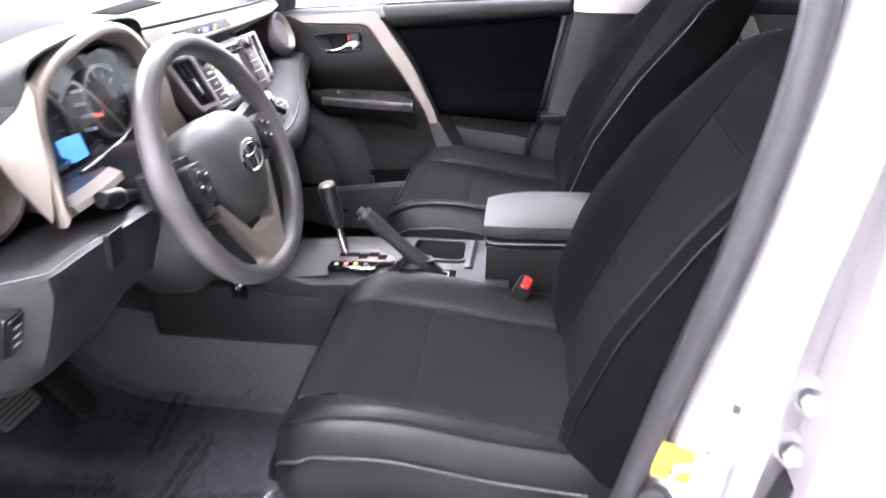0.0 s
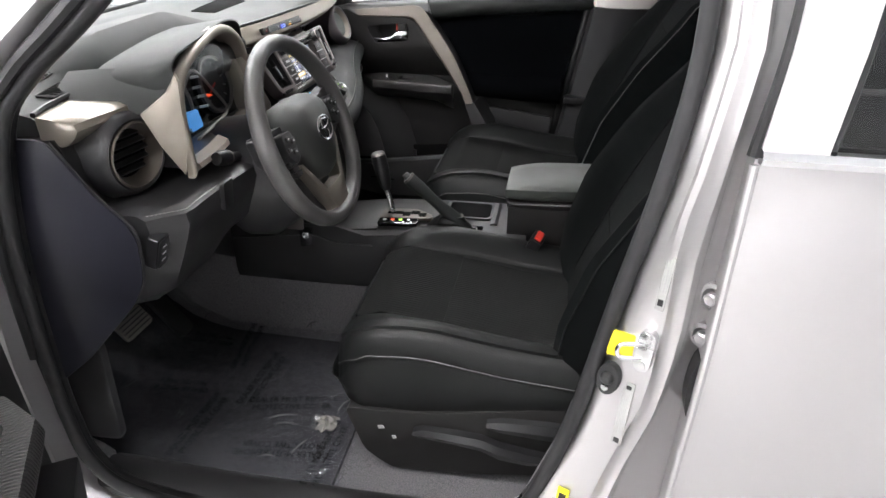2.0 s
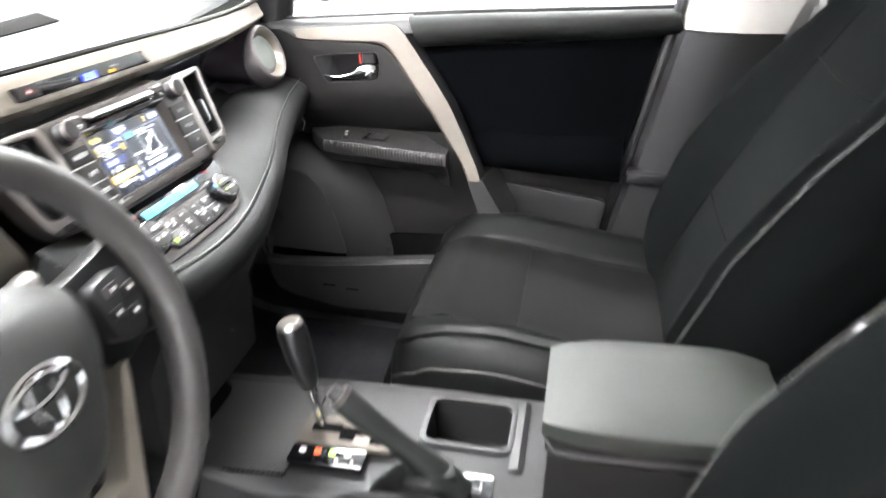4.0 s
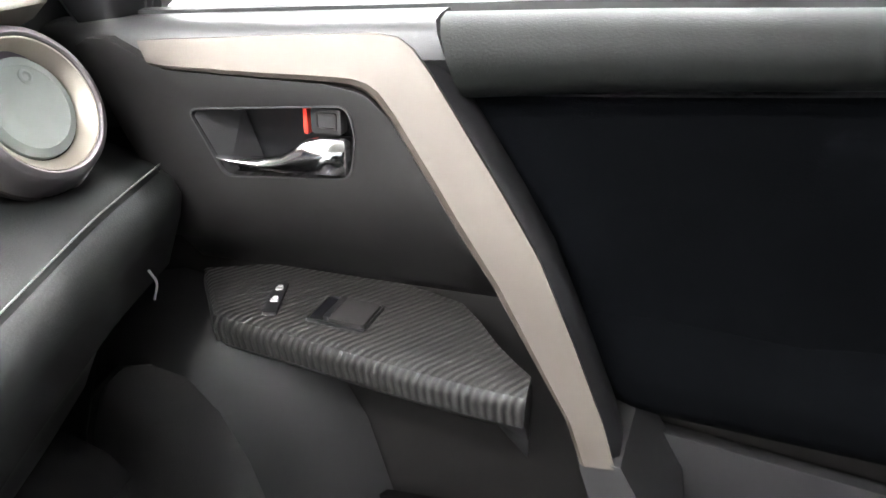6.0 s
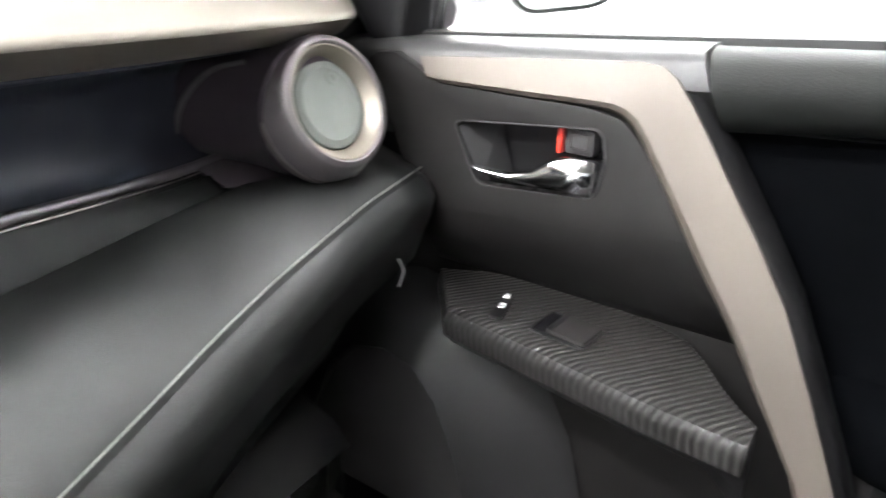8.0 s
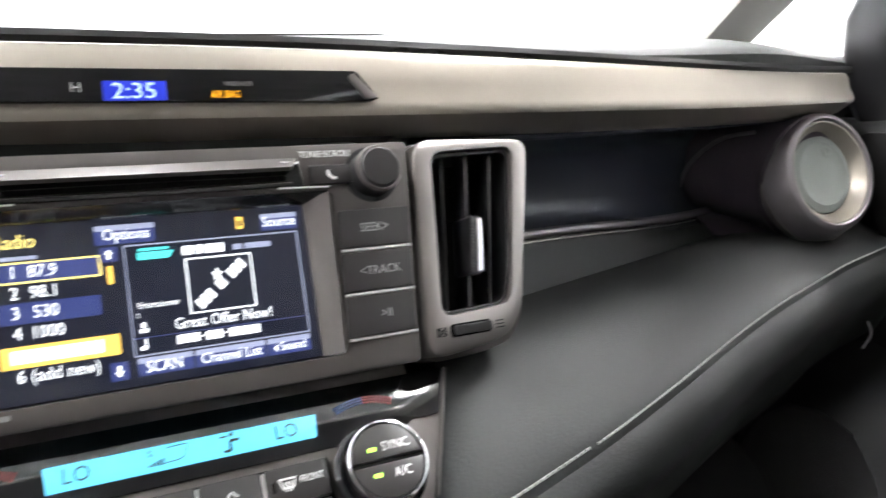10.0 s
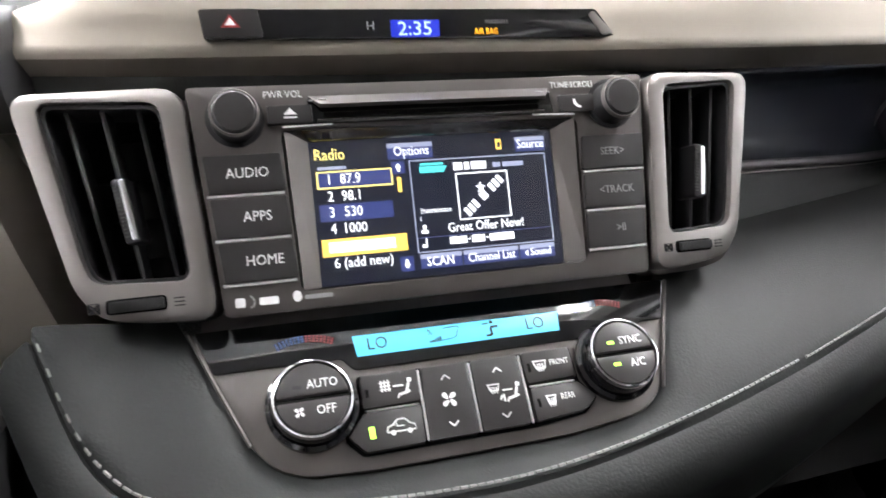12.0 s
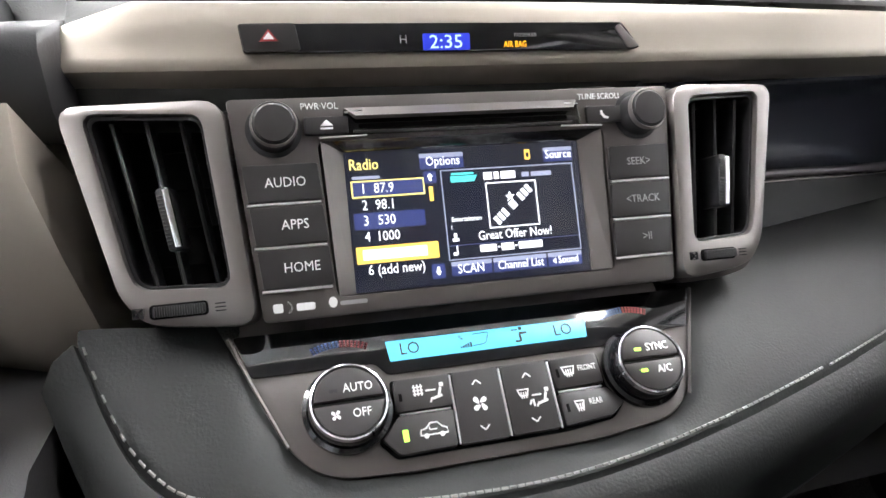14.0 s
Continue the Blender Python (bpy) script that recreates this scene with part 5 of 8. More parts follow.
        put("stalk_ring", tube([a.lerp(b, 0.66), a.lerp(b, 0.72)], 0.0145, sides=16, smooth=False), SILVER, st)


# ---- radio, vents, climate panel, clock ----
RADIO = axes((0.046, 0, 1.000), (0, 1, 0), (-0.413, 0, 0.911))
CLIMATE = axes((0.038, 0, 0.988), (0, 1, 0), (-0.758, 0, 0.652))
BAR = axes((-0.0262, 0, 1.12), (0, 1, 0), (-0.25, 0, 0.97))


def at(m, u, v, w=0.0):
    return m @ Matrix.Translation((u / 1000, v / 1000, w / 1000))


def mm(pts):
    return [(u / 1000, v / 1000) for u, v in pts]


def rect(u0, u1, v0, v1, r=1.0):
    return rounded(u0 / 1000, u1 / 1000, v0 / 1000, v1 / 1000, r / 1000, 3)


def car_radio():
    M = RADIO
    r = thing("car_radio", "touchscreen car radio with rows of charcoal buttons", "car radio", at(M, 0, 60, -10).translation)
    hole = [(-81, 95.5), (81, 95.5), (78, 14.5), (-78, 14.5)]
    put("fascia", frame_ring(round_poly(mm([(-125, 119), (125, 119), (115.5, 5), (-115.5, 5)]), 0.003), round_poly(mm(hole), 0.004), M, 0.03, 0.0, 0.001), GUNMETAL, r, "charcoal satin fascia")
    glass = [(-67.5, 90.5), (67.5, 90.5), (67.5, 15.5), (-67.5, 15.5)]
    for s in (-1, 1):
        a = [at(M, s * 79.5, 95, 0.6), at(M, s * 67.5, 92, -7), at(M, s * 67.5, 15.2, -7), at(M, s * 77, 15, 0.6)]
        b = [at(M, s * 80.5, 95.2, -8), at(M, s * 68, 92, -10), at(M, s * 68, 15.2, -10), at(M, s * 78, 14.8, -8)]
        put("screen_cheek", loft([[p.translation for p in (a if s > 0 else a[::-1])], [p.translation for p in (b if s > 0 else b[::-1])]]), GUNMETAL, r, "satin cheek beside the screen", 20)
    put("screen_brow", loft([[at(M, u, v, w).translation for u, v, w in ((-80, 95.4, 0.2), (80, 95.4, 0.2), (67.5, 90.3, -7), (-67.5, 90.3, -7))], [at(M, u, v, w).translation for u, v, w in ((-80, 96.5, -4), (80, 96.5, -4), (67.5, 93, -10), (-67.5, 93, -10))]]), GLOSS_BLACK, r, "black brow over the screen", 20)
    S = at(M, 0, 0, -8)
    scr = put("display", prism(mm(glass), S, 0.004, 0.0003), SCREEN, r, "lit radio display")
    gl = put("display_glass", prism(mm([(u * 0.995, v) for u, v in glass]), at(M, 0, 0, -5.8), 0.0003, 0), clear("display_cover", (0.95, 0.95, 0.95), 0.06, 0.05), r, "glossy cover glass")
    gl.visible_shadow = False
    def ui(u0, u1, v0, v1, mat, lift=0.5, name="screen_field"):
        return put(name, prism(rect(u0, u1, v0, v1, 0.4), at(S, 0, 0, lift), 0.0, 0, top=0.0002), mat, scr)
    def tx(body, size, u, v, mat, squeeze=0.8, lift=1.0):
        return words(body, size / 1000, at(S, u, v, lift), mat, scr, "screen_word", squeeze)
    tx("Radio", 8.6, -57.3, 83.2, GLOW_YELLOW, 0.82)
    ui(-64, -49, 75.6, 77.2, GLOW_SILVER)
    ui(-65, -25, 65.6, 74.8, GLOW_YELLOW, 0.3)
    ui(-64.2, -25.8, 66.4, 74.0, GLOW_NAVY, 0.6)
    ui(-65, -26.4, 48.6, 57.4, GLOW_NAVY)
    ui(-65.5, -20.6, 30.4, 39.4, GLOW_ORANGE)
    ui(-62, -27, 32.2, 37.8, GLOW_CREAM, 0.7)
    ui(-65.5, -26.4, 22.4, 30.2, SCREEN, 0.35)
    for k, (a, b, v) in enumerate((("1", "87.9", 70.2), ("2", "98.1", 61.3), ("3", "530", 53.0), ("4", "1000", 44.4), ("6", "(add new)", 26.6))):
        tx(a, 7.6, -58.6, v, GLOW_WHITE, 0.85)
        tx(b, 7.6, -47.5 if k < 4 else -42.0, v, GLOW_WHITE, 0.85)
    ui(-26.5, -1.6, 79.0, 87.6, GLOW_NAVY, 0.3); ui(-26.5, -1.6, 85.2, 87.6, GLOW_SILVER, 0.5); tx("Options", 7.2, -13.6, 83.0, GLOW_WHITE, 0.82)
    ui(46, 63.6, 79.4, 87.4, GLOW_NAVY, 0.3); ui(46, 63.6, 85.2, 87.4, GLOW_SILVER, 0.5); tx("Source", 7.0, 54.8, 83.2, GLOW_WHITE, 0.82)
    ui(-25.2, -18.0, 71.2, 77.8, GLOW_NAVY, 0.65); ui(-22.4, -20.8, 72.4, 76.4, GLOW_WHITE, 0.9); ui(-23.2, -20.0, 74.6, 75.4, GLOW_WHITE, 0.95)
    ui(-22.8, -20.6, 61.4, 69.4, GLOW_ORANGE, 0.7); ui(-25.6, -18.2, 19.0, 27.0, GLOW_NAVY, 0.4); ui(-22.7, -21.2, 20.8, 25.4, GLOW_WHITE, 0.7); ui(-23.6, -20.4, 22.2, 23.0, GLOW_WHITE, 0.8)
    ui(34.6, 37.8, 81.2, 87.0, GLOW_ORANGE, 0.5); ui(35.4, 37.0, 82.4, 85.2, SCREEN, 0.7)
    # right pane with its outline
    for u0, u1, v0, v1 in ((-15.5, 63, 77.4, 78.0), (-15.5, 63, 28.0, 28.6), (-15.5, -14.9, 28.0, 78.0), (62.4, 63, 28.0, 78.0)):
        ui(u0, u1, v0, v1, GLOW_SILVER, 0.4)
    for u0, u1, v0, v1 in ((9.6, 39.6, 68.8, 69.5), (9.6, 39.6, 43.8, 44.5), (9.6, 10.3, 43.8, 69.5), (38.9, 39.6, 43.8, 69.5)):
        ui(u0, u1, v0, v1, GLOW_WHITE, 0.4)
    ui(-15, 62, 35.8, 36.2, GLOW_NAVY, 0.4)
    put("screen_field", prism(mm([(-10, 70.8), (3.4, 70.8), (5.4, 74.2), (-10, 74.2)]), at(S, 0, 0, 0.4), 0, 0, top=0.0002), GLOW_TEAL, scr); ui(-9.5, 3.5, 74.8, 76.0, GLOW_TEAL, 0.4)
    ui(9.0, 14.0, 71.2, 75.4, GLOW_WHITE, 0.4); ui(15.2, 18.0, 71.2, 75.4, GLOW_WHITE, 0.4); ui(19.2, 27.8, 71.2, 75.4, GLOW_WHITE, 0.4); ui(31.6, 36.0, 71.6, 74.2, GLOW_SILVER, 0.4); ui(37.2, 49.6, 71.6, 74.2, GLOW_SILVER, 0.4)
    tx("Entertainmen", 3.9, -3.2, 50.2, GLOW_WHITE, 0.82); tx("t", 3.9, -12.2, 46.2, GLOW_WHITE, 0.82)
    for k in range(-4, 5):
        if abs(k) > 1:
            mk = at(S, 24.6 + k * 2.5, 56.4 + k * 2.1, 0.5) @ pose(0, 0, 0, 0, 0, 40)
            put("screen_field", prism(rect(-1.15, 1.15, -2.6, 2.6, 0.1), mk, 0, 0, top=0.0002), GLOW_WHITE, scr)
    put("screen_field", prism(rect(-2.0, 2.0, -2.4, 2.4, 0.4), at(S, 24.6, 56.4, 0.5) @ pose(0, 0, 0, 0, 0, 40), 0, 0, top=0.0002), GLOW_WHITE, scr)
    put("screen_field", prism(mm([(20.5, 61.8), (22.2, 60.2), (21.4, 58.0), (23.4, 59.4), (25.2, 58.2), (24.6, 60.4), (26.2, 61.8), (24.0, 62.0), (23.2, 64.2), (22.4, 62.0)]), at(S, 0, 0, 0.5), 0, 0, top=0.0002), GLOW_WHITE, scr)
    tx("Great Offer Now!", 7.2, 24.2, 40.0, GLOW_WHITE, 0.82)
    for u0, u1 in ((2.8, 12.4), (15.2, 22.6), (25.4, 39.6)):
        ui(u0, u1, 31.2, 35.2, GLOW_WHITE, 0.4)
    for u0, u1 in ((13.0, 14.6), (23.2, 24.8)):
        ui(u0, u1, 33.0, 33.7, GLOW_WHITE, 0.4)
    ui(-12.4, -8.6, 38.2, 40.0, GLOW_WHITE, 0.4); ui(-11.4, -9.6, 40.4, 42.8, GLOW_WHITE, 0.4); ui(-10.6, -9.8, 31.0, 35.8, GLOW_WHITE, 0.4); ui(-12.6, -10.2, 30.6, 32.4, GLOW_WHITE, 0.4)
    for u0, u1, body, uc, size in ((-14.5, 8.5, "SCAN", -3.6, 7.2), (9.5, 41.0, "Channel List", 25.4, 6.6), (42, 62.5, "Sound", 54.0, 6.0)):
        ui(u0, u1, 19.4, 27.2, GLOW_NAVY, 0.3); ui(u0, u1, 24.8, 27.2, GLOW_SILVER, 0.45); tx(body, size, uc, 22.8, GLOW_WHITE, 0.82)
    put("screen_field", prism(mm([(44.6, 22.6), (46.6, 24.4), (46.6, 20.8)]), at(S, 0, 0, 0.6), 0, 0, top=0.0002), GLOW_WHITE, scr)
    # disc slot in its sunk strip under a thin bright lip, with two side keys
    put("disc_strip", prism(round_poly(mm([(-66, 112.5), (66, 112.5), (68, 98), (-68, 98)]), 0.002), M, 0.004, 0.0006, top=0.0006), GLOSS_BLACK, r, "gloss black disc strip")
    put("disc_brow", loft([[at(M, -66, 112.5, 0.5).translation, at(M, 66, 112.5, 0.5).translation, at(M, 61, 106.5, 7).translation, at(M, -61, 106.5, 7).translation], [at(M, -66, 111.5, 0.2).translation, at(M, 66, 111.5, 0.2).translation, at(M, 61, 105, 5.5).translation, at(M, -61, 105, 5.5).translation]]), GUNMETAL, r, "overhanging lip of the disc slot", 20)
    put("disc_slot", prism(rect(-59, 59, 101.2, 103.6, 1.0), M, 0.0, 0, top=0.0012), VOID, r, "disc slot")
    put("slot_lip", tube([at(M, -62, 99.4, 1.6).translation, at(M, 0, 98.8, 2.2).translation, at(M, 62, 99.4, 1.6).translation], 0.0009, 16, 6), BUTTON, r)
    for s in (-1, 1):
        put("slot_glint", tube([at(M, s * 57, 109.6, 4.0).translation, at(M, s * 66, 109.6, 2.0).translation], 0.0006, sides=6, smooth=False), CHROME, r)
        put("slot_glint", tube([at(M, s * 55, 97.6, 1.2).translation, at(M, s * 80, 97.0, 1.2).translation], 0.0005, sides=6, smooth=False), BRIGHT, r)
    def key(u0, u1, v0, v1, name="button", skew=0.0, mat=BUTTON, high=2.2):
        return put(name, prism(round_poly(mm([(u0 - skew, v1), (u1 - skew, v1), (u1, v0), (u0, v0)]), 0.0012), M, 0.004, 0.0008, top=high / 1000), mat, r)
    key(-87, -64.5, 98.5, 108.0)
    put("button_mark", prism(mm([(-79, 101.2), (-72.4, 101.2), (-72.4, 102.0), (-79, 102.0)]), M, 0, 0, top=0.0026), WHITE_INK, r)
    put("button_mark", prism(mm([(-79, 103.0), (-72.4, 103.0), (-75.7, 106.2)]), M, 0, 0, top=0.0026), WHITE_INK, r)
    key(71, 92.5, 98.5, 108.0)
    put("button_mark", prism(mm([(79.5, 105), (80.8, 105.2), (81.0, 103.4), (82.4, 101.8), (84.2, 101.4), (84.0, 100.2), (81.4, 100.8), (79.6, 102.8)]), M, 0, 0, top=0.0026), WHITE_INK, r)
    for (a, v0, v1), left, right in zip(((-1.7, 65.4, 84.2), (-1.6, 43.4, 62.8), (-1.5, 21.6, 41.2)), ("AUDIO", "APPS", "HOME"), ("SEEK>", "<TRACK", ">II")):
        mid = (v0 + v1) / 2
        u = 80.5 + (mid - 53) * 0.045
        o = 117 + (mid - 53) * 0.09
        for s, t, ink in ((-1, left, WHITE_INK), (1, right, GREY_INK)):
            pts = [(s * (o - a * 0.6), v1), (s * (u - a * 0.5), v1), (s * (u + a * 0.5), v0), (s * (o + a * 0.6), v0)]
            put("button", prism(round_poly(mm(pts if s < 0 else pts[::-1]), 0.0012), M, 0.004, 0.0008, top=0.0022), BUTTON, r)
            words(t, 0.0072 if s < 0 else 0.0062, at(M, -99 + 3 * (mid < 60) + 1.5 * (mid < 40) if s < 0 else 100, mid, 2.4), ink, r, "button_word", 0.9)
            put("chrome_line", tube([at(M, s * (u + 0.5), v0 - 1.2, 0.8).translation, at(M, s * o, v0 - 1.2, 0.8).translation], 0.0008, sides=6, smooth=False), BRIGHT, r)
    for u in (-102.5, 103.0):
        v = 102.2
        put("knob_well", lathe([(0.0142, -0.002), (0.0142, 0.0006), (0.0118, 0.0012), (0.0112, 0.0002)], at(M, u, v), 40), PLASTIC_SMOOTH, r)
        k = put("knob", lathe([(0.0120, -0.003), (0.0120, 0.001), (0.0112, 0.002), (0.0112, 0.0125), (0.0106, 0.0150), (0.0086, 0.0158), (0.0, 0.0158)], at(M, u, v), 40), PLASTIC_SMOOTH, r, "round charcoal knob with a chrome collar")
        put("collar", lathe([(0.0116, 0.0122), (0.0117, 0.0130), (0.0109, 0.0152), (0.0104, 0.0150)], at(M, u, v), 40), SILVER, k)
        put("cap", lathe([(0.0098, 0.0150), (0.0098, 0.0158), (0.0092, 0.0164), (0, 0.0168)], at(M, u, v), 32), BUTTON, k)
        for j in range(28):
            a = 2 * math.pi * j / 28
            put("knurl", box(-0.0006, 0.0006, -0.0006, 0.0006, 0, 0.007, 0), PLASTIC, k).matrix_basis = world_of(k).inverted() @ at(M, u + 11.3 * math.cos(a), v + 11.3 * math.sin(a), 4)
    words("PWR·VOL", 0.0050, at(M, -78.5, 113.8, 0.3), WHITE_INK, r, "fascia_word", 0.9)
    words("TUNE·SCROLL", 0.0047, at(M, 81.0, 113.8, 0.3), WHITE_INK, r, "fascia_word", 0.9)
    # makers' marks as plain shapes
    put("printed_mark", prism(rect(-110.5, -105.6, 9.4, 14.0, 1), M, 0, 0, top=0.0003), WHITE_INK, r)
    put("printed_mark", frame_ring([(u / 1000 - 0.1042, v / 1000 + 0.0117) for u, v in [(3.4 * math.cos(a), 3.4 * math.sin(a)) for a in np.linspace(-1.2, 1.2, 10)]] + [(u / 1000 - 0.1042, v / 1000 + 0.0117) for u, v in [(2.6 * math.cos(a), 2.6 * math.sin(a)) for a in np.linspace(1.2, -1.2, 10)]],
                                [(u / 1000 - 0.1042, v / 1000 + 0.0117) for u, v in [(3.2 * math.cos(a), 3.2 * math.sin(a)) for a in np.linspace(-1.1, 1.1, 10)]] + [(u / 1000 - 0.1042, v / 1000 + 0.0117) for u, v in [(2.8 * math.cos(a), 2.8 * math.sin(a)) for a in np.linspace(1.1, -1.1, 10)]], M, 0, 0.0003, 0), WHITE_INK, r)
    put("printed_mark", prism(rect(-99, -89.6, 9.6, 13.4, 1), M, 0, 0, top=0.0003), WHITE_INK, r)
    put("printed_mark", prism(rect(-77, -63, 10.2, 12.4, 0.8), M, 0, 0, top=0.0003), GREY_INK, r)
    put("printed_mark", prism([(u / 1000 - 0.0806, v / 1000 + 0.0122) for u, v in [(2.2 * math.cos(a), 2.8 * math.sin(a)) for a in np.linspace(0, 2 * math.pi, 14, endpoint=False)]], M, 0, 0, top=0.0003), WHITE_INK, r)
    return r


def centre_vents():
    """The two upright vents, turned a little towards the doors."""
    for s in (-1, 1):
        turn = radians(10)
        n = RADIO.to_3x3() @ Vector((0, 0, 1))
        V = axes(at(RADIO, s * 126, 0).translation, Vector((0, math.cos(turn), 0)) - n * (s * math.sin(turn)), RADIO.to_3x3() @ Vector((0, 1, 0)))
        def side(pts):
            q = mm([(s * u, v) for u, v in pts])
            return q if s > 0 else q[::-1]
        out = [(0.5, 119), (82, 121.5), (57, 24), (46, 11), (34, 8), (-8.5, 4)]
        inn = [(11, 111.5), (68, 116), (52, 40), (49, 31), (44, 27.5), (2.5, 25)]
        v = thing("air_vent", "upright air vent with black slats in a satin silver frame", "air vent", at(V, s * 35, 60, -10).translation, "centre air vents")
        at_mid = (s * 0.034, 0.065)
        flange = [(2, 121), (91, 121), (68, 20), (57, 7), (36, 3), (-4, 2)]
        put("flange", frame_ring(spokes(round_poly(side(flange), 0.010), at_mid), spokes(round_poly(side(inn), 0.006), at_mid), at(V, 0, 0, -11), 0.016, 0.0, 0.0008), GUNMETAL, v, "grey flange behind the frame") if s > 0 else None
        put("frame", frame_ring(round_poly(side(out), 0.012), round_poly(side(inn), 0.007), V, 0.028, 0.0046, 0.0028, 0.0012), SILVER, v, "satin silver vent frame")
        # Closes the vent with a black sheet in place of a shaded depth.
        put("duct", prism(round_poly(side(inn), 0.006), at(V, 0, 0, -26), 0.004, 0.0), VOID, v, "black sheet standing for the shaded duct")
        rim = [(12.5, 109.5), (65.5, 113.8), (50, 40), (47, 32), (43, 29), (4.2, 27)]
        put("inner_rim", frame_ring(round_poly(side(inn), 0.006), round_poly(side(rim), 0.006), V, 0.026, 0.0008, 0.0006), PLASTIC_SMOOTH, v)
        for a, b in ((23, 11), (40, 27), (57, 40.5)):
            p, q = Vector((s * a, 112.5)), Vector((s * b, 28.5))
            put("slat", loft([[at(V, e.x + du, e.y, dw).translation for du, dw in ((-0.9, -16), (-1.1, -4.2), (0, -3.2), (1.1, -4.2), (0.9, -16))] for e in (p, q)]), PLASTIC_SMOOTH, v)
        for k in range(4):
            h = 40 + 20 * k
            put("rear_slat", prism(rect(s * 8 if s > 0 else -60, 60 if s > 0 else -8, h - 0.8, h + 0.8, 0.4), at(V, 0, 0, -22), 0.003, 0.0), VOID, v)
        c = at(V, s * 31, 61, -3) @ pose(0, 0, 0, 0, 0, -s * 9)
        tab = put("slider", prism(rounded(-0.0030, 0.0044, -0.016, 0.016, 0.002), c, 0.01, 0.0012, top=0.006), PLASTIC_SMOOTH, v, "ribbed slider tab with a chrome ridge")
        put("slider_ridge", prism(rounded(0.0008, 0.0042, -0.015, 0.015, 0.001), c, 0.0, 0.0008, top=0.0074), CHROME, tab)
        for k in range(14):
            put("rib", prism(rounded(-0.0026, 0.0008, -0.0125 + 0.0019 * k, -0.0116 + 0.0019 * k, 0.0002), c, 0, 0, top=0.0066), GREY_PLASTIC, tab)
        u0, u1, v0, v1 = (-42.5, -14.5, 12.4, 19.6) if s < 0 else (5.5, 32.0, 13.8, 20.6)
        put("wheel_slot", prism(rect(u0, u1, v0, v1, 2), V, 0.002, 0.0003, top=0.0049), VOID, v)
        tw = put("thumb_wheel", prism(rect(u0 + 2, u1 - 1, v0 + 1, v1 - 1, 1), V, 0.002, 0.001, top=0.0068), PLASTIC, v, "ribbed thumb wheel")
        for k in range(20):
            u = u0 + 2.6 + k * (u1 - u0 - 4) / 20
            put("rib", prism(rect(u, u + 0.5, v0 + 1.2, v1 - 1.2, 0.1), V, 0, 0, top=0.0073), GREY_PLASTIC, tw)
        put("printed_mark", frame_ring(rect(u0 - 8, u0 - 3, v0 + 1.2, v1 - 1.0, 0.3), rect(u0 - 7.6, u0 - 3.4, v0 + 1.6, v1 - 1.4, 0.2), V, 0, 0.0051, 0), BLACK_INK, v)
        for a in (-45, 45):
            put("printed_mark", prism(rect(-2.6, 2.6, -0.2, 0.2, 0.1), at(V, u0 - 5.5, (v0 + v1) / 2 + 0.1, 0) @ pose(0, 0, 0, 0, 0, a), 0, 0, top=0.0051), BLACK_INK, v)
        for k in range(3):
            put("printed_mark", prism(rect(u1 + 3.5, u1 + 8.5, v0 + 1.2 + 1.8 * k, v0 + 1.8 + 1.8 * k, 0.2), V, 0, 0, top=0.0051), BLACK_INK, v)


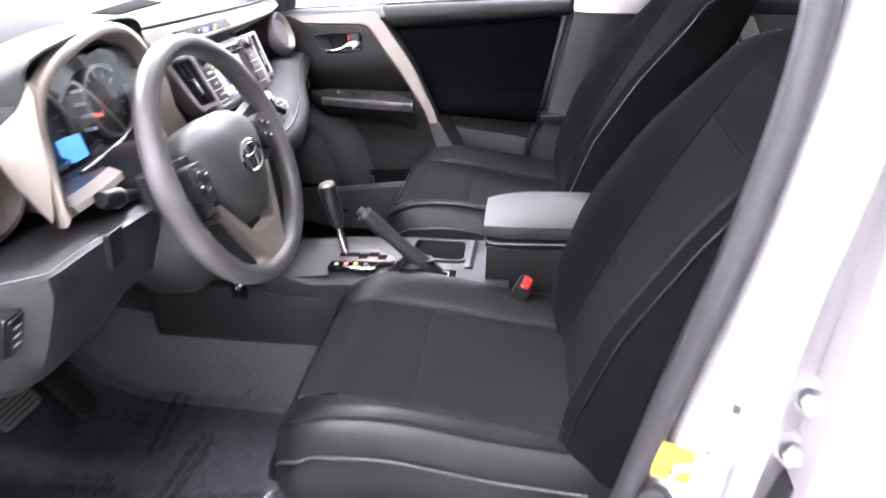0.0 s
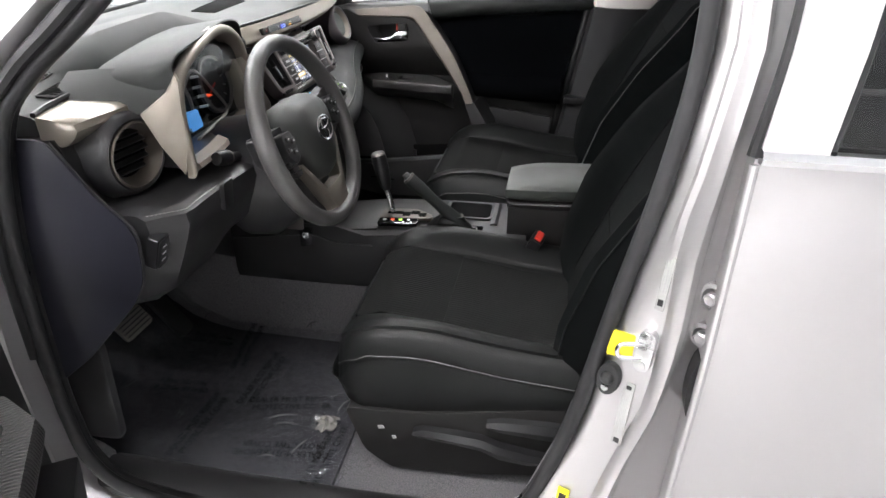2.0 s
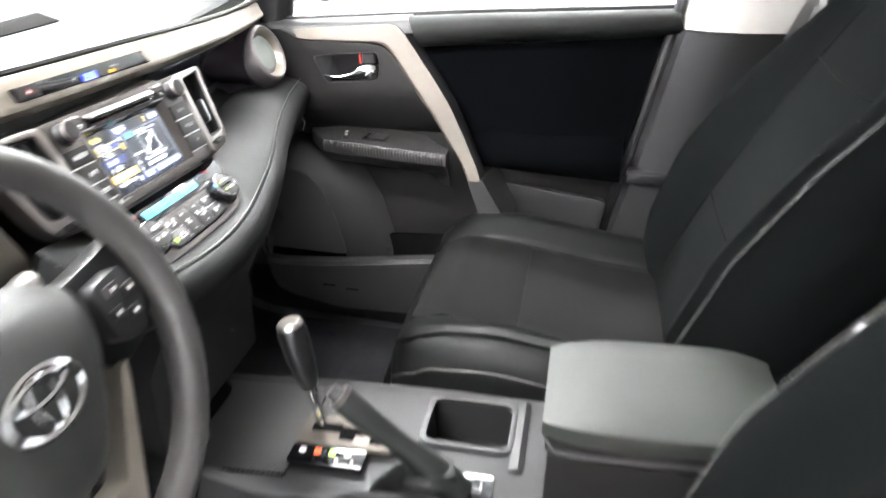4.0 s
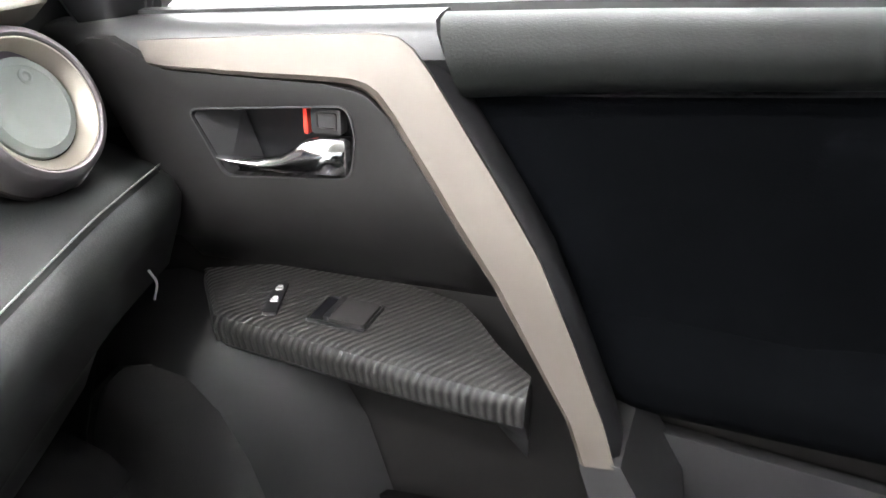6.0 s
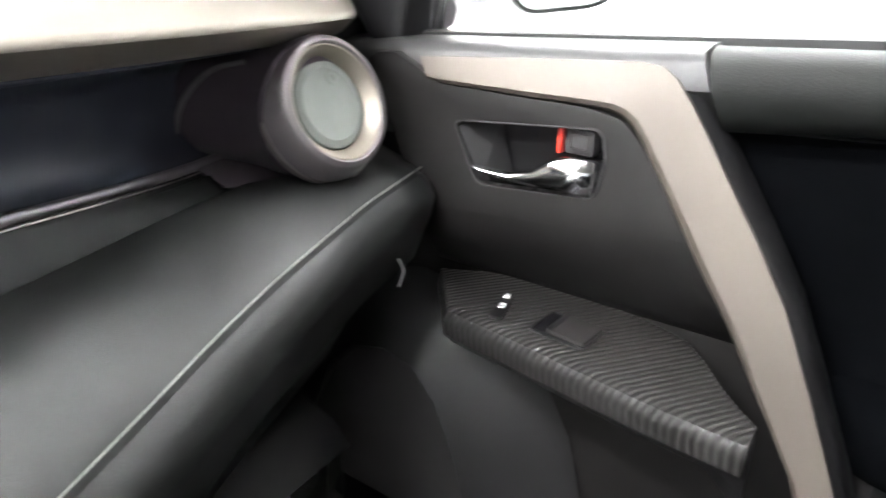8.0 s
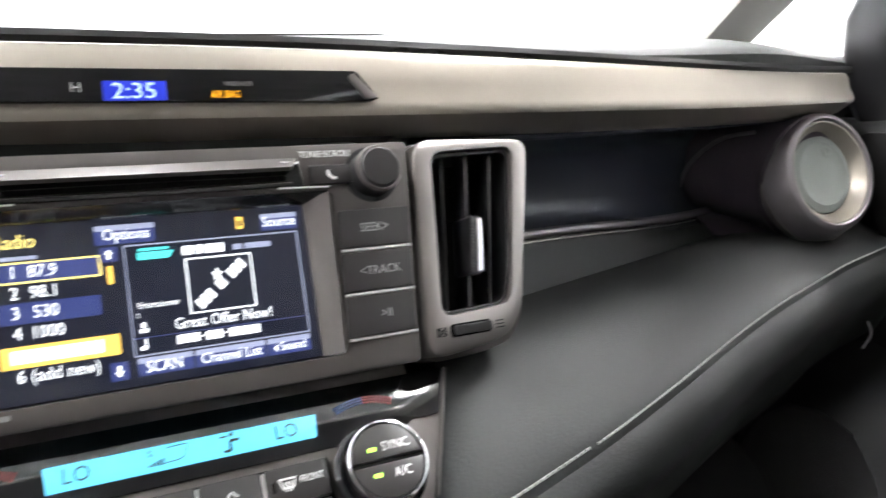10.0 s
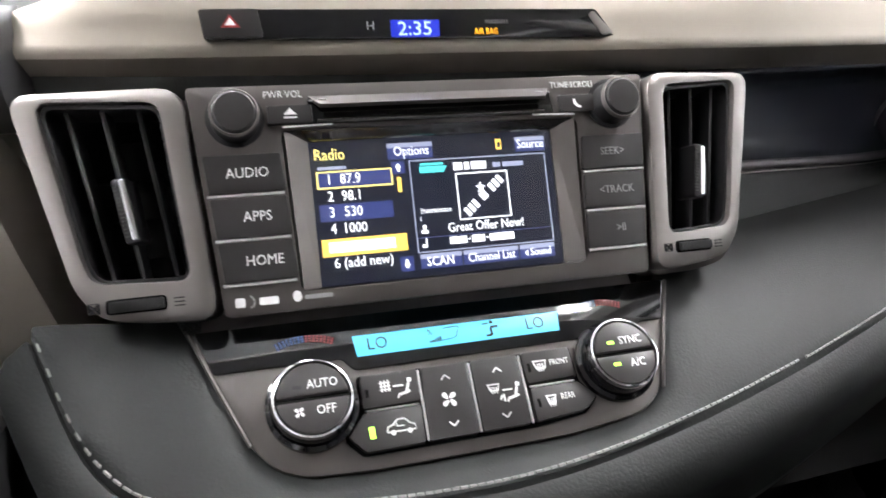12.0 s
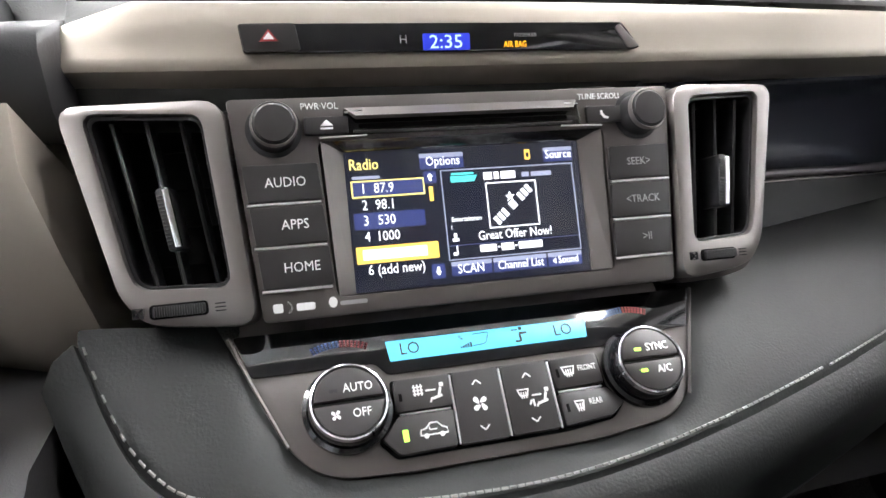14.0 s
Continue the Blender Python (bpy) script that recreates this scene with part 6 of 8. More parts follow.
def climate_panel():
    M = CLIMATE
    c = thing("climate_panel", "climate control panel with two dials and a blue display", "control panel", at(M, 0, -30, -10).translation)
    out = mm([(-134, 7.5), (133, 7.5), (123.5, -17), (107.5, -57), (93, -67), (50, -72.3), (-50, -73.5), (-86, -71.5), (-100, -65), (-109, -54), (-125, -17)])
    put("panel", prism(round_poly(out, 0.010), M, 0.02, 0.0025), GUNMETAL, c, "charcoal satin panel")
    put("gloss_band", prism(round_poly(mm([(-132, 7), (131, 7), (122, -17), (107, -17), (100, -22.5), (62, -22.5), (-56, -23), (-62, -16), (-124, -16)]), 0.002), M, 0.0, 0.0006, top=0.0012), GLOSS_BLACK, c, "gloss black display band")
    put("edge_gleam", tube([at(M, -134, 6.5, 1).translation, at(M, -125, -17, 1).translation, at(M, -109.5, -53, 1).translation], 0.0010, 16, 6), GUNMETAL, c)
    put("edge_gleam", tube([at(M, 133, 6.5, 1).translation, at(M, 123.5, -17, 1).translation, at(M, 108, -56, 1).translation], 0.0010, 16, 6), GUNMETAL, c)
    lcd = put("display", prism(mm([(-54.8, -5), (60, -5), (58.4, -16), (-53.6, -16.2)]), M, 0.0, 0.0004, top=0.002), GLOW_CYAN, c, "lit blue display")
    for u in (-42.5, 45):
        words("LO", 0.0096, at(M, u, -10.6, 2.1), BLACK_INK, lcd, "display_word", 0.9)
    words("%", 0.0045, at(M, -14, -8.2, 2.1), BLACK_INK, lcd, "display_icon")
    for k in range(5):
        put("display_icon", prism(rect(-15 + 1.4 * k, -14 + 1.4 * k, -14, -13 + 0.5 * k, 0.1), M, 0, 0, top=0.0022), BLACK_INK, lcd)
    put("display_icon", tube([at(M, u, v, 2.1).translation for u, v in ((-8, -13.4), (-1, -12.6), (1, -9), (1.5, -6.6), (-7, -6.8))], 0.0003, 12, 4), BLACK_INK, lcd)
    for u, v, a, b in ((20.5, -6.6, 1.8, 1.8), (17, -7.2, 3.5, 0.8), (21.5, -9.4, 4.5, 1.3), (19.6, -12, 1.3, 4.2), (18, -14, 3.4, 1.2)):
        put("display_icon", prism(rect(u - a / 2, u + a / 2, v - b / 2, v + b / 2, 0.3), M, 0, 0, top=0.0022), BLACK_INK, lcd)
    # dials
    for u, v, r, top, low in ((-79, -38.4, 19.4, "AUTO", "OFF"), (84.4, -38.0, 19.4, "SYNC", "A/C")):
        k = 0.001
        dl = put("dial", lathe([(r * 1.12 * k, -0.002), (r * 1.12 * k, 0.003), (r * 1.04 * k, 0.004), (r * 1.0 * k, 0.0125), (r * 0.96 * k, 0.0145), (r * 0.9 * k, 0.0150), (r * 0.9 * k, 0.0135), (0, 0.0135)], at(M, u, v), 56), GLOSS_BLACK, c, "round dial with a chrome rim and push caps")
        put("dial_rim", lathe([(r * 0.995 * k, 0.011), (r * 0.995 * k, 0.0135), (r * 0.975 * k, 0.0158), (r * 0.93 * k, 0.0162), (r * 0.91 * k, 0.0155), (r * 0.875 * k, 0.0135)], at(M, u, v), 56), CHROME, dl)
        put("dial_skirt", lathe([(r * 1.16 * k, 0.0), (r * 1.16 * k, 0.0035), (r * 1.05 * k, 0.0045)], at(M, u, v), 56), GLOSS_BLACK, dl)
        for s in (-1, 1):
            arc = [(0.87 * r * math.cos(a), 0.87 * r * math.sin(a)) for a in np.linspace(radians(3), radians(177), 20)]
            put("push_cap", prism([(p / 1000, s * q / 1000 + s * 0.0003) for p, q in (arc if s > 0 else arc[::-1])], at(M, u, v, 13.5), 0.001, 0.0006, top=0.0022), BUTTON, dl)
        words(top, 0.0062, at(M, u + 5, v + 6.4, 15.9), WHITE_INK, dl, "dial_word", 0.85)
        words(low, 0.0062, at(M, u + 5.5, v - 6.4, 15.9), WHITE_INK, dl, "dial_word", 0.85)
        if u > 0:
            for dv in (6, -6):
                put("indicator", prism(rect(-8.5, -4.5, dv - 0.9, dv + 0.9, 0.4), at(M, u, v, 15.3), 0, 0, top=0.0006), GLOW_GREEN, dl, "lit green indicator")
        else:
            put("indicator", prism(rect(-9, -5, 4.8, 6.6, 0.4), at(M, u, v, 15.3), 0, 0, top=0.0006), BLACK_INK, dl)
            for q in range(4):
                put("fan_mark", prism([(1.25 * math.cos(a) / 1000, (0.75 + 0.35 * math.cos(a)) * math.sin(a) / 1000) for a in np.linspace(0, 2 * math.pi, 8, endpoint=False)], at(M, u - 7, v - 6.3, 15.6) @ pose(0, 0, 0, 0, 0, 90 * q + 40) @ Matrix.Translation((0.0014, 0.0003, 0)), 0, 0, top=0.0004), WHITE_INK, dl)
        for q in range(16):
            a = radians(113 - 46 * q / 15)
            for ring_r in (1.70, 1.77, 1.84):
                put("scale_dot", prism(rect(-0.6, 0.6, -0.42, 0.42, 0.1), at(M, u + (ring_r * r + 1) * math.cos(a), v + (ring_r * r + 1) * math.sin(a), 1.3) @ pose(0, 0, 0, 0, 0, math.degrees(a) - 90), 0, 0, top=0.0003), BLUE_INK if q < 8 else RED_INK, dl)
    def key(pts, name="button"):
        return put(name, prism(round_poly(mm(pts), 0.0016), M, 0.003, 0.0009, top=0.0042), BUTTON, c)
    put("key_bed", prism(round_poly(mm([(-56, -26.5), (61, -26), (61, -45), (69, -55), (60, -63), (32, -66), (-58, -66.5), (-66, -57.5), (-57, -45)]), 0.002), M, 0.0, 0.0005, top=0.0008), VOID, c)
    key([(-54.4, -27.6), (-25.2, -27.4), (-26.2, -44.2), (-55.4, -44.4)])
    key([(-64, -57), (-54.6, -46.4), (-26.4, -46.2), (-27.6, -65), (-56.4, -65.4)])
    key([(-23.6, -27.4), (1.4, -27.4), (0.4, -64.6), (-25.4, -64.8)])
    key([(3.4, -27.4), (29.0, -27.4), (28.2, -64.2), (2.4, -64.4)])
    key([(31.0, -27.2), (58.8, -26.8), (59.2, -43.4), (31.4, -44)])
    key([(31.6, -46.4), (59.0, -46.4), (67, -55.6), (58.6, -61.8), (31.2, -64)])
    for u in (-25.2, 1.9, 29.8):
        put("chrome_line", tube([at(M, u + 0.6, -28, 2.4).translation, at(M, u - 0.4, -64, 2.4).translation], 0.0006, sides=6, smooth=False), BRIGHT, c)
    for u0, u1 in ((-53.5, -27), (32.5, 57.5)):
        put("chrome_line", tube([at(M, u0, -45.2, 2.4).translation, at(M, u1, -45.2, 2.4).translation], 0.0005, sides=6, smooth=False), BRIGHT, c)
    def mark(u0, u1, v0, v1, mat=WHITE_INK, spin=0, name="button_mark"):
        return put(name, prism(rect(-(u1 - u0) / 2, (u1 - u0) / 2, -(v1 - v0) / 2, (v1 - v0) / 2, 0.3), at(M, (u0 + u1) / 2, (v0 + v1) / 2, 4.2) @ pose(0, 0, 0, 0, 0, spin), 0, 0, top=0.0004), mat, c)
    mark(-54.0, -51.2, -59.4, -53.6, GLOW_GREEN, 0, "indicator")
    mark(-53, -51.4, -39, -35, VOID); mark(33.4, 34.8, -38, -33.4, VOID); mark(34, 35.4, -57, -52.6, VOID)
    for u, v in ((-11.6, -34.2), (16.2, -34.2)):
        for s in (-1, 1):
            mark(u + s * 1.2 - 1.7, u + s * 1.2 + 1.7, v - 0.35, v + 0.35, WHITE_INK, -s * 45)
            mark(u + s * 1.2 - 1.9, u + s * 1.2 + 1.5, v - 24.4, v - 23.7, WHITE_INK, s * 45)
    for q in range(4):
        put("button_mark", prism([(2.1 * math.cos(a) / 1000, (1.2 + 0.6 * math.cos(a)) * math.sin(a) / 1000) for a in np.linspace(0, 2 * math.pi, 10, endpoint=False)], at(M, -11.8, -45.8, 4.2) @ pose(0, 0, 0, 0, 0, 90 * q + 30) @ Matrix.Translation((0.0024, 0.0006, 0)), 0, 0, top=0.0004), WHITE_INK, c)
    # air direction signs: seat outlines of plain strokes with an arrow, windscreens and a car
    for u, v in ((-34.5, -36.5), (21.0, -46.8)):
        mark(u - 1.4, u + 4.0, v - 3.2, v - 1.9, WHITE_INK, 14); mark(u + 2.2, u + 3.5, v - 2.4, v + 2.4, WHITE_INK, -20); mark(u + 3.2, u + 5.4, v + 2.6, v + 4.8); mark(u - 3.4, u - 0.6, v - 4.2, v - 3.2, WHITE_INK, 60)
        mark(u - 4.4, u + 1.0, v + 1.0, v + 1.8)
    for k in (-1, 0, 1):
        mark(-43.2 + 1.8 * k, -42.4 + 1.8 * k, -37.4, -31.4); mark(-45.6, -40.0, -34.8 + 1.8 * k, -34.2 + 1.8 * k)
    mark(16.4, 17.4, -51.4, -47.4); mark(14.8, 15.8, -50.4, -47.6, WHITE_INK, -30)
    def screen_sign(u, v, w, h):
        put("button_mark", frame_ring(mm([(u - w, v + h), (u + w, v + h), (u + w * 0.65, v - h), (u - w * 0.65, v - h)]), mm([(u - w + 0.8, v + h - 0.7), (u + w - 0.8, v + h - 0.7), (u + w * 0.65 - 0.6, v - h + 0.7), (u - w * 0.65 + 0.6, v - h + 0.7)]), M, -0.0042, 0.0046, 0), WHITE_INK, c)
        for k in (-1, 0, 1):
            mark(u + 1.3 * k - 0.3, u + 1.3 * k + 0.3, v - h - 1.2, v + h - 1.6)
    screen_sign(40.4, -34.8, 4.0, 2.4); screen_sign(12.4, -43.4, 3.4, 2.0); screen_sign(41.6, -54.0, 2.9, 2.4)
    put("button_mark", tube([at(M, u, v, 4.5).translation for u, v in ((-45.4, -57.6), (-44.8, -55.0), (-42.0, -54.2), (-39.6, -51.8), (-36.0, -51.8), (-33.8, -54.2), (-31.4, -55.2), (-31.2, -57.6), (-45.4, -57.6))], 0.0005, 24, 4, smooth=False), WHITE_INK, c)
    for u in (-42.4, -34.2):
        put("button_mark", lathe([(0.0013, 0.0), (0.0013, 0.0005), (0.0, 0.0005)], at(M, u, -58.0, 4.2), 14), WHITE_INK, c)
    mark(-40.4, -36.4, -55.4, -54.8); mark(-40.6, -40.0, -55.2, -53.6)
    words("FRONT", 0.0046, at(M, 51.4, -34.4, 4.3), WHITE_INK, c, "button_word", 0.72)
    words("REAR", 0.0046, at(M, 51.0, -53.2, 4.3), WHITE_INK, c, "button_word", 0.72)
    return c


def clock_strip():
    M = BAR
    c = thing("clock_strip", "narrow black display strip with hazard button and lit clock", "display", at(M, 0, 2, -4).translation)
    put("window", prism(round_poly(mm([(-116, 24), (107, 23.5), (119, 8.5), (113, 7), (-114, 8.5)]), 0.002), M, 0.006, 0.0008, top=0.002), GLOSS_BLACK, c, "gloss black window")
    hz = put("hazard_button", prism(round_poly(mm([(-115.5, 23.6), (-86.5, 23.8), (-84.2, 9.2), (-113.6, 9.2)]), 0.002), M, 0.0, 0.0012, top=0.0045), BUTTON, c, "charcoal hazard button")
    put("hazard_sign", frame_ring(mm([(-105.4, 14.2), (-95.6, 14.2), (-100.5, 20.6)]), mm([(-103.6, 15.2), (-97.4, 15.2), (-100.5, 19.2)]), M, 0, 0.005, 0), RED_INK, hz)
    put("hazard_sign", prism(mm([(-103.4, 15.3), (-97.6, 15.3), (-100.5, 19.0)]), M, 0, 0, top=0.005), WHITE_INK, hz)
    put("clock_field", prism(rect(-16.5, 11, 8.6, 17.8, 0.6), M, 0, 0.0003, top=0.0026), GLOW_CLOCK, c, "lit blue clock")
    words("2:35", 0.0106, at(M, -3.0, 12.8, 2.8), GLOW_DIGIT, c, "clock_time", 1.1)
    words("H", 0.0066, at(M, -27.6, 14.6, 2.2), GREY_INK, c, "sign")
    words("PASSENGER", 0.0030, at(M, 45, 16.4, 2.2), GREY_INK, c, "sign", 0.9)
    words("AIR BAG", 0.0050, at(M, 38.5, 11.2, 2.2), GLOW_AMBER, c, "sign", 0.75)
    put("end_cap", prism(round_poly(mm([(105, 22.5), (118.5, 9), (111, 8), (102, 20)]), 0.002), M, 0, 0.0006, top=0.0028), SILVER, c)


# ---- centre console ----
def centre_console():
    c = thing("centre_console", "black centre console with carbon-look top and cup holder", "centre console", (0.25, 0, 0.35))
    rings = []
    for x in [*np.linspace(-0.20, 0.34, 14), 0.368, 0.373, 0.43, 0.492, 0.497, 0.55, 0.60]:
        well = 1.0 if 0.37 < x < 0.495 else 0.0
        top = between(x, (-0.20, 0.05, 0.20, 0.40, 0.60), (0.60, 0.612, 0.632, 0.640, 0.640))
        rim = between(x, (-0.20, 0.0, 0.10, 0.16, 0.30, 0.60), (0.635, 0.652, 0.655, 0.628, 0.640, 0.640))
        yl = between(x, (-0.20, 0.05, 0.15, 0.60), (-0.172, -0.170, -0.166, -0.160))
        rings.append([Vector((x, y, z)) for y, z in ((yl + 0.004, 0.475), (yl, 0.50), (yl + 0.004, rim - 0.02), (yl + 0.014, rim), (yl + 0.030, rim - 0.004), (yl + 0.045, top), (-0.031, top), (-0.027, top - 0.075 * well), (0.057, top - 0.075 * well), (0.061, top), (0.085, top - 0.002), (0.10, top - 0.02), (0.105, 0.50), (0.10, 0.475))])
    put("body", loft(rings), surface("console_plastic", (0.0200, 0.0200, 0.0210), 0.46, spec=0.36, grain=900, bump=0.25, depth=0.0006), c, "black moulded console body")
    put("side_crease", tube([(-0.20, -0.1745, 0.60), (0.02, -0.172, 0.628), (0.10, -0.170, 0.612), (0.2, -0.168, 0.61)], 0.002, 24, 6), GREY_PLASTIC, c)
    put("carbon_top", loft([[Vector((x, y, z)) for y, z in ((-0.120, t - 0.004), (-0.118, t + 0.004), (0.06, t + 0.004), (0.062, t - 0.004))] for x, t in ((0.02, 0.612), (0.12, 0.622), (0.20, 0.632))]), CARBON, c, "carbon-look foil top")
    put("front_tray", prism(rounded(-0.10, 0.02, -0.085, 0.055, 0.03), axes((0.02, 0, 0.614), (1, 0, 0.05), (0, 1, 0)), 0.02, 0.002, top=0.003), GLOSS_BLACK, c, "shiny tray ahead of the selector")
    put("tray_ring", tube([(0.015 + 0.045 * math.cos(a), -0.08 + 0.035 * math.sin(a), 0.625) for a in np.linspace(0, 2 * math.pi, 25)], 0.003, 30, 6), CHROME, c)
    # cup holder
    put("cup_rim", frame_ring(rounded(0.365, 0.500, -0.035, 0.068, 0.018), rounded(0.373, 0.492, -0.027, 0.060, 0.014), axes((0, 0, 0.641), (1, 0, 0), (0, 1, 0)), 0.004, 0.004, 0.0015), PLASTIC_SMOOTH, c)
    put("cup_edge", loft([[Vector((0.498 + a, y, 0.643 + b)) for a, b in ((0, 0), (0.012, 0.004), (0.020, 0.0), (0.012, -0.02), (0, -0.02))] for y in (-0.06, 0.0, 0.07)]), PLASTIC, c)
    put("power_socket", prism(rounded(-0.028, 0.028, -0.02, 0.02, 0.006), axes((0.455, -0.095, 0.642), (1, 0, 0), (0, 1, 0)), 0.004, 0.001, top=0.002), GLOSS_BLACK, c, "black socket lid")
    put("socket_mark", frame_ring(rounded(0.440, 0.468, -0.105, -0.085, 0.004), rounded(0.443, 0.465, -0.102, -0.088, 0.003), axes((0, 0, 0.6445), (1, 0, 0), (0, 1, 0)), 0, 0.0006, 0), GREY_INK, c)
    # gear selector gate
    G = axes((0.255, -0.055, 0.642), (1, 0, 0.05), (0, 1, 0))
    g = thing("gear_selector", "chrome gear lever in a stepped silver gate", "gear lever", (0.22, -0.03, 0.64))
    put("gate_plate", prism(round_poly([(-0.06, 0.045), (0.035, 0.045), (0.085, 0.010), (0.085, -0.012), (-0.06, -0.012)], 0.008), G, 0.004, 0.0015, top=0.005), DARK_SATIN, g, "dull silver gate plate")
    for i, (u0, u1, v0, v1) in enumerate(((-0.045, 0.0, 0.012, 0.028), (0.0, 0.022, 0.0, 0.024), (0.022, 0.046, 0.012, 0.030), (0.046, 0.066, -0.002, 0.018))):
        put("gate_slot", prism(rounded(u0, u1, v0, v1, 0.003), G, 0, 0.0005, top=0.0058 + 0.0002 * i), VOID, g)
    lp = put("lamp_panel", prism(rounded(-0.058, 0.050, -0.048, -0.016, 0.004), G, 0.004, 0.001, top=0.006), GLOSS_BLACK, g, "gloss black gear display")
    for k, (mat) in enumerate((WHITE_INK, GLOW_RED, GLOW_GREEN, WHITE_INK)):
        put("gear_sign", prism(rounded(-0.046 + 0.022 * k, -0.037 + 0.022 * k, -0.030, -0.022, 0.002), G, 0, 0, top=0.0066), mat, lp)
        if k > 1:
            put("gear_sign", prism(rounded(-0.034 + 0.022 * k, -0.030 + 0.022 * k, -0.042, -0.036, 0.001), G, 0, 0, top=0.0066), WHITE_INK, lp)
    a, b = Vector((0.222, -0.028, 0.645)), Vector((0.186, -0.012, 0.795))
    put("shaft", tube([a, a.lerp(b, 0.5)], lambda t: 0.0075 + 0.002 * (1 - t), 8, 14), CHROME, g, "chrome shaft")
    put("knob", tube([a.lerp(b, 0.42), a.lerp(b, 0.55), a.lerp(b, 0.8), b, b + (b - a) * 0.06], lambda t: 0.011 + 0.0095 * math.sin(min(1, t * 1.08) * math.pi * 0.72) - (0.010 if t > 0.99 else 0), 20, 18), PLASTIC_SMOOTH, g, "black knob")
    put("knob_cap", lathe([(0.0185, -0.003), (0.0185, 0.006), (0.015, 0.010), (0.0, 0.011)], axes(b + (b - a) * 0.03, (1, 0, 0.2), (0, 1, 0)), 24), SILVER, g, "silver knob cap")
    # hand brake
    h = thing("hand_brake", "black leather hand brake lever with a gathered boot", "hand brake", (0.40, -0.115, 0.64))
    p, q = Vector((0.445, -0.112, 0.648)), Vector((0.292, -0.118, 0.790))
    put("lever", tube([p, p.lerp(q, 0.35), p.lerp(q, 0.7), q], lambda t: 0.018 - 0.003 * t + 0.002 * math.sin(t * 9), 24, 14), LEATHER, h, "leather grip")
    put("button", tube([q, q + (q - p) * 0.06], lambda t: 0.0115 - 0.003 * t, 6, 14), GREY_PLASTIC, h)
    put("collar", tube([q - (q - p) * 0.03, q + (q - p) * 0.005], 0.0165, sides=16, smooth=False), GUNMETAL, h)
    rings = []
    for t in np.linspace(0, 1, 11):
        cc = Vector((0.385, -0.115, 0.638)).lerp(Vector((0.405, -0.113, 0.690)), t)
        k = (1 - t) * 0.5 + 0.5
        rings.append([cc + Vector((0.062 * k * math.cos(a) + 0.004 * math.sin(5 * a + 4 * t), 0.034 * k * math.sin(a) * (1 + 0.12 * math.sin(20 * t)), 0.004 * math.sin(3 * a) * (1 - t))) for a in np.linspace(0, 2 * math.pi, 28, endpoint=False)])
    put("boot", loft(rings), SEAT_LEATHER, h, "gathered leather boot")
    # armrest box
    r = thing("console_armrest", "padded grey-green armrest lid on the console box", "armrest", (0.68, 0, 0.5))
    put("box", loft([[Vector((x, y, z)) for y, z in ((-0.092, 0.48), (-0.094, 0.68), (-0.088, 0.716), (0.088, 0.716), (0.094, 0.68), (0.092, 0.48))] for x in (0.555, 0.565, 0.85)]), DOOR_LINING, r, "black console box")
    def lid(x0, x1, w, z0, z1):
        rings = []
        for i in range(15):
            t = i / 14
            e = 1 - abs(2 * t - 1) ** 4
            x = x0 + (x1 - x0) * t
            ww, hh = w * (0.80 + 0.20 * e), (z1 - z0)
            z = z0 + 0.012 * t
            rings.append([Vector((x, y, zz)) for y, zz in ((-ww, z + 0.3 * hh), (-ww * 0.985, z + 0.75 * hh * (0.8 + 0.2 * e)), (-ww * 0.86, z + hh * (0.55 + 0.38 * e)), (-ww * 0.4, z + hh * (0.62 + 0.38 * e)), (ww * 0.4, z + hh * (0.62 + 0.38 * e)), (ww * 0.86, z + hh * (0.55 + 0.38 * e)), (ww * 0.985, z + 0.75 * hh * (0.8 + 0.2 * e)), (ww, z + 0.3 * hh), (ww * 0.95, z), (-ww * 0.95, z))])
        return loft(rings)
    put("lid", lid(0.545, 0.84, 0.094, 0.736, 0.776), surface("armrest_leather", (0.021, 0.024, 0.0215), 0.55, grain=600, bump=0.3, depth=0.0007), r, "padded grey-green lid")
    put("lid_base", lid(0.551, 0.79, 0.090, 0.708, 0.736), DOOR_LINING, r)
    put("lid_rim", tube([(0.80, -0.091, 0.737), (0.60, -0.092, 0.729), (0.556, -0.080, 0.727), (0.549, -0.03, 0.726), (0.549, 0.03, 0.726), (0.556, 0.080, 0.727), (0.60, 0.092, 0.729)], 0.0025, 40, 6), GREY_PLASTIC, r, "thin rim below the lid")
    # cable tag hanging on the console's side
    t = thing("wiring_tag", "small clear tag with a screw on the console side", "tag", (0.02, -0.18, 0.62))
    put("plate", prism([(0.005, 0.595), (0.04, 0.598), (0.042, 0.655), (0.006, 0.652)], xz(-0.178), 0.003, 0.0005), clear("clear_tag", (0.8, 0.8, 0.8)), t)
    put("screw", lathe([(0.010, 0.0), (0.010, 0.005), (0.006, 0.007), (0.002, 0.004)], axes((0.024, -0.178, 0.632), (1, 0, 0), (0, 0, 1)), 20), STEEL, t, "steel screw")
    put("diagnostic_plate", prism(round_poly([(-0.11, 0.66), (0.03, 0.66), (0.045, 0.79), (0.0, 0.80), (-0.10, 0.72)], 0.004), xz(-0.205), 0.004, 0.001), GUNMETAL, t, "bare metal bracket under the dash")


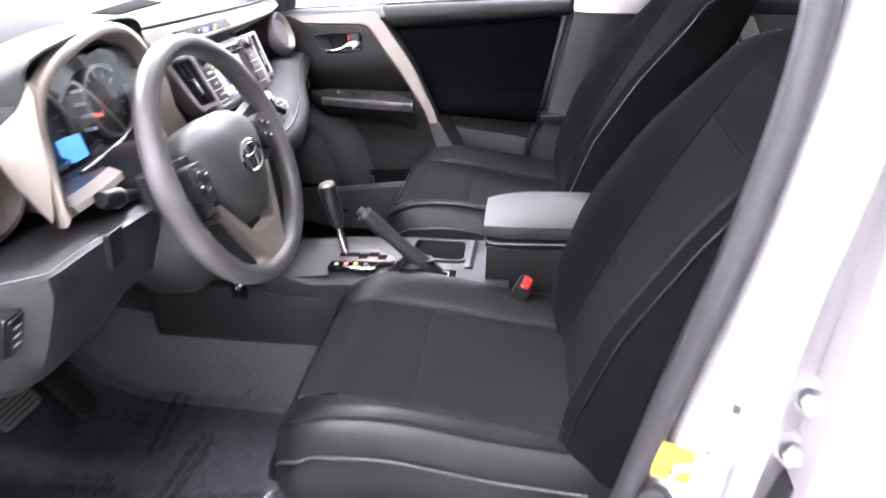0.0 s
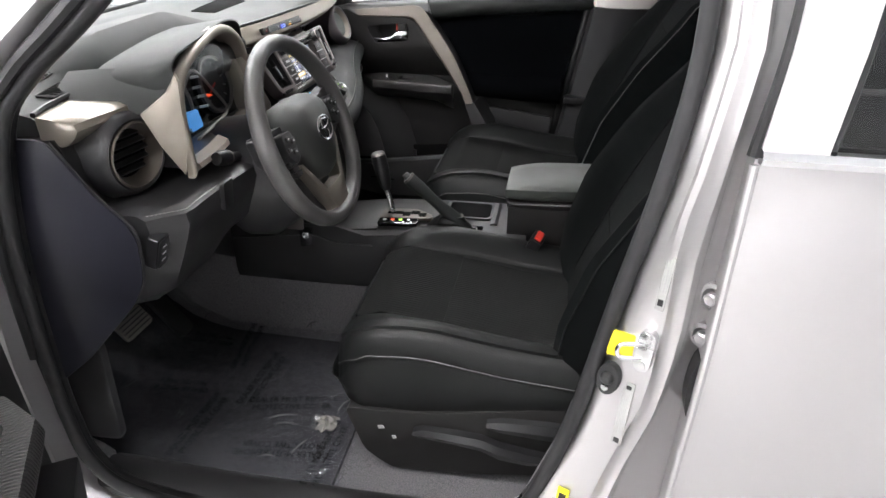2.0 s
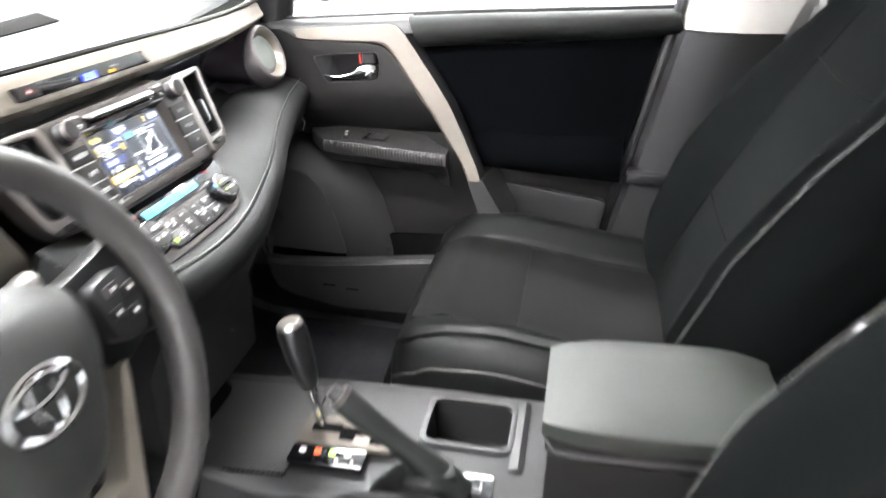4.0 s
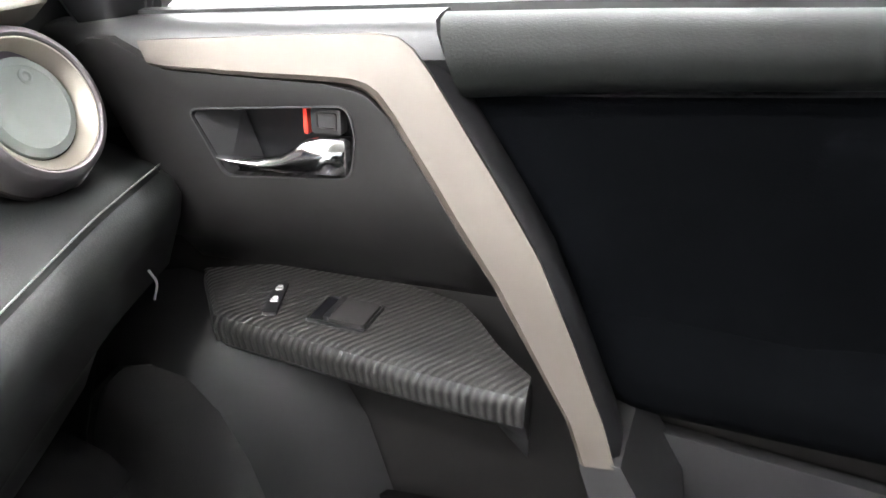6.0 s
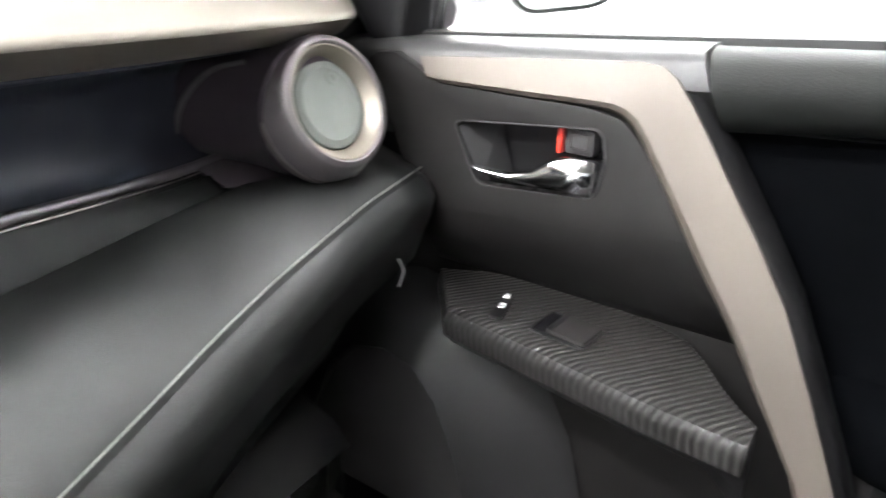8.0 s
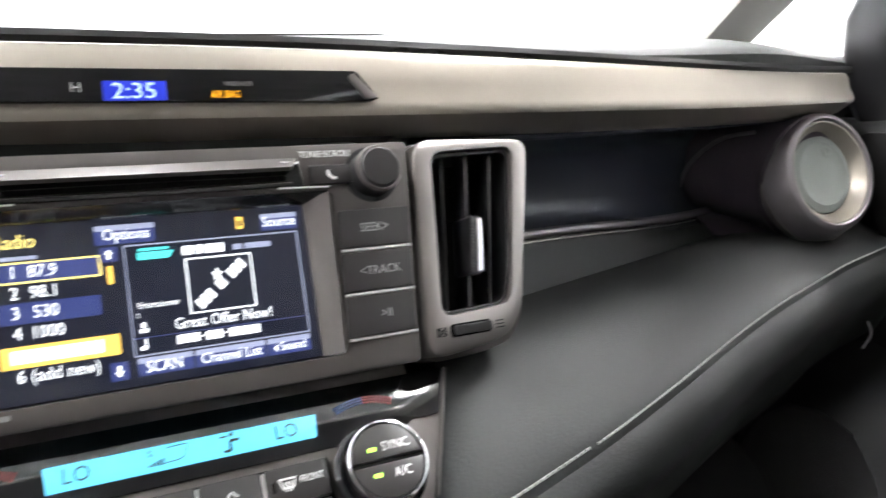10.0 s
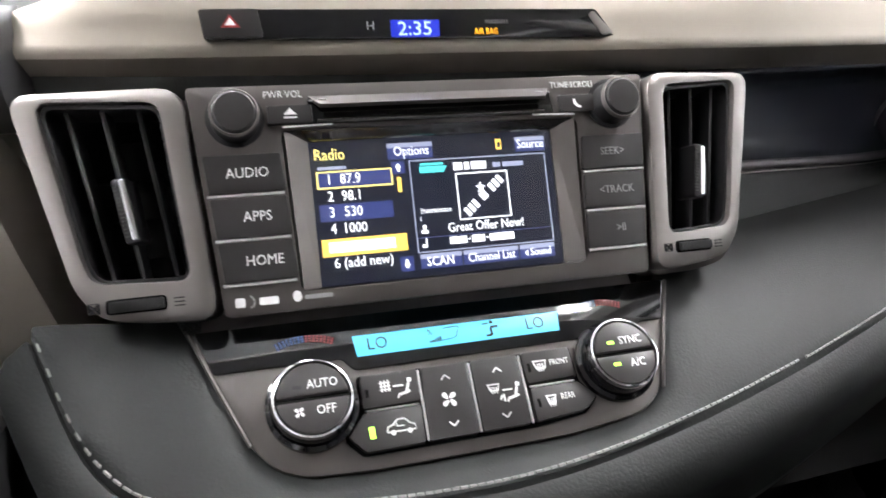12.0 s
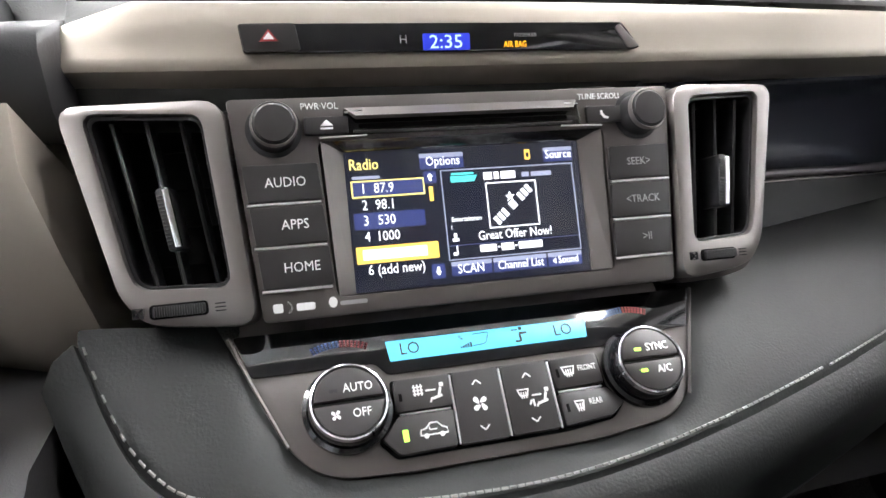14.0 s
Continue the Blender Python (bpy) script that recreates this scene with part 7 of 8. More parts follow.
# ---- seats ----
def seat(side, xs, zs, label):
    """A front seat; side -1 for the driver's, and shifts of place and height."""
    yc = side * 0.385
    out = side  # towards the door
    s = thing("front_seat", label, "car seat", (0.50 + xs, yc, 0.345), "front seats")
    dz = zs
    def top_at(x, w):
        """Height of the cushion at x and at w across (-1..1)."""
        base = between(x, (0.225, 0.26, 0.32, 0.45, 0.60, 0.75), (0.575, 0.632, 0.655, 0.640, 0.615, 0.600))
        bol = 0.030 * ease(abs(w), 0.52, 0.80) * ease(x, 0.24, 0.45) + 0.010 * ease(abs(w), 0.5, 0.8)
        drop = -0.055 * ease(abs(w), 0.86, 1.0) - 0.02 * max(0, abs(w) - 0.92) / 0.08
        return base + bol + drop + dz
    W = 0.258
    rings = []
    for x in (0.232, 0.236, 0.248, 0.268, 0.30, 0.34, 0.40, 0.46, 0.52, 0.58, 0.64, 0.70, 0.76, 0.80):
        k = ease(x, 0.225, 0.30)
        ww = W * (0.86 + 0.14 * k)
        tops = [Vector((x + xs + 0.012 * (w * w) * (1 - k), yc + w * ww, top_at(x, w))) for w in np.linspace(-1, 1, 25)]
        zb = between(x, (0.232, 0.26, 0.40, 0.80), (0.56, 0.49, 0.485, 0.53)) + dz
        bot = [Vector((x + xs, yc + w * ww * 0.985, zb + 0.012 * (1 - abs(w)))) for w in np.linspace(1, -1, 9)]
        mid_r = Vector((x + xs, yc + ww * 1.02, (tops[-1].z + zb) / 2))
        mid_l = Vector((x + xs, yc - ww * 1.02, (tops[0].z + zb) / 2))
        rings.append(tops + [mid_r] + bot + [mid_l])
    put("cushion", loft(rings), SEAT_LEATHER, s, "dark leatherette cushion with bolsters", 60)
    # ribbed cloth middle, set on the cushion
    def patch(x0, x1, w0, w1, nx, nw, lift, mat, name, lab):
        pts = []
        for x in np.linspace(x0, x1, nx):
            row = []
            for w in np.linspace(w0, w1, nw):
                ed = min(1, 8 * min((x - x0) / (x1 - x0), (x1 - x) / (x1 - x0)), 6 * min((w - w0) / (w1 - w0), (w1 - w) / (w1 - w0)))
                row.append(Vector((x + xs, yc + w * W * (0.86 + 0.14 * ease(x, 0.225, 0.30)), top_at(x, w) + 0.001 + lift * ed)))
            pts.append(row)
        low = [[p - Vector((0, 0, 0.012)) for p in r] for r in pts]
        rr = [r + l[::-1] for r, l in zip(pts, low)]
        return put(name, loft(rr), mat, s, lab, 60)
    patch(0.262, 0.4545, -0.56, 0.56, 14, 15, 0.004, RIB_CLOTH, "front_insert", "ribbed dark cloth insert")
    patch(0.4555, 0.74, -0.55, 0.55, 14, 15, 0.004, RIB_CLOTH, "rear_insert", "ribbed dark cloth insert")
    patch(0.250, 0.74, 0.58, 0.86, 18, 8, 0.003, SEAT_LEATHER, "bolster", "smooth leatherette bolster")
    patch(0.250, 0.74, -0.86, -0.58, 18, 8, 0.003, SEAT_LEATHER, "bolster", "smooth leatherette bolster")
    for q in (-1, 1):
        line = [Vector((x + xs, yc + q * (W + 0.0005) * (0.86 + 0.14 * ease(x, 0.225, 0.30)) * 0.985, top_at(x, 0.965) + 0.004)) for x in np.linspace(0.25, 0.74, 22)]
        put("piping", tube(line, 0.0026, 50, 6), SEAT_LEATHER, s)
        stitches([p + Vector((0, q * 0.003, 0.0035)) for p in line], s, 100, 0.0038, 0.0006)
    # backrest
    tilt = radians(24)
    up = Vector((math.sin(tilt), 0, math.cos(tilt)))
    fwd = Vector((-math.cos(tilt), 0, math.sin(tilt)))
    foot = Vector((0.765 + xs, yc, 0.575 + dz))
    rings = []
    hs = np.linspace(0, 0.70, 22)
    def half(h):
        return between(h, (0.0, 0.08, 0.2, 0.34, 0.46, 0.56, 0.64, 0.68, 0.70), (0.235, 0.255, 0.266, 0.264, 0.258, 0.245, 0.225, 0.19, 0.13))
    def front(h, w):
        bol = between(h, (0, 0.1, 0.25, 0.42, 0.55, 0.7), (0.030, 0.062, 0.078, 0.060, 0.030, 0.008))
        base = 0.055 + 0.012 * math.sin(h * 5) - 0.055 * ease(h, 0.60, 0.70)
        return base + bol * ease(abs(w), 0.45, 0.82) - (0.05 + bol * 0.5) * ease(abs(w), 0.86, 1.0)
    for h in hs:
        c = foot + up * h
        ww = half(h)
        tops = [c + Vector((0, w * ww, 0)) + fwd * front(h, w) for w in np.linspace(-1, 1, 25)]
        bk = -0.070 + 0.050 * ease(h, 0.30, 0.68)
        bot = [c + Vector((0, w * ww * 0.97, 0)) + fwd * (bk - 0.012 * (1 - w * w)) for w in np.linspace(1, -1, 9)]
        rings.append(tops + [c + Vector((0, ww * 1.03, 0)) + fwd * -0.02] + bot + [c + Vector((0, -ww * 1.03, 0)) + fwd * -0.02])
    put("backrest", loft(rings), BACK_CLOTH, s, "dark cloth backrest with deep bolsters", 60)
    rows = []
    for h in np.linspace(0.05, 0.60, 16):
        c = foot + up * h
        rows.append([c + Vector((0, w * half(h), 0)) + fwd * (front(h, w) + 0.001 + 0.004 * min(1, 6 * (0.5 - abs(w)), 10 * (h - 0.05), 10 * (0.6 - h))) for w in np.linspace(-0.5, 0.5, 13)]
                    + [c + Vector((0, w * half(h), 0)) + fwd * (front(h, w) - 0.012) for w in np.linspace(0.5, -0.5, 13)])
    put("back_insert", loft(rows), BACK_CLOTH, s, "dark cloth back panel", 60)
    for h in (0.215, 0.50):
        seam = [foot + up * (h + 0.02 * w * w) + Vector((0, w * half(h), 0)) + fwd * (front(h, w) + 0.0048) for w in np.linspace(-0.49, 0.49, 15)]
        put("back_seam", tube(seam, 0.0016, 30, 6), VOID, s)
    for q in (-1, 1):
        put("insert_seam", tube([foot + up * h + Vector((0, q * 0.51 * half(h), 0)) + fwd * (front(h, 0.51) + 0.001) for h in np.linspace(0.05, 0.60, 16)], 0.0022, 40, 6), VOID, s)
    for q in (-1, 1):
        line = []
        for h in np.linspace(0.03, 0.66, 26):
            line.append(foot + up * h + Vector((0, q * half(h) * 0.90, 0)) + fwd * (front(h, 0.90) + 0.003))
        put("back_piping", tube(line, 0.0016, 60, 6), SEAT_LEATHER, s)
        if q != out:
            stitches([p + Vector((0, q * 0.006, 0)) for p in line], s, 120, 0.004, 0.0004, lift=tuple(fwd * 0.001))
    put("lumbar_back", loft([[foot + up * h + Vector((0, w, 0)) + fwd * d for w, d in ((-0.20, -0.05), (0.20, -0.05), (0.17, -0.082), (-0.17, -0.082))] for h in (0.02, 0.2, 0.36)]), PLASTIC, s)
    # plastic side shield with its lever, and rails
    y0 = yc + out * 0.258
    sh = round_poly([(0.262, 0.486), (0.42, 0.490), (0.60, 0.520), (0.80, 0.56), (0.84, 0.50), (0.80, 0.36), (0.55, 0.328), (0.36, 0.318), (0.30, 0.365)], 0.02)
    put("side_shield", prism([(u + xs, v + dz) for u, v in sh], xz(y0), 0.030, 0.008, top=0.004) if out < 0 else prism([(u + xs, v + dz) for u, v in sh], xz(y0 + 0.026), 0.030, 0.008, top=0.004), DOOR_LINING, s, "dark grey plastic seat shield")
    yl = y0 - 0.006 if out < 0 else y0 + 0.032
    if out < 0:
        lever = put("height_lever", loft([[Vector((x + xs, yl + dy, z + b * k + dz)) for dy, b in ((0, 1), (-0.014, 0.8), (-0.020, 0), (-0.014, -0.8), (0, -1))] for x, z, k in ((0.415, 0.448, 0.006), (0.435, 0.449, 0.014), (0.50, 0.444, 0.017), (0.56, 0.436, 0.02), (0.60, 0.418, 0.022), (0.66, 0.408, 0.02), (0.70, 0.408, 0.014))]), PLASTIC_SMOOTH, s, "long black height lever")
        put("recliner_lever", loft([[Vector((x + xs, yl + dy, z + b * k + dz)) for dy, b in ((0, 1), (-0.012, 0.8), (-0.018, 0), (-0.012, -0.8), (0, -1))] for x, z, k in ((0.57, 0.492, 0.008), (0.60, 0.490, 0.018), (0.70, 0.486, 0.024), (0.80, 0.485, 0.018))]), PLASTIC_SMOOTH, s, "black recliner lever")
        for u, v, a in ((0.335, 0.445, 0.012), (0.365, 0.42, 0.008)):
            put("scuff", prism([(u, v), (u + a, v + 0.002), (u + a * 1.3, v - 0.006), (u + 0.003, v - 0.009)], xz(y0 - 0.0045), 0, 0, top=0.0012), GREY_INK, s, "pale scuff mark")
    for q in (-0.17, 0.17):
        put("rail", box(0.30 + xs, 0.88 + xs, yc + q - 0.02, yc + q + 0.02, 0.300, 0.40, 0.004), STEEL, s, "steel seat rail")
    put("seat_pan", box(0.30 + xs, 0.82 + xs, yc - 0.20, yc + 0.20, 0.39, 0.50 + dz, 0.02), PLASTIC, s)
    return s


def buckle(x, y, z):
    b = thing("belt_buckle", "black seat belt buckle with a red release button", "seat belt buckle", (x, y, z - 0.12))
    put("stalk", tube([(x + 0.01, y + 0.02, z - 0.22), (x + 0.005, y + 0.01, z - 0.1), (x, y, z - 0.02)], 0.012, 10, 8), PLASTIC, b)
    m = axes((x, y, z), (0.2, 0.98, 0), (-0.9, 0.2, 0.45))
    put("case", prism(rounded(-0.028, 0.028, -0.016, 0.016, 0.004), m, 0.07, 0.003, top=0.0), PLASTIC_SMOOTH, b)
    put("release", prism(rounded(-0.020, 0.020, -0.009, 0.009, 0.003), m, 0.004, 0.002, top=0.006), RED, b, "red release button")


def rear_seat():
    r = thing("rear_seat", "black cloth rear bench seat", "rear seat", (1.6, 0, 0.38))
    rings = [[Vector((x, y, z)) for x, z in ((1.36, 0.42), (1.34, 0.56), (1.37, 0.64), (1.5, 0.66), (1.8, 0.62), (1.82, 0.42))] for y in np.linspace(-0.68, 0.68, 9)]
    put("cushion", loft(rings), CLOTH, r)
    rings = [[Vector((x, y, z)) for x, z in ((1.76, 0.60), (1.74, 0.70), (1.84, 1.10), (1.90, 1.16), (1.98, 1.14), (1.92, 0.60))] for y in np.linspace(-0.68, 0.68, 9)]
    put("backrest", loft(rings), CLOTH, r)


# ---- right-hand doors ----
def sill_z(x):
    return between(x, (-0.30, -0.12, 0.28, 0.69, 0.9), (1.083, 1.095, 1.119, 1.136, 1.143))


def inner(y):
    """Plane of the right door's inside: u to the rear, v up, facing the car's middle."""
    return axes((0, y, 0), (1, 0, 0), (0, 0, 1))


def front_right_door():
    d = thing("front_right_door", "closed front door with black lining and champagne strip", "car door", (0.25, 0.74, 0.40))
    M = inner
    # skin outside and the rail below the window
    put("skin", loft([[Vector((x, y, z)) for y, z in ((0.80, 0.40), (0.88, 0.44), (0.90, 0.78), (0.885, 1.02), (0.86, sill_z(x) - 0.016), (0.80, sill_z(x) - 0.016))] for x in (-0.30, 0.0, 0.4, 0.88)]), PAINT, d, "silver painted door skin")
    put("sill_rail", loft([[Vector((x + a, y, sill_z(x) + dz)) for a, y, dz in ((0.010, 0.688, -0.030), (0.003, 0.690, -0.012), (0.0, 0.697, -0.004), (0.0, 0.712, 0.0), (0.0, 0.735, 0.001), (0.0, 0.742, -0.004), (0.0, 0.80, -0.004), (0.0, 0.80, -0.05), (0.012, 0.72, -0.06))] for x in (-0.22, -0.06, 0.05, 0.160, 0.1705)]), GREY_PLASTIC, d, "grey grained window rail")
    put("window_seal", loft([[Vector((x, y, sill_z(x) + dz)) for y, dz in ((0.738, -0.01), (0.738, 0.004), (0.746, 0.006), (0.752, -0.004), (0.79, -0.014))] for x in (-0.19, 0.28, 0.72)]), RUBBER, d, "black window seal")
    rings = []
    for x in (0.173, 0.180, 0.30, 0.42, 0.55, 0.672, 0.688):
        h = between(x, (0.17, 0.30, 0.69), (0.060, 0.054, 0.043))
        rings.append([Vector((x + 0.34 * a * h, y, sill_z(x) - a * h)) for a, y in ((0.06, 0.745), (0.0, 0.715), (0.06, 0.696), (0.22, 0.685), (0.48, 0.680), (0.76, 0.684), (0.94, 0.693), (1.0, 0.703), (1.0, 0.745))])
    put("rear_pad", loft(rings), RAIL_PAD, d, "padded grey upper rail", 60)
    put("pad_seam", tube([(0.196, 0.713, 1.0545), (0.40, 0.711, 1.068), (0.672, 0.715, 1.088)], 0.0022, 24, 6), PLASTIC_SMOOTH, d, "dark seam below the rail")
    # main panel and sunk cloth
    put("panel", prism(round_poly([(-0.215, 1.05), (0.69, 1.12), (0.645, 0.84), (0.606, 0.60), (0.575, 0.46), (0.54, 0.42), (-0.05, 0.42), (-0.17, 0.48), (-0.215, 0.64)], 0.02), M(0.742), 0.05, 0.004), DOOR_LINING, d, "black moulded panel")
    put("cloth_field", loft([[Vector(p) for p in q] for q in (
        ((0.168, 0.716, 1.062), (0.40, 0.716, 1.075), (0.672, 0.718, 1.094), (0.672, 0.738, 1.094), (0.168, 0.738, 1.062)), ((0.196, 0.714, 1.01), (0.42, 0.711, 1.02), (0.655, 0.714, 1.03), (0.655, 0.738, 1.03), (0.196, 0.738, 1.01)),
        ((0.236, 0.710, 0.95), (0.44, 0.706, 0.955), (0.637, 0.712, 0.955), (0.637, 0.738, 0.955), (0.236, 0.738, 0.95)), ((0.270, 0.704, 0.892), (0.46, 0.699, 0.892), (0.622, 0.708, 0.888), (0.622, 0.738, 0.888), (0.270, 0.738, 0.892)), ((0.318, 0.700, 0.868), (0.46, 0.694, 0.866), (0.615, 0.706, 0.860), (0.615, 0.738, 0.860), (0.318, 0.738, 0.868)))]), DOOR_CLOTH, d, "black cloth field", 60)
    rings = []
    for x in np.linspace(0.275, 0.612, 16):
        zt, zb = 0.893 - (x - 0.292) * 0.02, 0.812 - (x - 0.30) * 0.06
        e = ease(x, 0.285, 0.36) * (1 - 0.6 * ease(x, 0.55, 0.612))
        rings.append([Vector((x, 0.708 - a * (0.3 + 0.7 * e), z)) for a, z in ((-0.03, zt), (0.006, zt - 0.002), (0.022, zt - 0.016), (0.040, zt * 0.6 + zb * 0.4), (0.044, zt * 0.3 + zb * 0.7), (0.034, zb + 0.010), (0.012, zb), (-0.03, zb))])
    put("elbow_pad", loft(rings), DOOR_CLOTH, d, "black padded elbow rest", 60)
    put("lower_field", prism(round_poly([(0.330, 0.775), (0.590, 0.742), (0.568, 0.60), (0.40, 0.60)], 0.012), M(0.722), 0.01, 0.004, top=0.006), PLASTIC, d, "black lower panel")
    # front lining round the door handle
    hole = [(-0.033, 1.032), (0.106, 1.0445), (0.1115, 1.020), (0.1055, 0.988), (-0.005, 0.979)]
    put("handle_surround", frame_ring(spokes(round_poly([(-0.135, 1.083), (-0.084, 1.0865), (-0.066, 1.0650), (-0.045, 1.0630), (0.088, 1.0608), (0.120, 1.0560), (0.140, 1.0380), (0.168, 1.0010), (0.192, 0.9690), (-0.070, 0.944)][::-1], 0.006, 5), (0.03, 1.01)), spokes(round_poly(hole, 0.010, 5)[::-1], (0.03, 1.01)), M(0.679), 0.045, 0.0, 0.002), DOOR_LINING, d, "black lining round the handle")
    put("handle_bezel", frame_ring(round_poly([(u + (0.0015 if u > 0.05 else -0.0015), v + (0.0015 if v > 1.0 else -0.0015)) for u, v in hole], 0.010, 5), round_poly(hole, 0.010, 5), M(0.679), 0.01, 0.0012, 0.0004), GREY_PLASTIC, d)
    put("handle_bowl", prism(round_poly(hole, 0.010, 5), M(0.716), 0.005, 0.0), PLASTIC_SMOOTH, d, "dark handle bowl")
    put("bowl_floor", loft([[Vector(p) for p in ((-0.031, 0.681, 1.030), (-0.002, 0.712, 1.031), (0.014, 0.712, 0.983), (-0.004, 0.681, 0.981))], [Vector(p) for p in ((-0.036, 0.70, 1.030), (-0.006, 0.717, 1.031), (0.010, 0.717, 0.983), (-0.010, 0.70, 0.981))]]), PLASTIC, d)
    put("door_handle", loft([[Vector((x, y0 + dy * k, z + b * h)) for dy, b in ((0, 1), (-0.8, 0.8), (-1.2, 0.0), (-0.8, -0.9), (0.2, -1))] for x, y0, z, h, k in (
        (-0.018, 0.685, 0.9935, 0.0015, 0.004), (0.0, 0.684, 0.9925, 0.0030, 0.006), (0.028, 0.682, 0.9925, 0.0045, 0.008), (0.050, 0.680, 0.9955, 0.0075, 0.009), (0.062, 0.679, 1.001, 0.0110, 0.009), (0.072, 0.678, 1.004, 0.0135, 0.009), (0.084, 0.678, 1.005, 0.0150, 0.009), (0.102, 0.681, 1.004, 0.0155, 0.006), (0.105, 0.685, 1.003, 0.013, 0.004))]), CHROME, d, "chrome inner door handle", 60)
    put("handle_base", prism(round_poly([(-0.016, 0.990), (0.070, 0.988), (0.104, 0.990), (0.102, 0.982), (-0.004, 0.9795)], 0.002), M(0.690), 0.015, 0.001), GLOSS_BLACK, d, "dark underside of the handle")
    lk = put("lock_knob", prism(rounded(0.072, 0.098, 1.0195, 1.0405, 0.003), M(0.689), 0.02, 0.002, top=0.004), GREY_PLASTIC, d, "grey lock knob")
    put("lock_face", frame_ring(rounded(0.0765, 0.0945, 1.0235, 1.0375, 0.002), rounded(0.0785, 0.0925, 1.0255, 1.0355, 0.0015), M(0.689), 0.0, 0.0055, 0.0004), BUTTON, lk)
    put("lock_mark", prism(rounded(0.0655, 0.0690, 1.0185, 1.0405, 0.001), M(0.689), 0.01, 0.0004, top=0.003), RED, lk, "red lock mark")
    put("bowl_block", prism(rounded(0.064, 0.107, 1.016, 1.043, 0.003), M(0.697), 0.01, 0.001), GLOSS_BLACK, d)
    # champagne strip: along the top, then down to the armrest
    line = (((-0.075, 0.683, 1.0845), (-0.060, 0.678, 1.0640)), ((-0.050, 0.683, 1.0870), (-0.045, 0.677, 1.0620)), ((0.041, 0.685, 1.0940), (0.044, 0.677, 1.0602)), ((0.098, 0.686, 1.0982), (0.090, 0.677, 1.0598)), ((0.128, 0.687, 1.1002), (0.108, 0.677, 1.0588)),
            ((0.146, 0.686, 1.0985), (0.119, 0.676, 1.0560)), ((0.158, 0.684, 1.0910), (0.128, 0.675, 1.0505)), ((0.173, 0.681, 1.0740), (0.140, 0.672, 1.0375)), ((0.205, 0.671, 1.0320), (0.168, 0.665, 1.0000)), ((0.236, 0.662, 0.9910), (0.199, 0.655, 0.9590)),
            ((0.265, 0.652, 0.9500), (0.229, 0.646, 0.9225)), ((0.293, 0.640, 0.8970), (0.259, 0.637, 0.8790)), ((0.324, 0.626, 0.8340), (0.292, 0.626, 0.8340)), ((0.336, 0.618, 0.8030), (0.306, 0.618, 0.8030)))
    rings = []
    for a, b in line:
        a, b = Vector(a), Vector(b)
        back = 0.738 - a.y
        rings.append([a.lerp(b, 0.45) + Vector((0, back, 0)), a + Vector((-0.003, 0.012, -0.002)), a.lerp(b, 0.04), a.lerp(b, 0.45) + Vector((0, -0.002, 0)), a.lerp(b, 0.80) + Vector((0, -0.003, 0)), a.lerp(b, 0.90) + Vector((0, -0.001, 0)), b + Vector((0, 0.008, 0)), a.lerp(b, 0.75) + Vector((0, back, 0))])
    # Same trim as the dash bar, with the door's weaker light put into its colour.
    put("champagne_strip", loft(rings), DARK_SATIN, d, "satin champagne trim strip", 24)
    put("strip_foot", loft([[Vector(p) for p in q] for q in (((0.302, 0.72, 0.806), (0.306, 0.619, 0.806), (0.338, 0.618, 0.806), (0.350, 0.72, 0.812)), ((0.332, 0.73, 0.73), (0.336, 0.615, 0.722), (0.384, 0.612, 0.732), (0.396, 0.73, 0.735)), ((0.350, 0.74, 0.65), (0.354, 0.67, 0.652), (0.404, 0.665, 0.672), (0.408, 0.74, 0.675)))]), GREY_PLASTIC, d, "dark foot of the strip")
    put("strip_backing", loft([[Vector(p) + Vector(o) for o in ((-0.003, 0.005, -0.003), (0.0025, 0.012, 0.001), (0.004, 0.040, 0.001), (-0.006, 0.040, -0.004))] for p, q in line[5:]]), PLASTIC_SMOOTH, d, "dark edge behind the strip", 60)
    # armrest with switch plate
    ax = (-0.062, -0.040, -0.010, 0.02, 0.065, 0.123, 0.173, 0.189, 0.218, 0.232, 0.262, 0.296)
    ab = (0.709, 0.719, 0.733, 0.741, 0.741, 0.738, 0.726, 0.719, 0.686, 0.664, 0.630, 0.612)
    af = (0.705, 0.677, 0.638, 0.633, 0.628, 0.619, 0.612, 0.610, 0.607, 0.606, 0.604, 0.604)
    rings, under = [], []
    for x in (-0.062, -0.055, -0.040, -0.025, -0.010, 0.0, 0.02, 0.065, 0.123, 0.16, 0.189, 0.21, 0.232, 0.25, 0.266):
        b, f, z = between(x, ax, ab), between(x, ax, af), 0.8685 - 0.020 * max(0, x)
        rings.append([Vector((x, y, q)) for y, q in ((b + 0.012, z - 0.026), (b + 0.004, z), (b * 0.6 + f * 0.4, z), (f + 0.010, z - 0.0005), (f + 0.004, z - 0.0030), (f + 0.001, z - 0.0080), (f, z - 0.014), (f + 0.002, z - 0.028), (f + 0.006, z - 0.032), (b + 0.012, z - 0.032))])
        under.append([Vector((x, y, q)) for y, q in ((b + 0.014, z - 0.0325), (f + 0.009, z - 0.0325), (f + 0.016, z - 0.042), (min(f + 0.06, b + 0.01), z - 0.066), (b + 0.014, z - 0.085))])
    put("armrest_top", loft(rings), CARBON, d, "carbon-look armrest top", 30)
    put("armrest_front", loft(under), PLASTIC, d, "black armrest underside")
    def on_arm(o, way, w, h, r, low, top):
        q = Vector((way[0], way[1], -0.02 * way[0]))
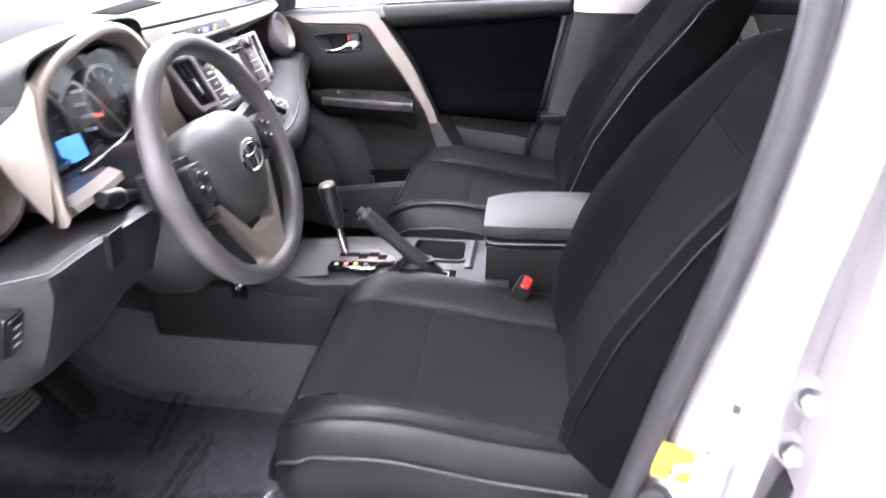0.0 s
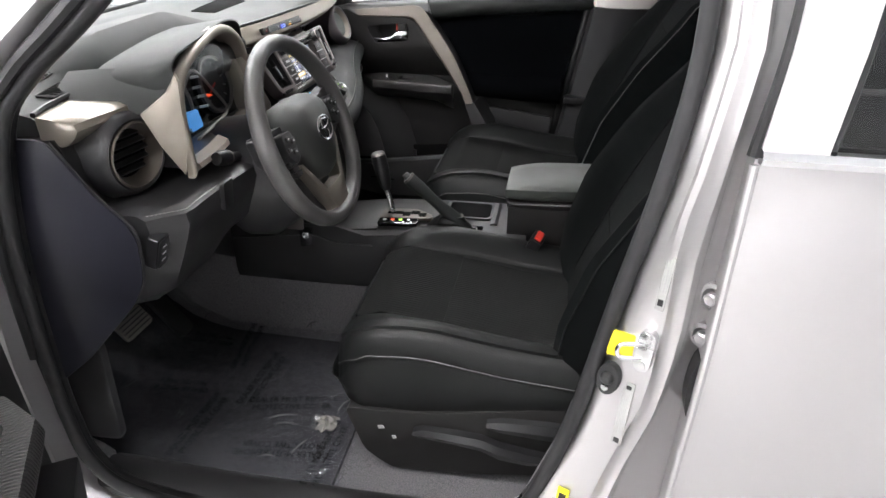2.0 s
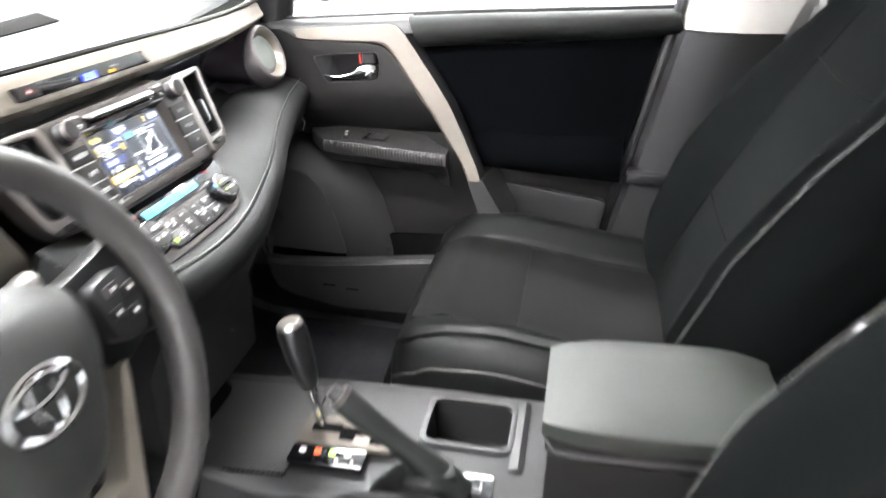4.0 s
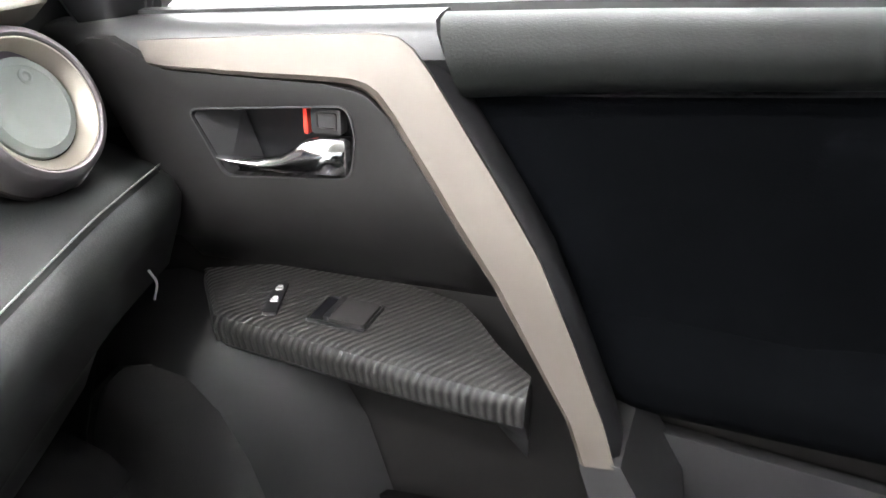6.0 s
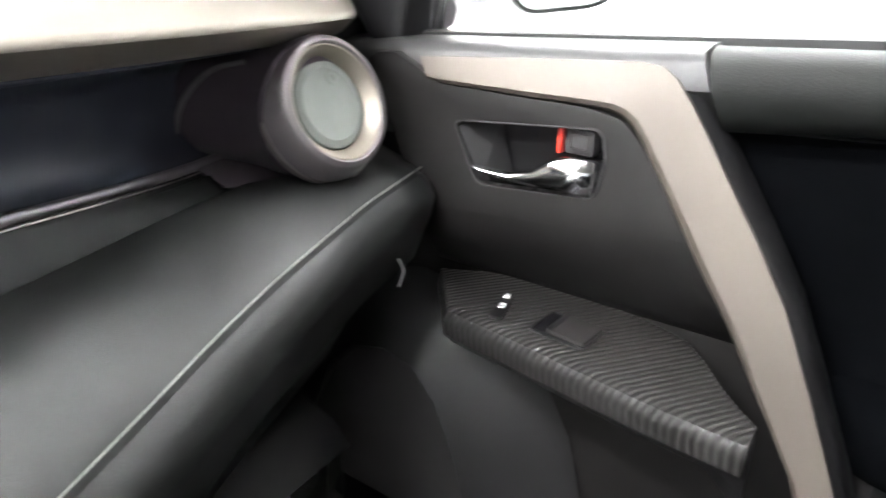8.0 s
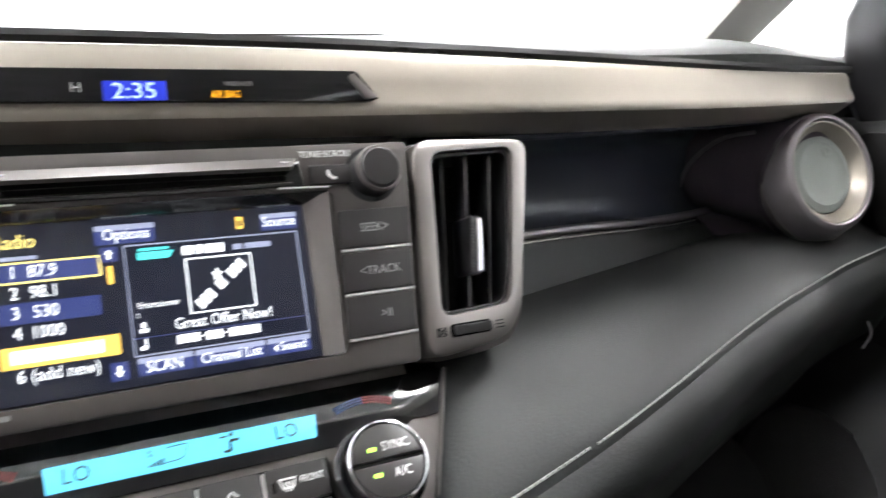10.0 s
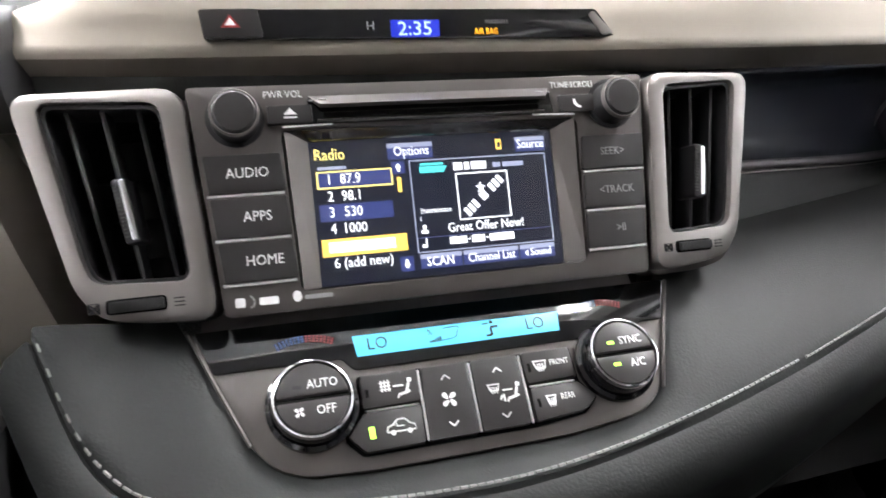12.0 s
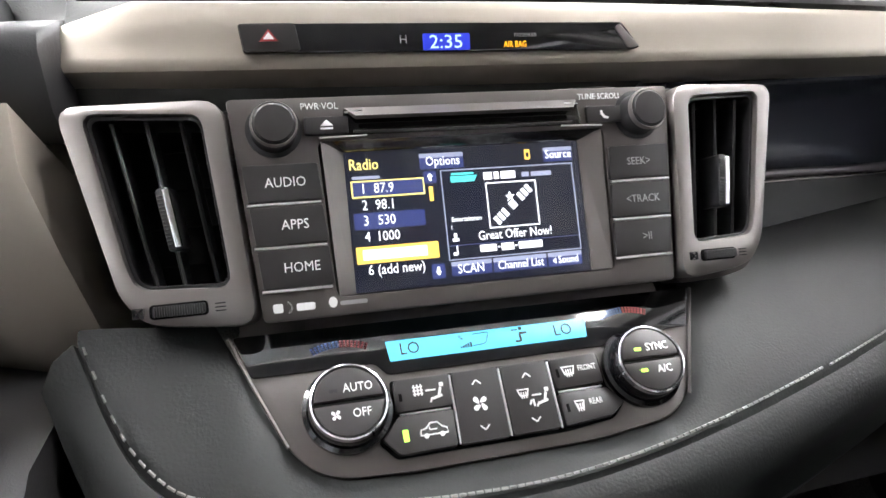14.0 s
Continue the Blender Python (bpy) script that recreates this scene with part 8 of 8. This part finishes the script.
        return prism(rounded(-w / 2, w / 2, -h / 2, h / 2, r), axes((o[0], o[1], 0.8685 - 0.020 * o[0]), q, (-way[1], way[0], 0)), low, 0.0006, top=top)
    sw = put("window_switch", on_arm((0.098, 0.674), (1, -0.06), 0.053, 0.043, 0.003, 0.003, 0.0012), GLOSS_BLACK, d, "black window switch in its well")
    put("switch_rim", frame_ring(rounded(-0.0275, 0.0275, -0.0225, 0.0225, 0.004), rounded(-0.0255, 0.0255, -0.0205, 0.0205, 0.003), axes((0.098, 0.674, 0.8668), (1, -0.06, -0.02), (0.06, 1, 0)), 0.002, 0.0016, 0.0005), PLASTIC_SMOOTH, sw)
    put("rocker_switch", on_arm((0.1065, 0.6735), (1, -0.06), 0.033, 0.037, 0.003, 0.0, 0.0042), BUTTON, sw)
    put("rocker_lip", on_arm((0.0885, 0.6745), (1, -0.06), 0.005, 0.037, 0.001, 0.0, 0.0056), PLASTIC_SMOOTH, sw)
    lk = put("lock_switch", on_arm((0.0300, 0.678), (0.964, 0.264), 0.0125, 0.056, 0.003, 0.002, 0.0022), PLASTIC_SMOOTH, d, "lock switch with white signs")
    for k in (-0.006, 0.015):
        o = (0.0300 - 0.264 * k, 0.678 + 0.964 * k)
        put("lock_sign", on_arm(o, (0.964, 0.264), 0.0068, 0.0062, 0.001, 0.0, 0.0028), WHITE_INK, lk)
        put("lock_sign", on_arm((o[0] - 0.264 * 0.0052, o[1] + 0.964 * 0.0052), (0.964, 0.264), 0.0048, 0.0032, 0.001, 0.0, 0.0028), WHITE_INK, lk)
    rings = []
    for x in np.linspace(-0.085, 0.235, 12):
        zt = between(x, (-0.085, 0.022, 0.19, 0.235), (0.945, 0.957, 0.971, 0.93))
        rings.append([Vector((x, y, z)) for y, z in ((0.6795, zt + 0.006), (0.6800, zt - 0.006), (0.6840, zt - 0.020), (0.6930, zt - 0.036), (0.7120, 0.902), (0.7330, 0.876), (0.745, 0.862), (0.765, 0.86), (0.765, zt + 0.006))])
    put("recess_wall", loft(rings), DOOR_LINING, d, "black scooped panel over the armrest", 60)
    # speaker pod and map pocket
    def arch_line(s):
        return [(u * s + (1 - s) * -0.09, v * s + (1 - s) * 0.66) for u, v in ((-0.208, 0.590), (-0.196, 0.675), (-0.172, 0.738), (-0.138, 0.773), (-0.100, 0.783), (-0.062, 0.775), (-0.032, 0.742), (-0.008, 0.690), (0.012, 0.620), (0.016, 0.585))]
    rings = []
    for s, y in ((1.55, 0.738), (1.46, 0.722), (1.32, 0.700), (1.20, 0.682), (1.09, 0.664), (1.03, 0.658), (0.985, 0.664)):
        rings.append([Vector((u + 0.05 * ease(s, 1.04, 1.5) * max(0.0, min(1.0, (u + 0.10) / 0.12)), y, v)) for u, v in arch_line(s)])
    put("speaker_pod", loft(rings, closed=False), GREY_PLASTIC, d, "moulded speaker pod", 60)
    put("speaker_grille", prism(round_poly(arch_line(1.0), 0.012), M(0.666), 0.02, 0.004, top=0.004), SPEAKER_MESH, d, "fine-meshed black speaker grille")
    rings = []
    for x in np.linspace(-0.225, 0.50, 22):
        k = ease(x, -0.225, -0.14) * (1 - ease(x, 0.36, 0.50))
        zt = between(x, (-0.225, -0.16, 0.0, 0.20, 0.5), (0.615, 0.582, 0.592, 0.617, 0.65))
        zl = between(x, (-0.225, -0.15, 0.0, 0.3, 0.5), (0.55, 0.485, 0.455, 0.46, 0.47))
        rings.append([Vector((x, y, z)) for y, z in ((0.722 - 0.09 * k, zt), (0.716 - 0.112 * k, zt + 0.003), (0.712 - 0.118 * k, zt - 0.004), (0.712 - 0.110 * k, zt - 0.02), (0.714 - 0.105 * k, (zt + zl) / 2), (0.72 - 0.08 * k, zl), (0.75, zl - 0.01), (0.75, zt - 0.06), (0.727 - 0.085 * k, zt - 0.06))])
    put("map_pocket", loft(rings), DOOR_PLASTIC, d, "black map pocket")
    put("pocket_floor", prism([(-0.20, 0.52), (0.45, 0.52), (0.45, 0.64), (-0.20, 0.60)], M(0.722), 0.01, 0), VOID, d)
    put("pocket_wedge", loft([[Vector(p) for p in q] for q in (((-0.185, 0.66, 0.600), (-0.150, 0.62, 0.585), (-0.185, 0.715, 0.590)), ((-0.180, 0.668, 0.650), (-0.172, 0.652, 0.640), (-0.182, 0.715, 0.655)))]), DOOR_PLASTIC, d)
    for x, z, w in ((-0.06, 0.562, 0.06), (0.03, 0.555, 0.028), (0.10, 0.570, 0.022), (-0.01, 0.532, 0.03), (0.045, 0.526, 0.03)):
        put("pocket_slit", prism(rounded(x - w / 2, x + w / 2, z - 0.002, z + 0.002, 0.001), M(0.6075), 0.012, 0.0, top=0.0), VOID, d)
    put("pocket_clip", prism(rounded(0.124, 0.138, 0.606, 0.632, 0.003), M(0.628), 0.006, 0.001), GREY_PLASTIC, d)
    # window glass, frame and sail pane
    g = put("pane", prism([(-0.10, 1.088), (0.72, 1.13), (0.70, 1.50), (0.30, 1.52), (0.02, 1.36)], M(0.775), 0.004, 0), GLASS, d, "clear window glass")
    g.visible_shadow = False
    put("window_post", tube([(-0.118, 0.752, 1.085), (-0.104, 0.750, 1.14), (-0.078, 0.742, 1.22), (-0.06, 0.735, 1.30)], 0.007, 16, 8), RUBBER, d, "black window post")
    put("window_frame", tube([(-0.19, 0.765, 1.075), (-0.08, 0.745, 1.32), (0.20, 0.70, 1.50), (0.5, 0.68, 1.56), (0.72, 0.68, 1.56), (0.700, 0.75, 1.13)], 0.014, 40, 8), RUBBER, d)
    return d


def side_mirror():
    m = thing("side_mirror", "silver exterior mirror outside the front window", "side mirror", (-0.10, 0.93, 1.05))
    o = Vector((-0.105, 0.985, 1.150))
    face = axes(o, (0.46, 0.89, 0.0), (0.0, 0.0, 1))
    n = face.to_3x3() @ Vector((0, 0, 1))
    shape = round_poly([(-0.095, 0.075), (0.095, 0.085), (0.100, -0.045), (0.05, -0.078), (-0.07, -0.085), (-0.098, -0.03)], 0.035, 5)
    rings = [[face @ Vector((u * s, v * s, w)) for u, v in shape] for s, w in ((1.06, 0.004), (1.09, -0.005), (1.08, -0.03), (0.9, -0.075), (0.5, -0.10))]
    put("housing", loft(rings), PAINT, m, "silver mirror housing")
    put("rim", loft([[face @ Vector((u * s, v * s, w)) for u, v in shape] for s, w in ((1.065, 0.0), (1.05, 0.010), (1.0, 0.008), (0.99, 0.002))]), PLASTIC_SMOOTH, m, "black mirror rim")
    put("glass", prism([(u * 0.995, v * 0.995) for u, v in shape], face, 0.001, 0, top=0.006), MIRROR, m, "mirror glass")
    words("OBJECTS IN MIRROR ARE", 0.0085, face @ Matrix.Translation((0.0, -0.050, 0.0068)), WHITE_INK, m, "glass_word", 0.75)
    words("CLOSER THAN THEY APPEAR", 0.0085, face @ Matrix.Translation((0.0, -0.060, 0.0068)), WHITE_INK, m, "glass_word", 0.75)
    put("arm", tube([(-0.17, 0.80, 1.075), (-0.185, 0.87, 1.08), (-0.19, 0.93, 1.10)], lambda t: 0.026 + 0.01 * t, 10, 10), PAINT, m, "silver mirror foot")


def right_side(car):
    # black lining at the foot of the right windscreen pillar
    put("pillar_lining_right", loft([[Vector(p) for p in ((x0 - 0.03, 0.76, z), (x0, 0.715, z), (x0 + 0.012, 0.706, z), (x1 - 0.010, 0.712, z), (x1, 0.722, z), (x1 + 0.008, 0.765, z))] for x0, x1, z in (
        (-0.180, -0.130, 1.00), (-0.157, -0.116, 1.087), (-0.184, -0.112, 1.126), (-0.192, -0.088, 1.194), (-0.150, -0.040, 1.30), (-0.120, -0.010, 1.36))]), PLASTIC_SMOOTH, car, "black pillar lining", 50, drawn=False)
    # right B-pillar: black below, pale above
    def post(z0, z1, mat, name, label):
        rings = []
        for z in np.linspace(z0, z1, 9):
            x0 = between(z, (0.35, 0.57, 0.79, 1.08, 1.145, 1.6), (0.60, 0.625, 0.672, 0.720, 0.740, 0.76))
            e = 0.10 * ease(z, 1.15, 1.6)
            rings.append([Vector((x, y - e, z)) for x, y in ((x0, 0.73), (x0 + 0.002, 0.712), (x0 + 0.012, 0.690), (x0 + 0.05, 0.675), (x0 + 0.12, 0.672), (x0 + 0.20, 0.69), (x0 + 0.20, 0.76), (x0, 0.76))])
        put(name, loft(rings), mat, car, label)
    post(0.35, 1.075, PLASTIC, "b_pillar_lining", "black pillar lining")
    post(1.077, 1.60, PALE_TRIM, "b_pillar_trim", "pale upper pillar trim")
    put("seal_right", tube([(0.735, 0.725, 1.30), (0.712, 0.725, 1.08), (0.66, 0.725, 0.79), (0.61, 0.725, 0.57), (0.58, 0.72, 0.42)], 0.012, 24, 8), RUBBER, car, "black rubber door seal")
    put("pillar_step", box(0.66, 0.76, 0.655, 0.70, 0.76, 0.785, 0.008), PLASTIC_SMOOTH, car)
    put("kick_panel_right", loft([[Vector((x, y, z)) for y, z in ((0.70, 0.29), (0.700, 0.42), (0.706, 0.60), (0.712, 0.95), (0.76, 0.95), (0.76, 0.29))] for x in (-0.70, -0.40, -0.235, -0.215)]), PLASTIC, car, "black kick panel", 60)
    put("sill_right", loft([[Vector((x, yy, zz)) for yy, zz in ((0.79, 0.36), (0.79, 0.40), (0.73, 0.425), (0.68, 0.42), (0.66, 0.37), (0.655, 0.28), (0.79, 0.28))] for x in (-0.30, 0.3, 0.9)]), PLASTIC, car)
    put("rocker_right", box(-0.33, 0.97, 0.76, 0.88, 0.2, 0.38, 0.02), PAINT, car)
    r = thing("rear_right_door", "closed rear door with black lining and champagne strip", "car door", (1.5, 0.74, 0.36))
    put("skin", loft([[Vector((x, y, z)) for y, z in ((0.80, 0.36), (0.88, 0.40), (0.90, 0.75), (0.86, 1.12), (0.80, 1.12))] for x in (0.90, 1.5, 2.15)]), PAINT, r)
    put("lining", box(0.96, 2.05, 0.715, 0.79, 0.40, 1.115, 0.015), PLASTIC, r, "black moulded lining")
    put("upper_rail", loft([[Vector((x, 0.70 + a, z)) for a, z in ((0.05, 1.14), (0.01, 1.135), (0.0, 1.11), (0.012, 1.075), (0.05, 1.075))] for x in (0.96, 1.5, 2.05)]), GREY_PLASTIC, r)
    put("champagne_strip", loft([[Vector((x + dx, y, z)) for dx, y in ((0, 0.72), (0.004, 0.690), (0.05, 0.686), (0.056, 0.72))] for x, z in ((1.02, 1.10), (1.12, 1.095), (1.17, 1.07), (1.24, 0.95), (1.30, 0.82))]), SATIN, r, "satin champagne trim strip")
    put("armrest", box(1.1, 1.7, 0.63, 0.72, 0.80, 0.84, 0.012), PLASTIC, r)
    g = put("pane", prism([(0.98, 1.12), (2.05, 1.15), (1.95, 1.52), (1.0, 1.54)], inner(0.78), 0.004, 0), DIM_GLASS, r, "window glass, tinted to dim the cabin")


# ---- loose things on the floor ----
def floor_film(name, label, x0, x1, y0, y1, z, seed, lettered):
    """Protective plastic film, wrinkled, over the mat."""
    rng = random.Random(seed)
    nx, ny = 110, 96
    def toe(x):
        return between(x, (-0.56, -0.46, -0.36, -0.24, 0.3), (0.305, 0.145, 0.045, 0.003, 0.0))
    def height(x, y):
        v = Vector((x * 9 + seed, y * 9, 0.3))
        h = 0.0035 * noise.noise(v) + 0.0012 * noise.noise(v * 3.1)
        h += 0.005 * max(0.0, 1 - 9 * abs(noise.noise(v * 1.1 + Vector((5, 2, 1))))) + 0.0025 * max(0.0, 1 - 7 * abs(noise.noise(v * 2.7))) * (0.3 + 0.7 * ease(min(x - x0, x1 - x, y - y0, y1 - y), 0.14, 0.02))
        h += toe(x)
        edge = min(x - x0, x1 - x, y - y0, y1 - y)
        return z + max(-0.002, h) + 0.016 * ease(edge, 0.035, 0.0) * (0.5 + noise.noise(Vector((x * 40, y * 40, seed))))
    rows = [[Vector((x + 0.006 * noise.noise(Vector((0, y * 12, seed))), y, height(x, y))) for y in np.linspace(y0, y1, ny)] for x in np.linspace(x0, x1, nx)]
    bm = bmesh.new()
    vs = [[bm.verts.new(p) for p in r] for r in rows]
    for a, b in zip(vs, vs[1:]):
        for i in range(1, ny):
            bm.faces.new((a[i - 1], a[i], b[i], b[i - 1]))
    film = solo(name, bm, FILM, label, "floor film", smooth=60)
    put("mat", loft([[Vector((x, y, z - 0.006 + toe(x))) for y in (y0 + 0.02, y1 - 0.02)] + [Vector((x, y, z - 0.02 + toe(x))) for y in (y1 - 0.02, y0 + 0.02)] for x in np.linspace(x0 + 0.02, x1 - 0.02, 12)]), CARPET_BLACK, film, "black floor mat below the film")
    if lettered:
        spots = ((0.070, -0.482, 12, 0.0245), (0.108, -0.652, -173, 0.0245), (-0.048, -0.418, 86, 0.0235), (-0.130, -0.600, 86, 0.0245), (-0.148, -0.300, 98, 0.0225), (-0.276, -0.320, 178, 0.0235), (-0.253, -0.507, -176, 0.0235), (0.196, -0.640, 86, 0.0235))
        for x, y, a, s in spots:
            for k, t in enumerate(("DEALER MUST REMOVE", "PROTECTIVE COVER")):
                m = Matrix.Translation((x + (0.026 * k) * math.sin(radians(a)), y - 0.026 * k * math.cos(radians(a)), height(x, y) + 0.005)) @ pose(0, 0, 0, 0, 0, a)
                words(t, s, m, PRINT_INK, film, "printed_line", 0.85)
    if lettered:
        # bunched film where it is torn round the seat bolt
        bm = bmesh.new()
        grid = [[bm.verts.new(Vector((0.182 + 0.022 * u * (1 + 0.5 * noise.noise(Vector((3 * u, 3 * v, 9)))), -0.548 + 0.024 * v * (1 + 0.6 * noise.noise(Vector((3 * v, 2 * u, 4)))), z + 0.010 + 0.022 * (1 - min(1, u * u + v * v)) * (0.6 + noise.noise(Vector((5 * u, 5 * v, 2))))))) for v in np.linspace(-1, 1, 12)] for u in np.linspace(-1, 1, 12)]
        for p, q in zip(grid, grid[1:]):
            for i in range(1, 12):
                bm.faces.new((p[i - 1], p[i], q[i], q[i - 1]))
        put("torn_edge", bm, surface("milky_film", (0.20, 0.19, 0.18), 0.25, bump=0.4, grain=120, depth=0.004), film, "milky bunched film", 20)
        # Small folds where the film glints; their pale grey paints the highlight.
        for x, y, a, n in ((0.10, -0.53, 200, 0.07), (0.11, -0.56, 185, 0.05), (0.15, -0.60, 250, 0.06), (0.19, -0.50, 70, 0.05), (-0.40, -0.30, 100, 0.05), (-0.42, -0.27, 60, 0.04), (-0.41, -0.40, 100, 0.07), (-0.42, -0.44, 80, 0.06), (-0.30, -0.235, 95, 0.03), (0.0, -0.21, 60, 0.04), (0.01, -0.20, 110, 0.03), (0.06, -0.67, 10, 0.04), (-0.26, -0.69, 120, 0.04)):
            e = Vector((math.cos(radians(a)), math.sin(radians(a)), 0)) * n
            o = Vector((x, y, height(x, y) + 0.004))
            put("glint_fold", tube([o, o + e * 0.5 + Vector((0, 0, 0.006)), o + e], lambda t: 0.0010 + 0.0010 * math.sin(t * math.pi), 8, 5), CREASE_GLINT, film)
    else:
        # A row of pale folds painted in for the glints along this edge.
        for k in range(12):
            x, y = -0.05 + 0.028 * k, 0.245 + 0.02 * rng.random()
            o = Vector((x, y, height(x, y) + 0.006))
            e = Vector((rng.uniform(-0.02, 0.02), rng.uniform(0.01, 0.04), 0.0))
            put("glint_fold", tube([o, o + e * 0.5 + Vector((0, 0, 0.006)), o + e], lambda t: 0.0010 + 0.0012 * math.sin(t * math.pi), 8, 5), CREASE_GLINT, film)
    return film


def pedals():
    p = thing("foot_pedal", "worn steel and rubber foot pedal below the dash", "pedal", (-0.33, -0.47, 0.5))
    m = axes((-0.33, -0.472, 0.506), (0.15, 0.95, 0.1), (-0.6, 0.1, 0.8))
    put("pad", prism(rounded(-0.045, 0.045, -0.03, 0.03, 0.01), m, 0.012, 0.003), surface("worn_pedal", (0.10, 0.095, 0.085), 0.5, grain=200, bump=0.5), p, "worn ribbed rubber pad")
    for k in range(5):
        put("rib", prism(rounded(-0.04, 0.04, -0.022 + 0.01 * k, -0.018 + 0.01 * k, 0.001), m, 0, 0.0008, top=0.003), RUBBER, p)
    put("arm", tube([(-0.345, -0.472, 0.52), (-0.40, -0.465, 0.64), (-0.44, -0.46, 0.78)], 0.010, 12, 8), PLASTIC, p)
    q = thing("accelerator_pedal", "black accelerator pedal on the toe board", "pedal", (-0.30, -0.33, 0.42))
    put("pad", prism(rounded(-0.028, 0.028, -0.075, 0.075, 0.012), axes((-0.32, -0.33, 0.46), (0, 1, 0), (-0.6, 0, 0.8)), 0.012, 0.003), RUBBER, q)
    put("arm", tube([(-0.34, -0.33, 0.50), (-0.42, -0.33, 0.66), (-0.45, -0.33, 0.78)], 0.009, 12, 8), STEEL, q)


def dash_switches():
    s = thing("dash_switch_bank", "small black switches low on the driver's dash", "switches", (0.02, -0.70, 0.89))
    m = axes((0.000, -0.703, 0.887), (0.0, 1, 0), (0.30, 0, 0.95))
    put("plate", prism(rounded(-0.052, 0.052, -0.031, 0.031, 0.004), m, 0.02, 0.002), PLASTIC_SMOOTH, s)
    for u in (-0.034, 0.0, 0.034):
        put("switch", prism(rounded(u - 0.014, u + 0.014, -0.028, 0.028, 0.003), m, 0, 0.0015, top=0.004), PLASTIC_SMOOTH, s)
        for v in (-0.014, 0.0, 0.014):
            put("switch_mark", prism(rounded(u - 0.006, u + 0.006, v - 0.002, v + 0.002, 0.001), m, 0, 0, top=0.0045), WHITE_INK, s)
    k = thing("start_plate", "small black plate beside the steering column", "switch", (0.03, -0.575, 0.955))
    put("plate", prism(rounded(-0.018, 0.018, -0.028, 0.028, 0.005), axes((0.050, -0.57, 0.925), (0, 1, 0), (0.1, 0, 1)), 0.01, 0.002), PLASTIC_SMOOTH, k)


def film_sheet(name, veil, gloss):
    """Clear film that is a little milky."""
    m = clear(name, (0.88, 0.89, 0.91), gloss, 0.06)
    nt = m.node_tree
    out = nt.nodes["Material Output"]
    old = out.inputs["Surface"].links[0].from_socket
    d = nt.nodes.new("ShaderNodeBsdfDiffuse")
    d.inputs[0].default_value = (0.7, 0.71, 0.76, 1)
    mix = nt.nodes.new("ShaderNodeMixShader")
    mix.inputs[0].default_value = veil
    nt.links.new(old, mix.inputs[1])
    nt.links.new(d.outputs[0], mix.inputs[2])
    nt.links.new(mix.outputs[0], out.inputs["Surface"])
    return m


FILM = film_sheet("protective_film", 0.04, 0.045)
# Fold colour paler than the film, to stand in for glints.
CREASE_GLINT = surface("film_crease_glint", (0.11, 0.11, 0.115), 0.12, bump=0.0, spec=0.8, coat=0.5)
PRINT_INK = surface("black_film_print", (0.008, 0.008, 0.009), 1.0, bump=0.0, spec=0.0)
CARPET_BLACK = surface("black_mat_carpet", (0.034, 0.034, 0.039), 1.0, grain=420, bump=1.0, depth=0.003, vary=0.3, patch=60, spec=0.1)

hall()
body = shell()
pillar_fittings(body)
rear_left_door()
front_left_door()
dashboard()
round_cover((-0.084, 0.585, 1.055), (0.93, -0.04, 0.36), "round speaker cover with champagne inner ring at the dash end")
driver_vent()
hood()
steering_wheel()
car_radio()
centre_vents()
climate_panel()
clock_strip()
centre_console()
seat(-1, 0.0, 0.0, "driver's black leatherette and cloth seat with pale stitching")
seat(1, 0.02, 0.012, "passenger's black leatherette and cloth seat with pale stitching")
buckle(0.632, -0.182, 0.678)
rear_seat()
front_right_door()
side_mirror()
right_side(body)
floor_film("driver_floor_film", "clear crinkled protective film with printed words over a mat", -0.49, 0.265, -0.745, -0.205, 0.325, 3, True)
floor_film("passenger_floor_film", "clear crinkled protective film over the passenger's mat", -0.42, 0.27, 0.22, 0.64, 0.325, 8, False)
pedals()
dash_switches()
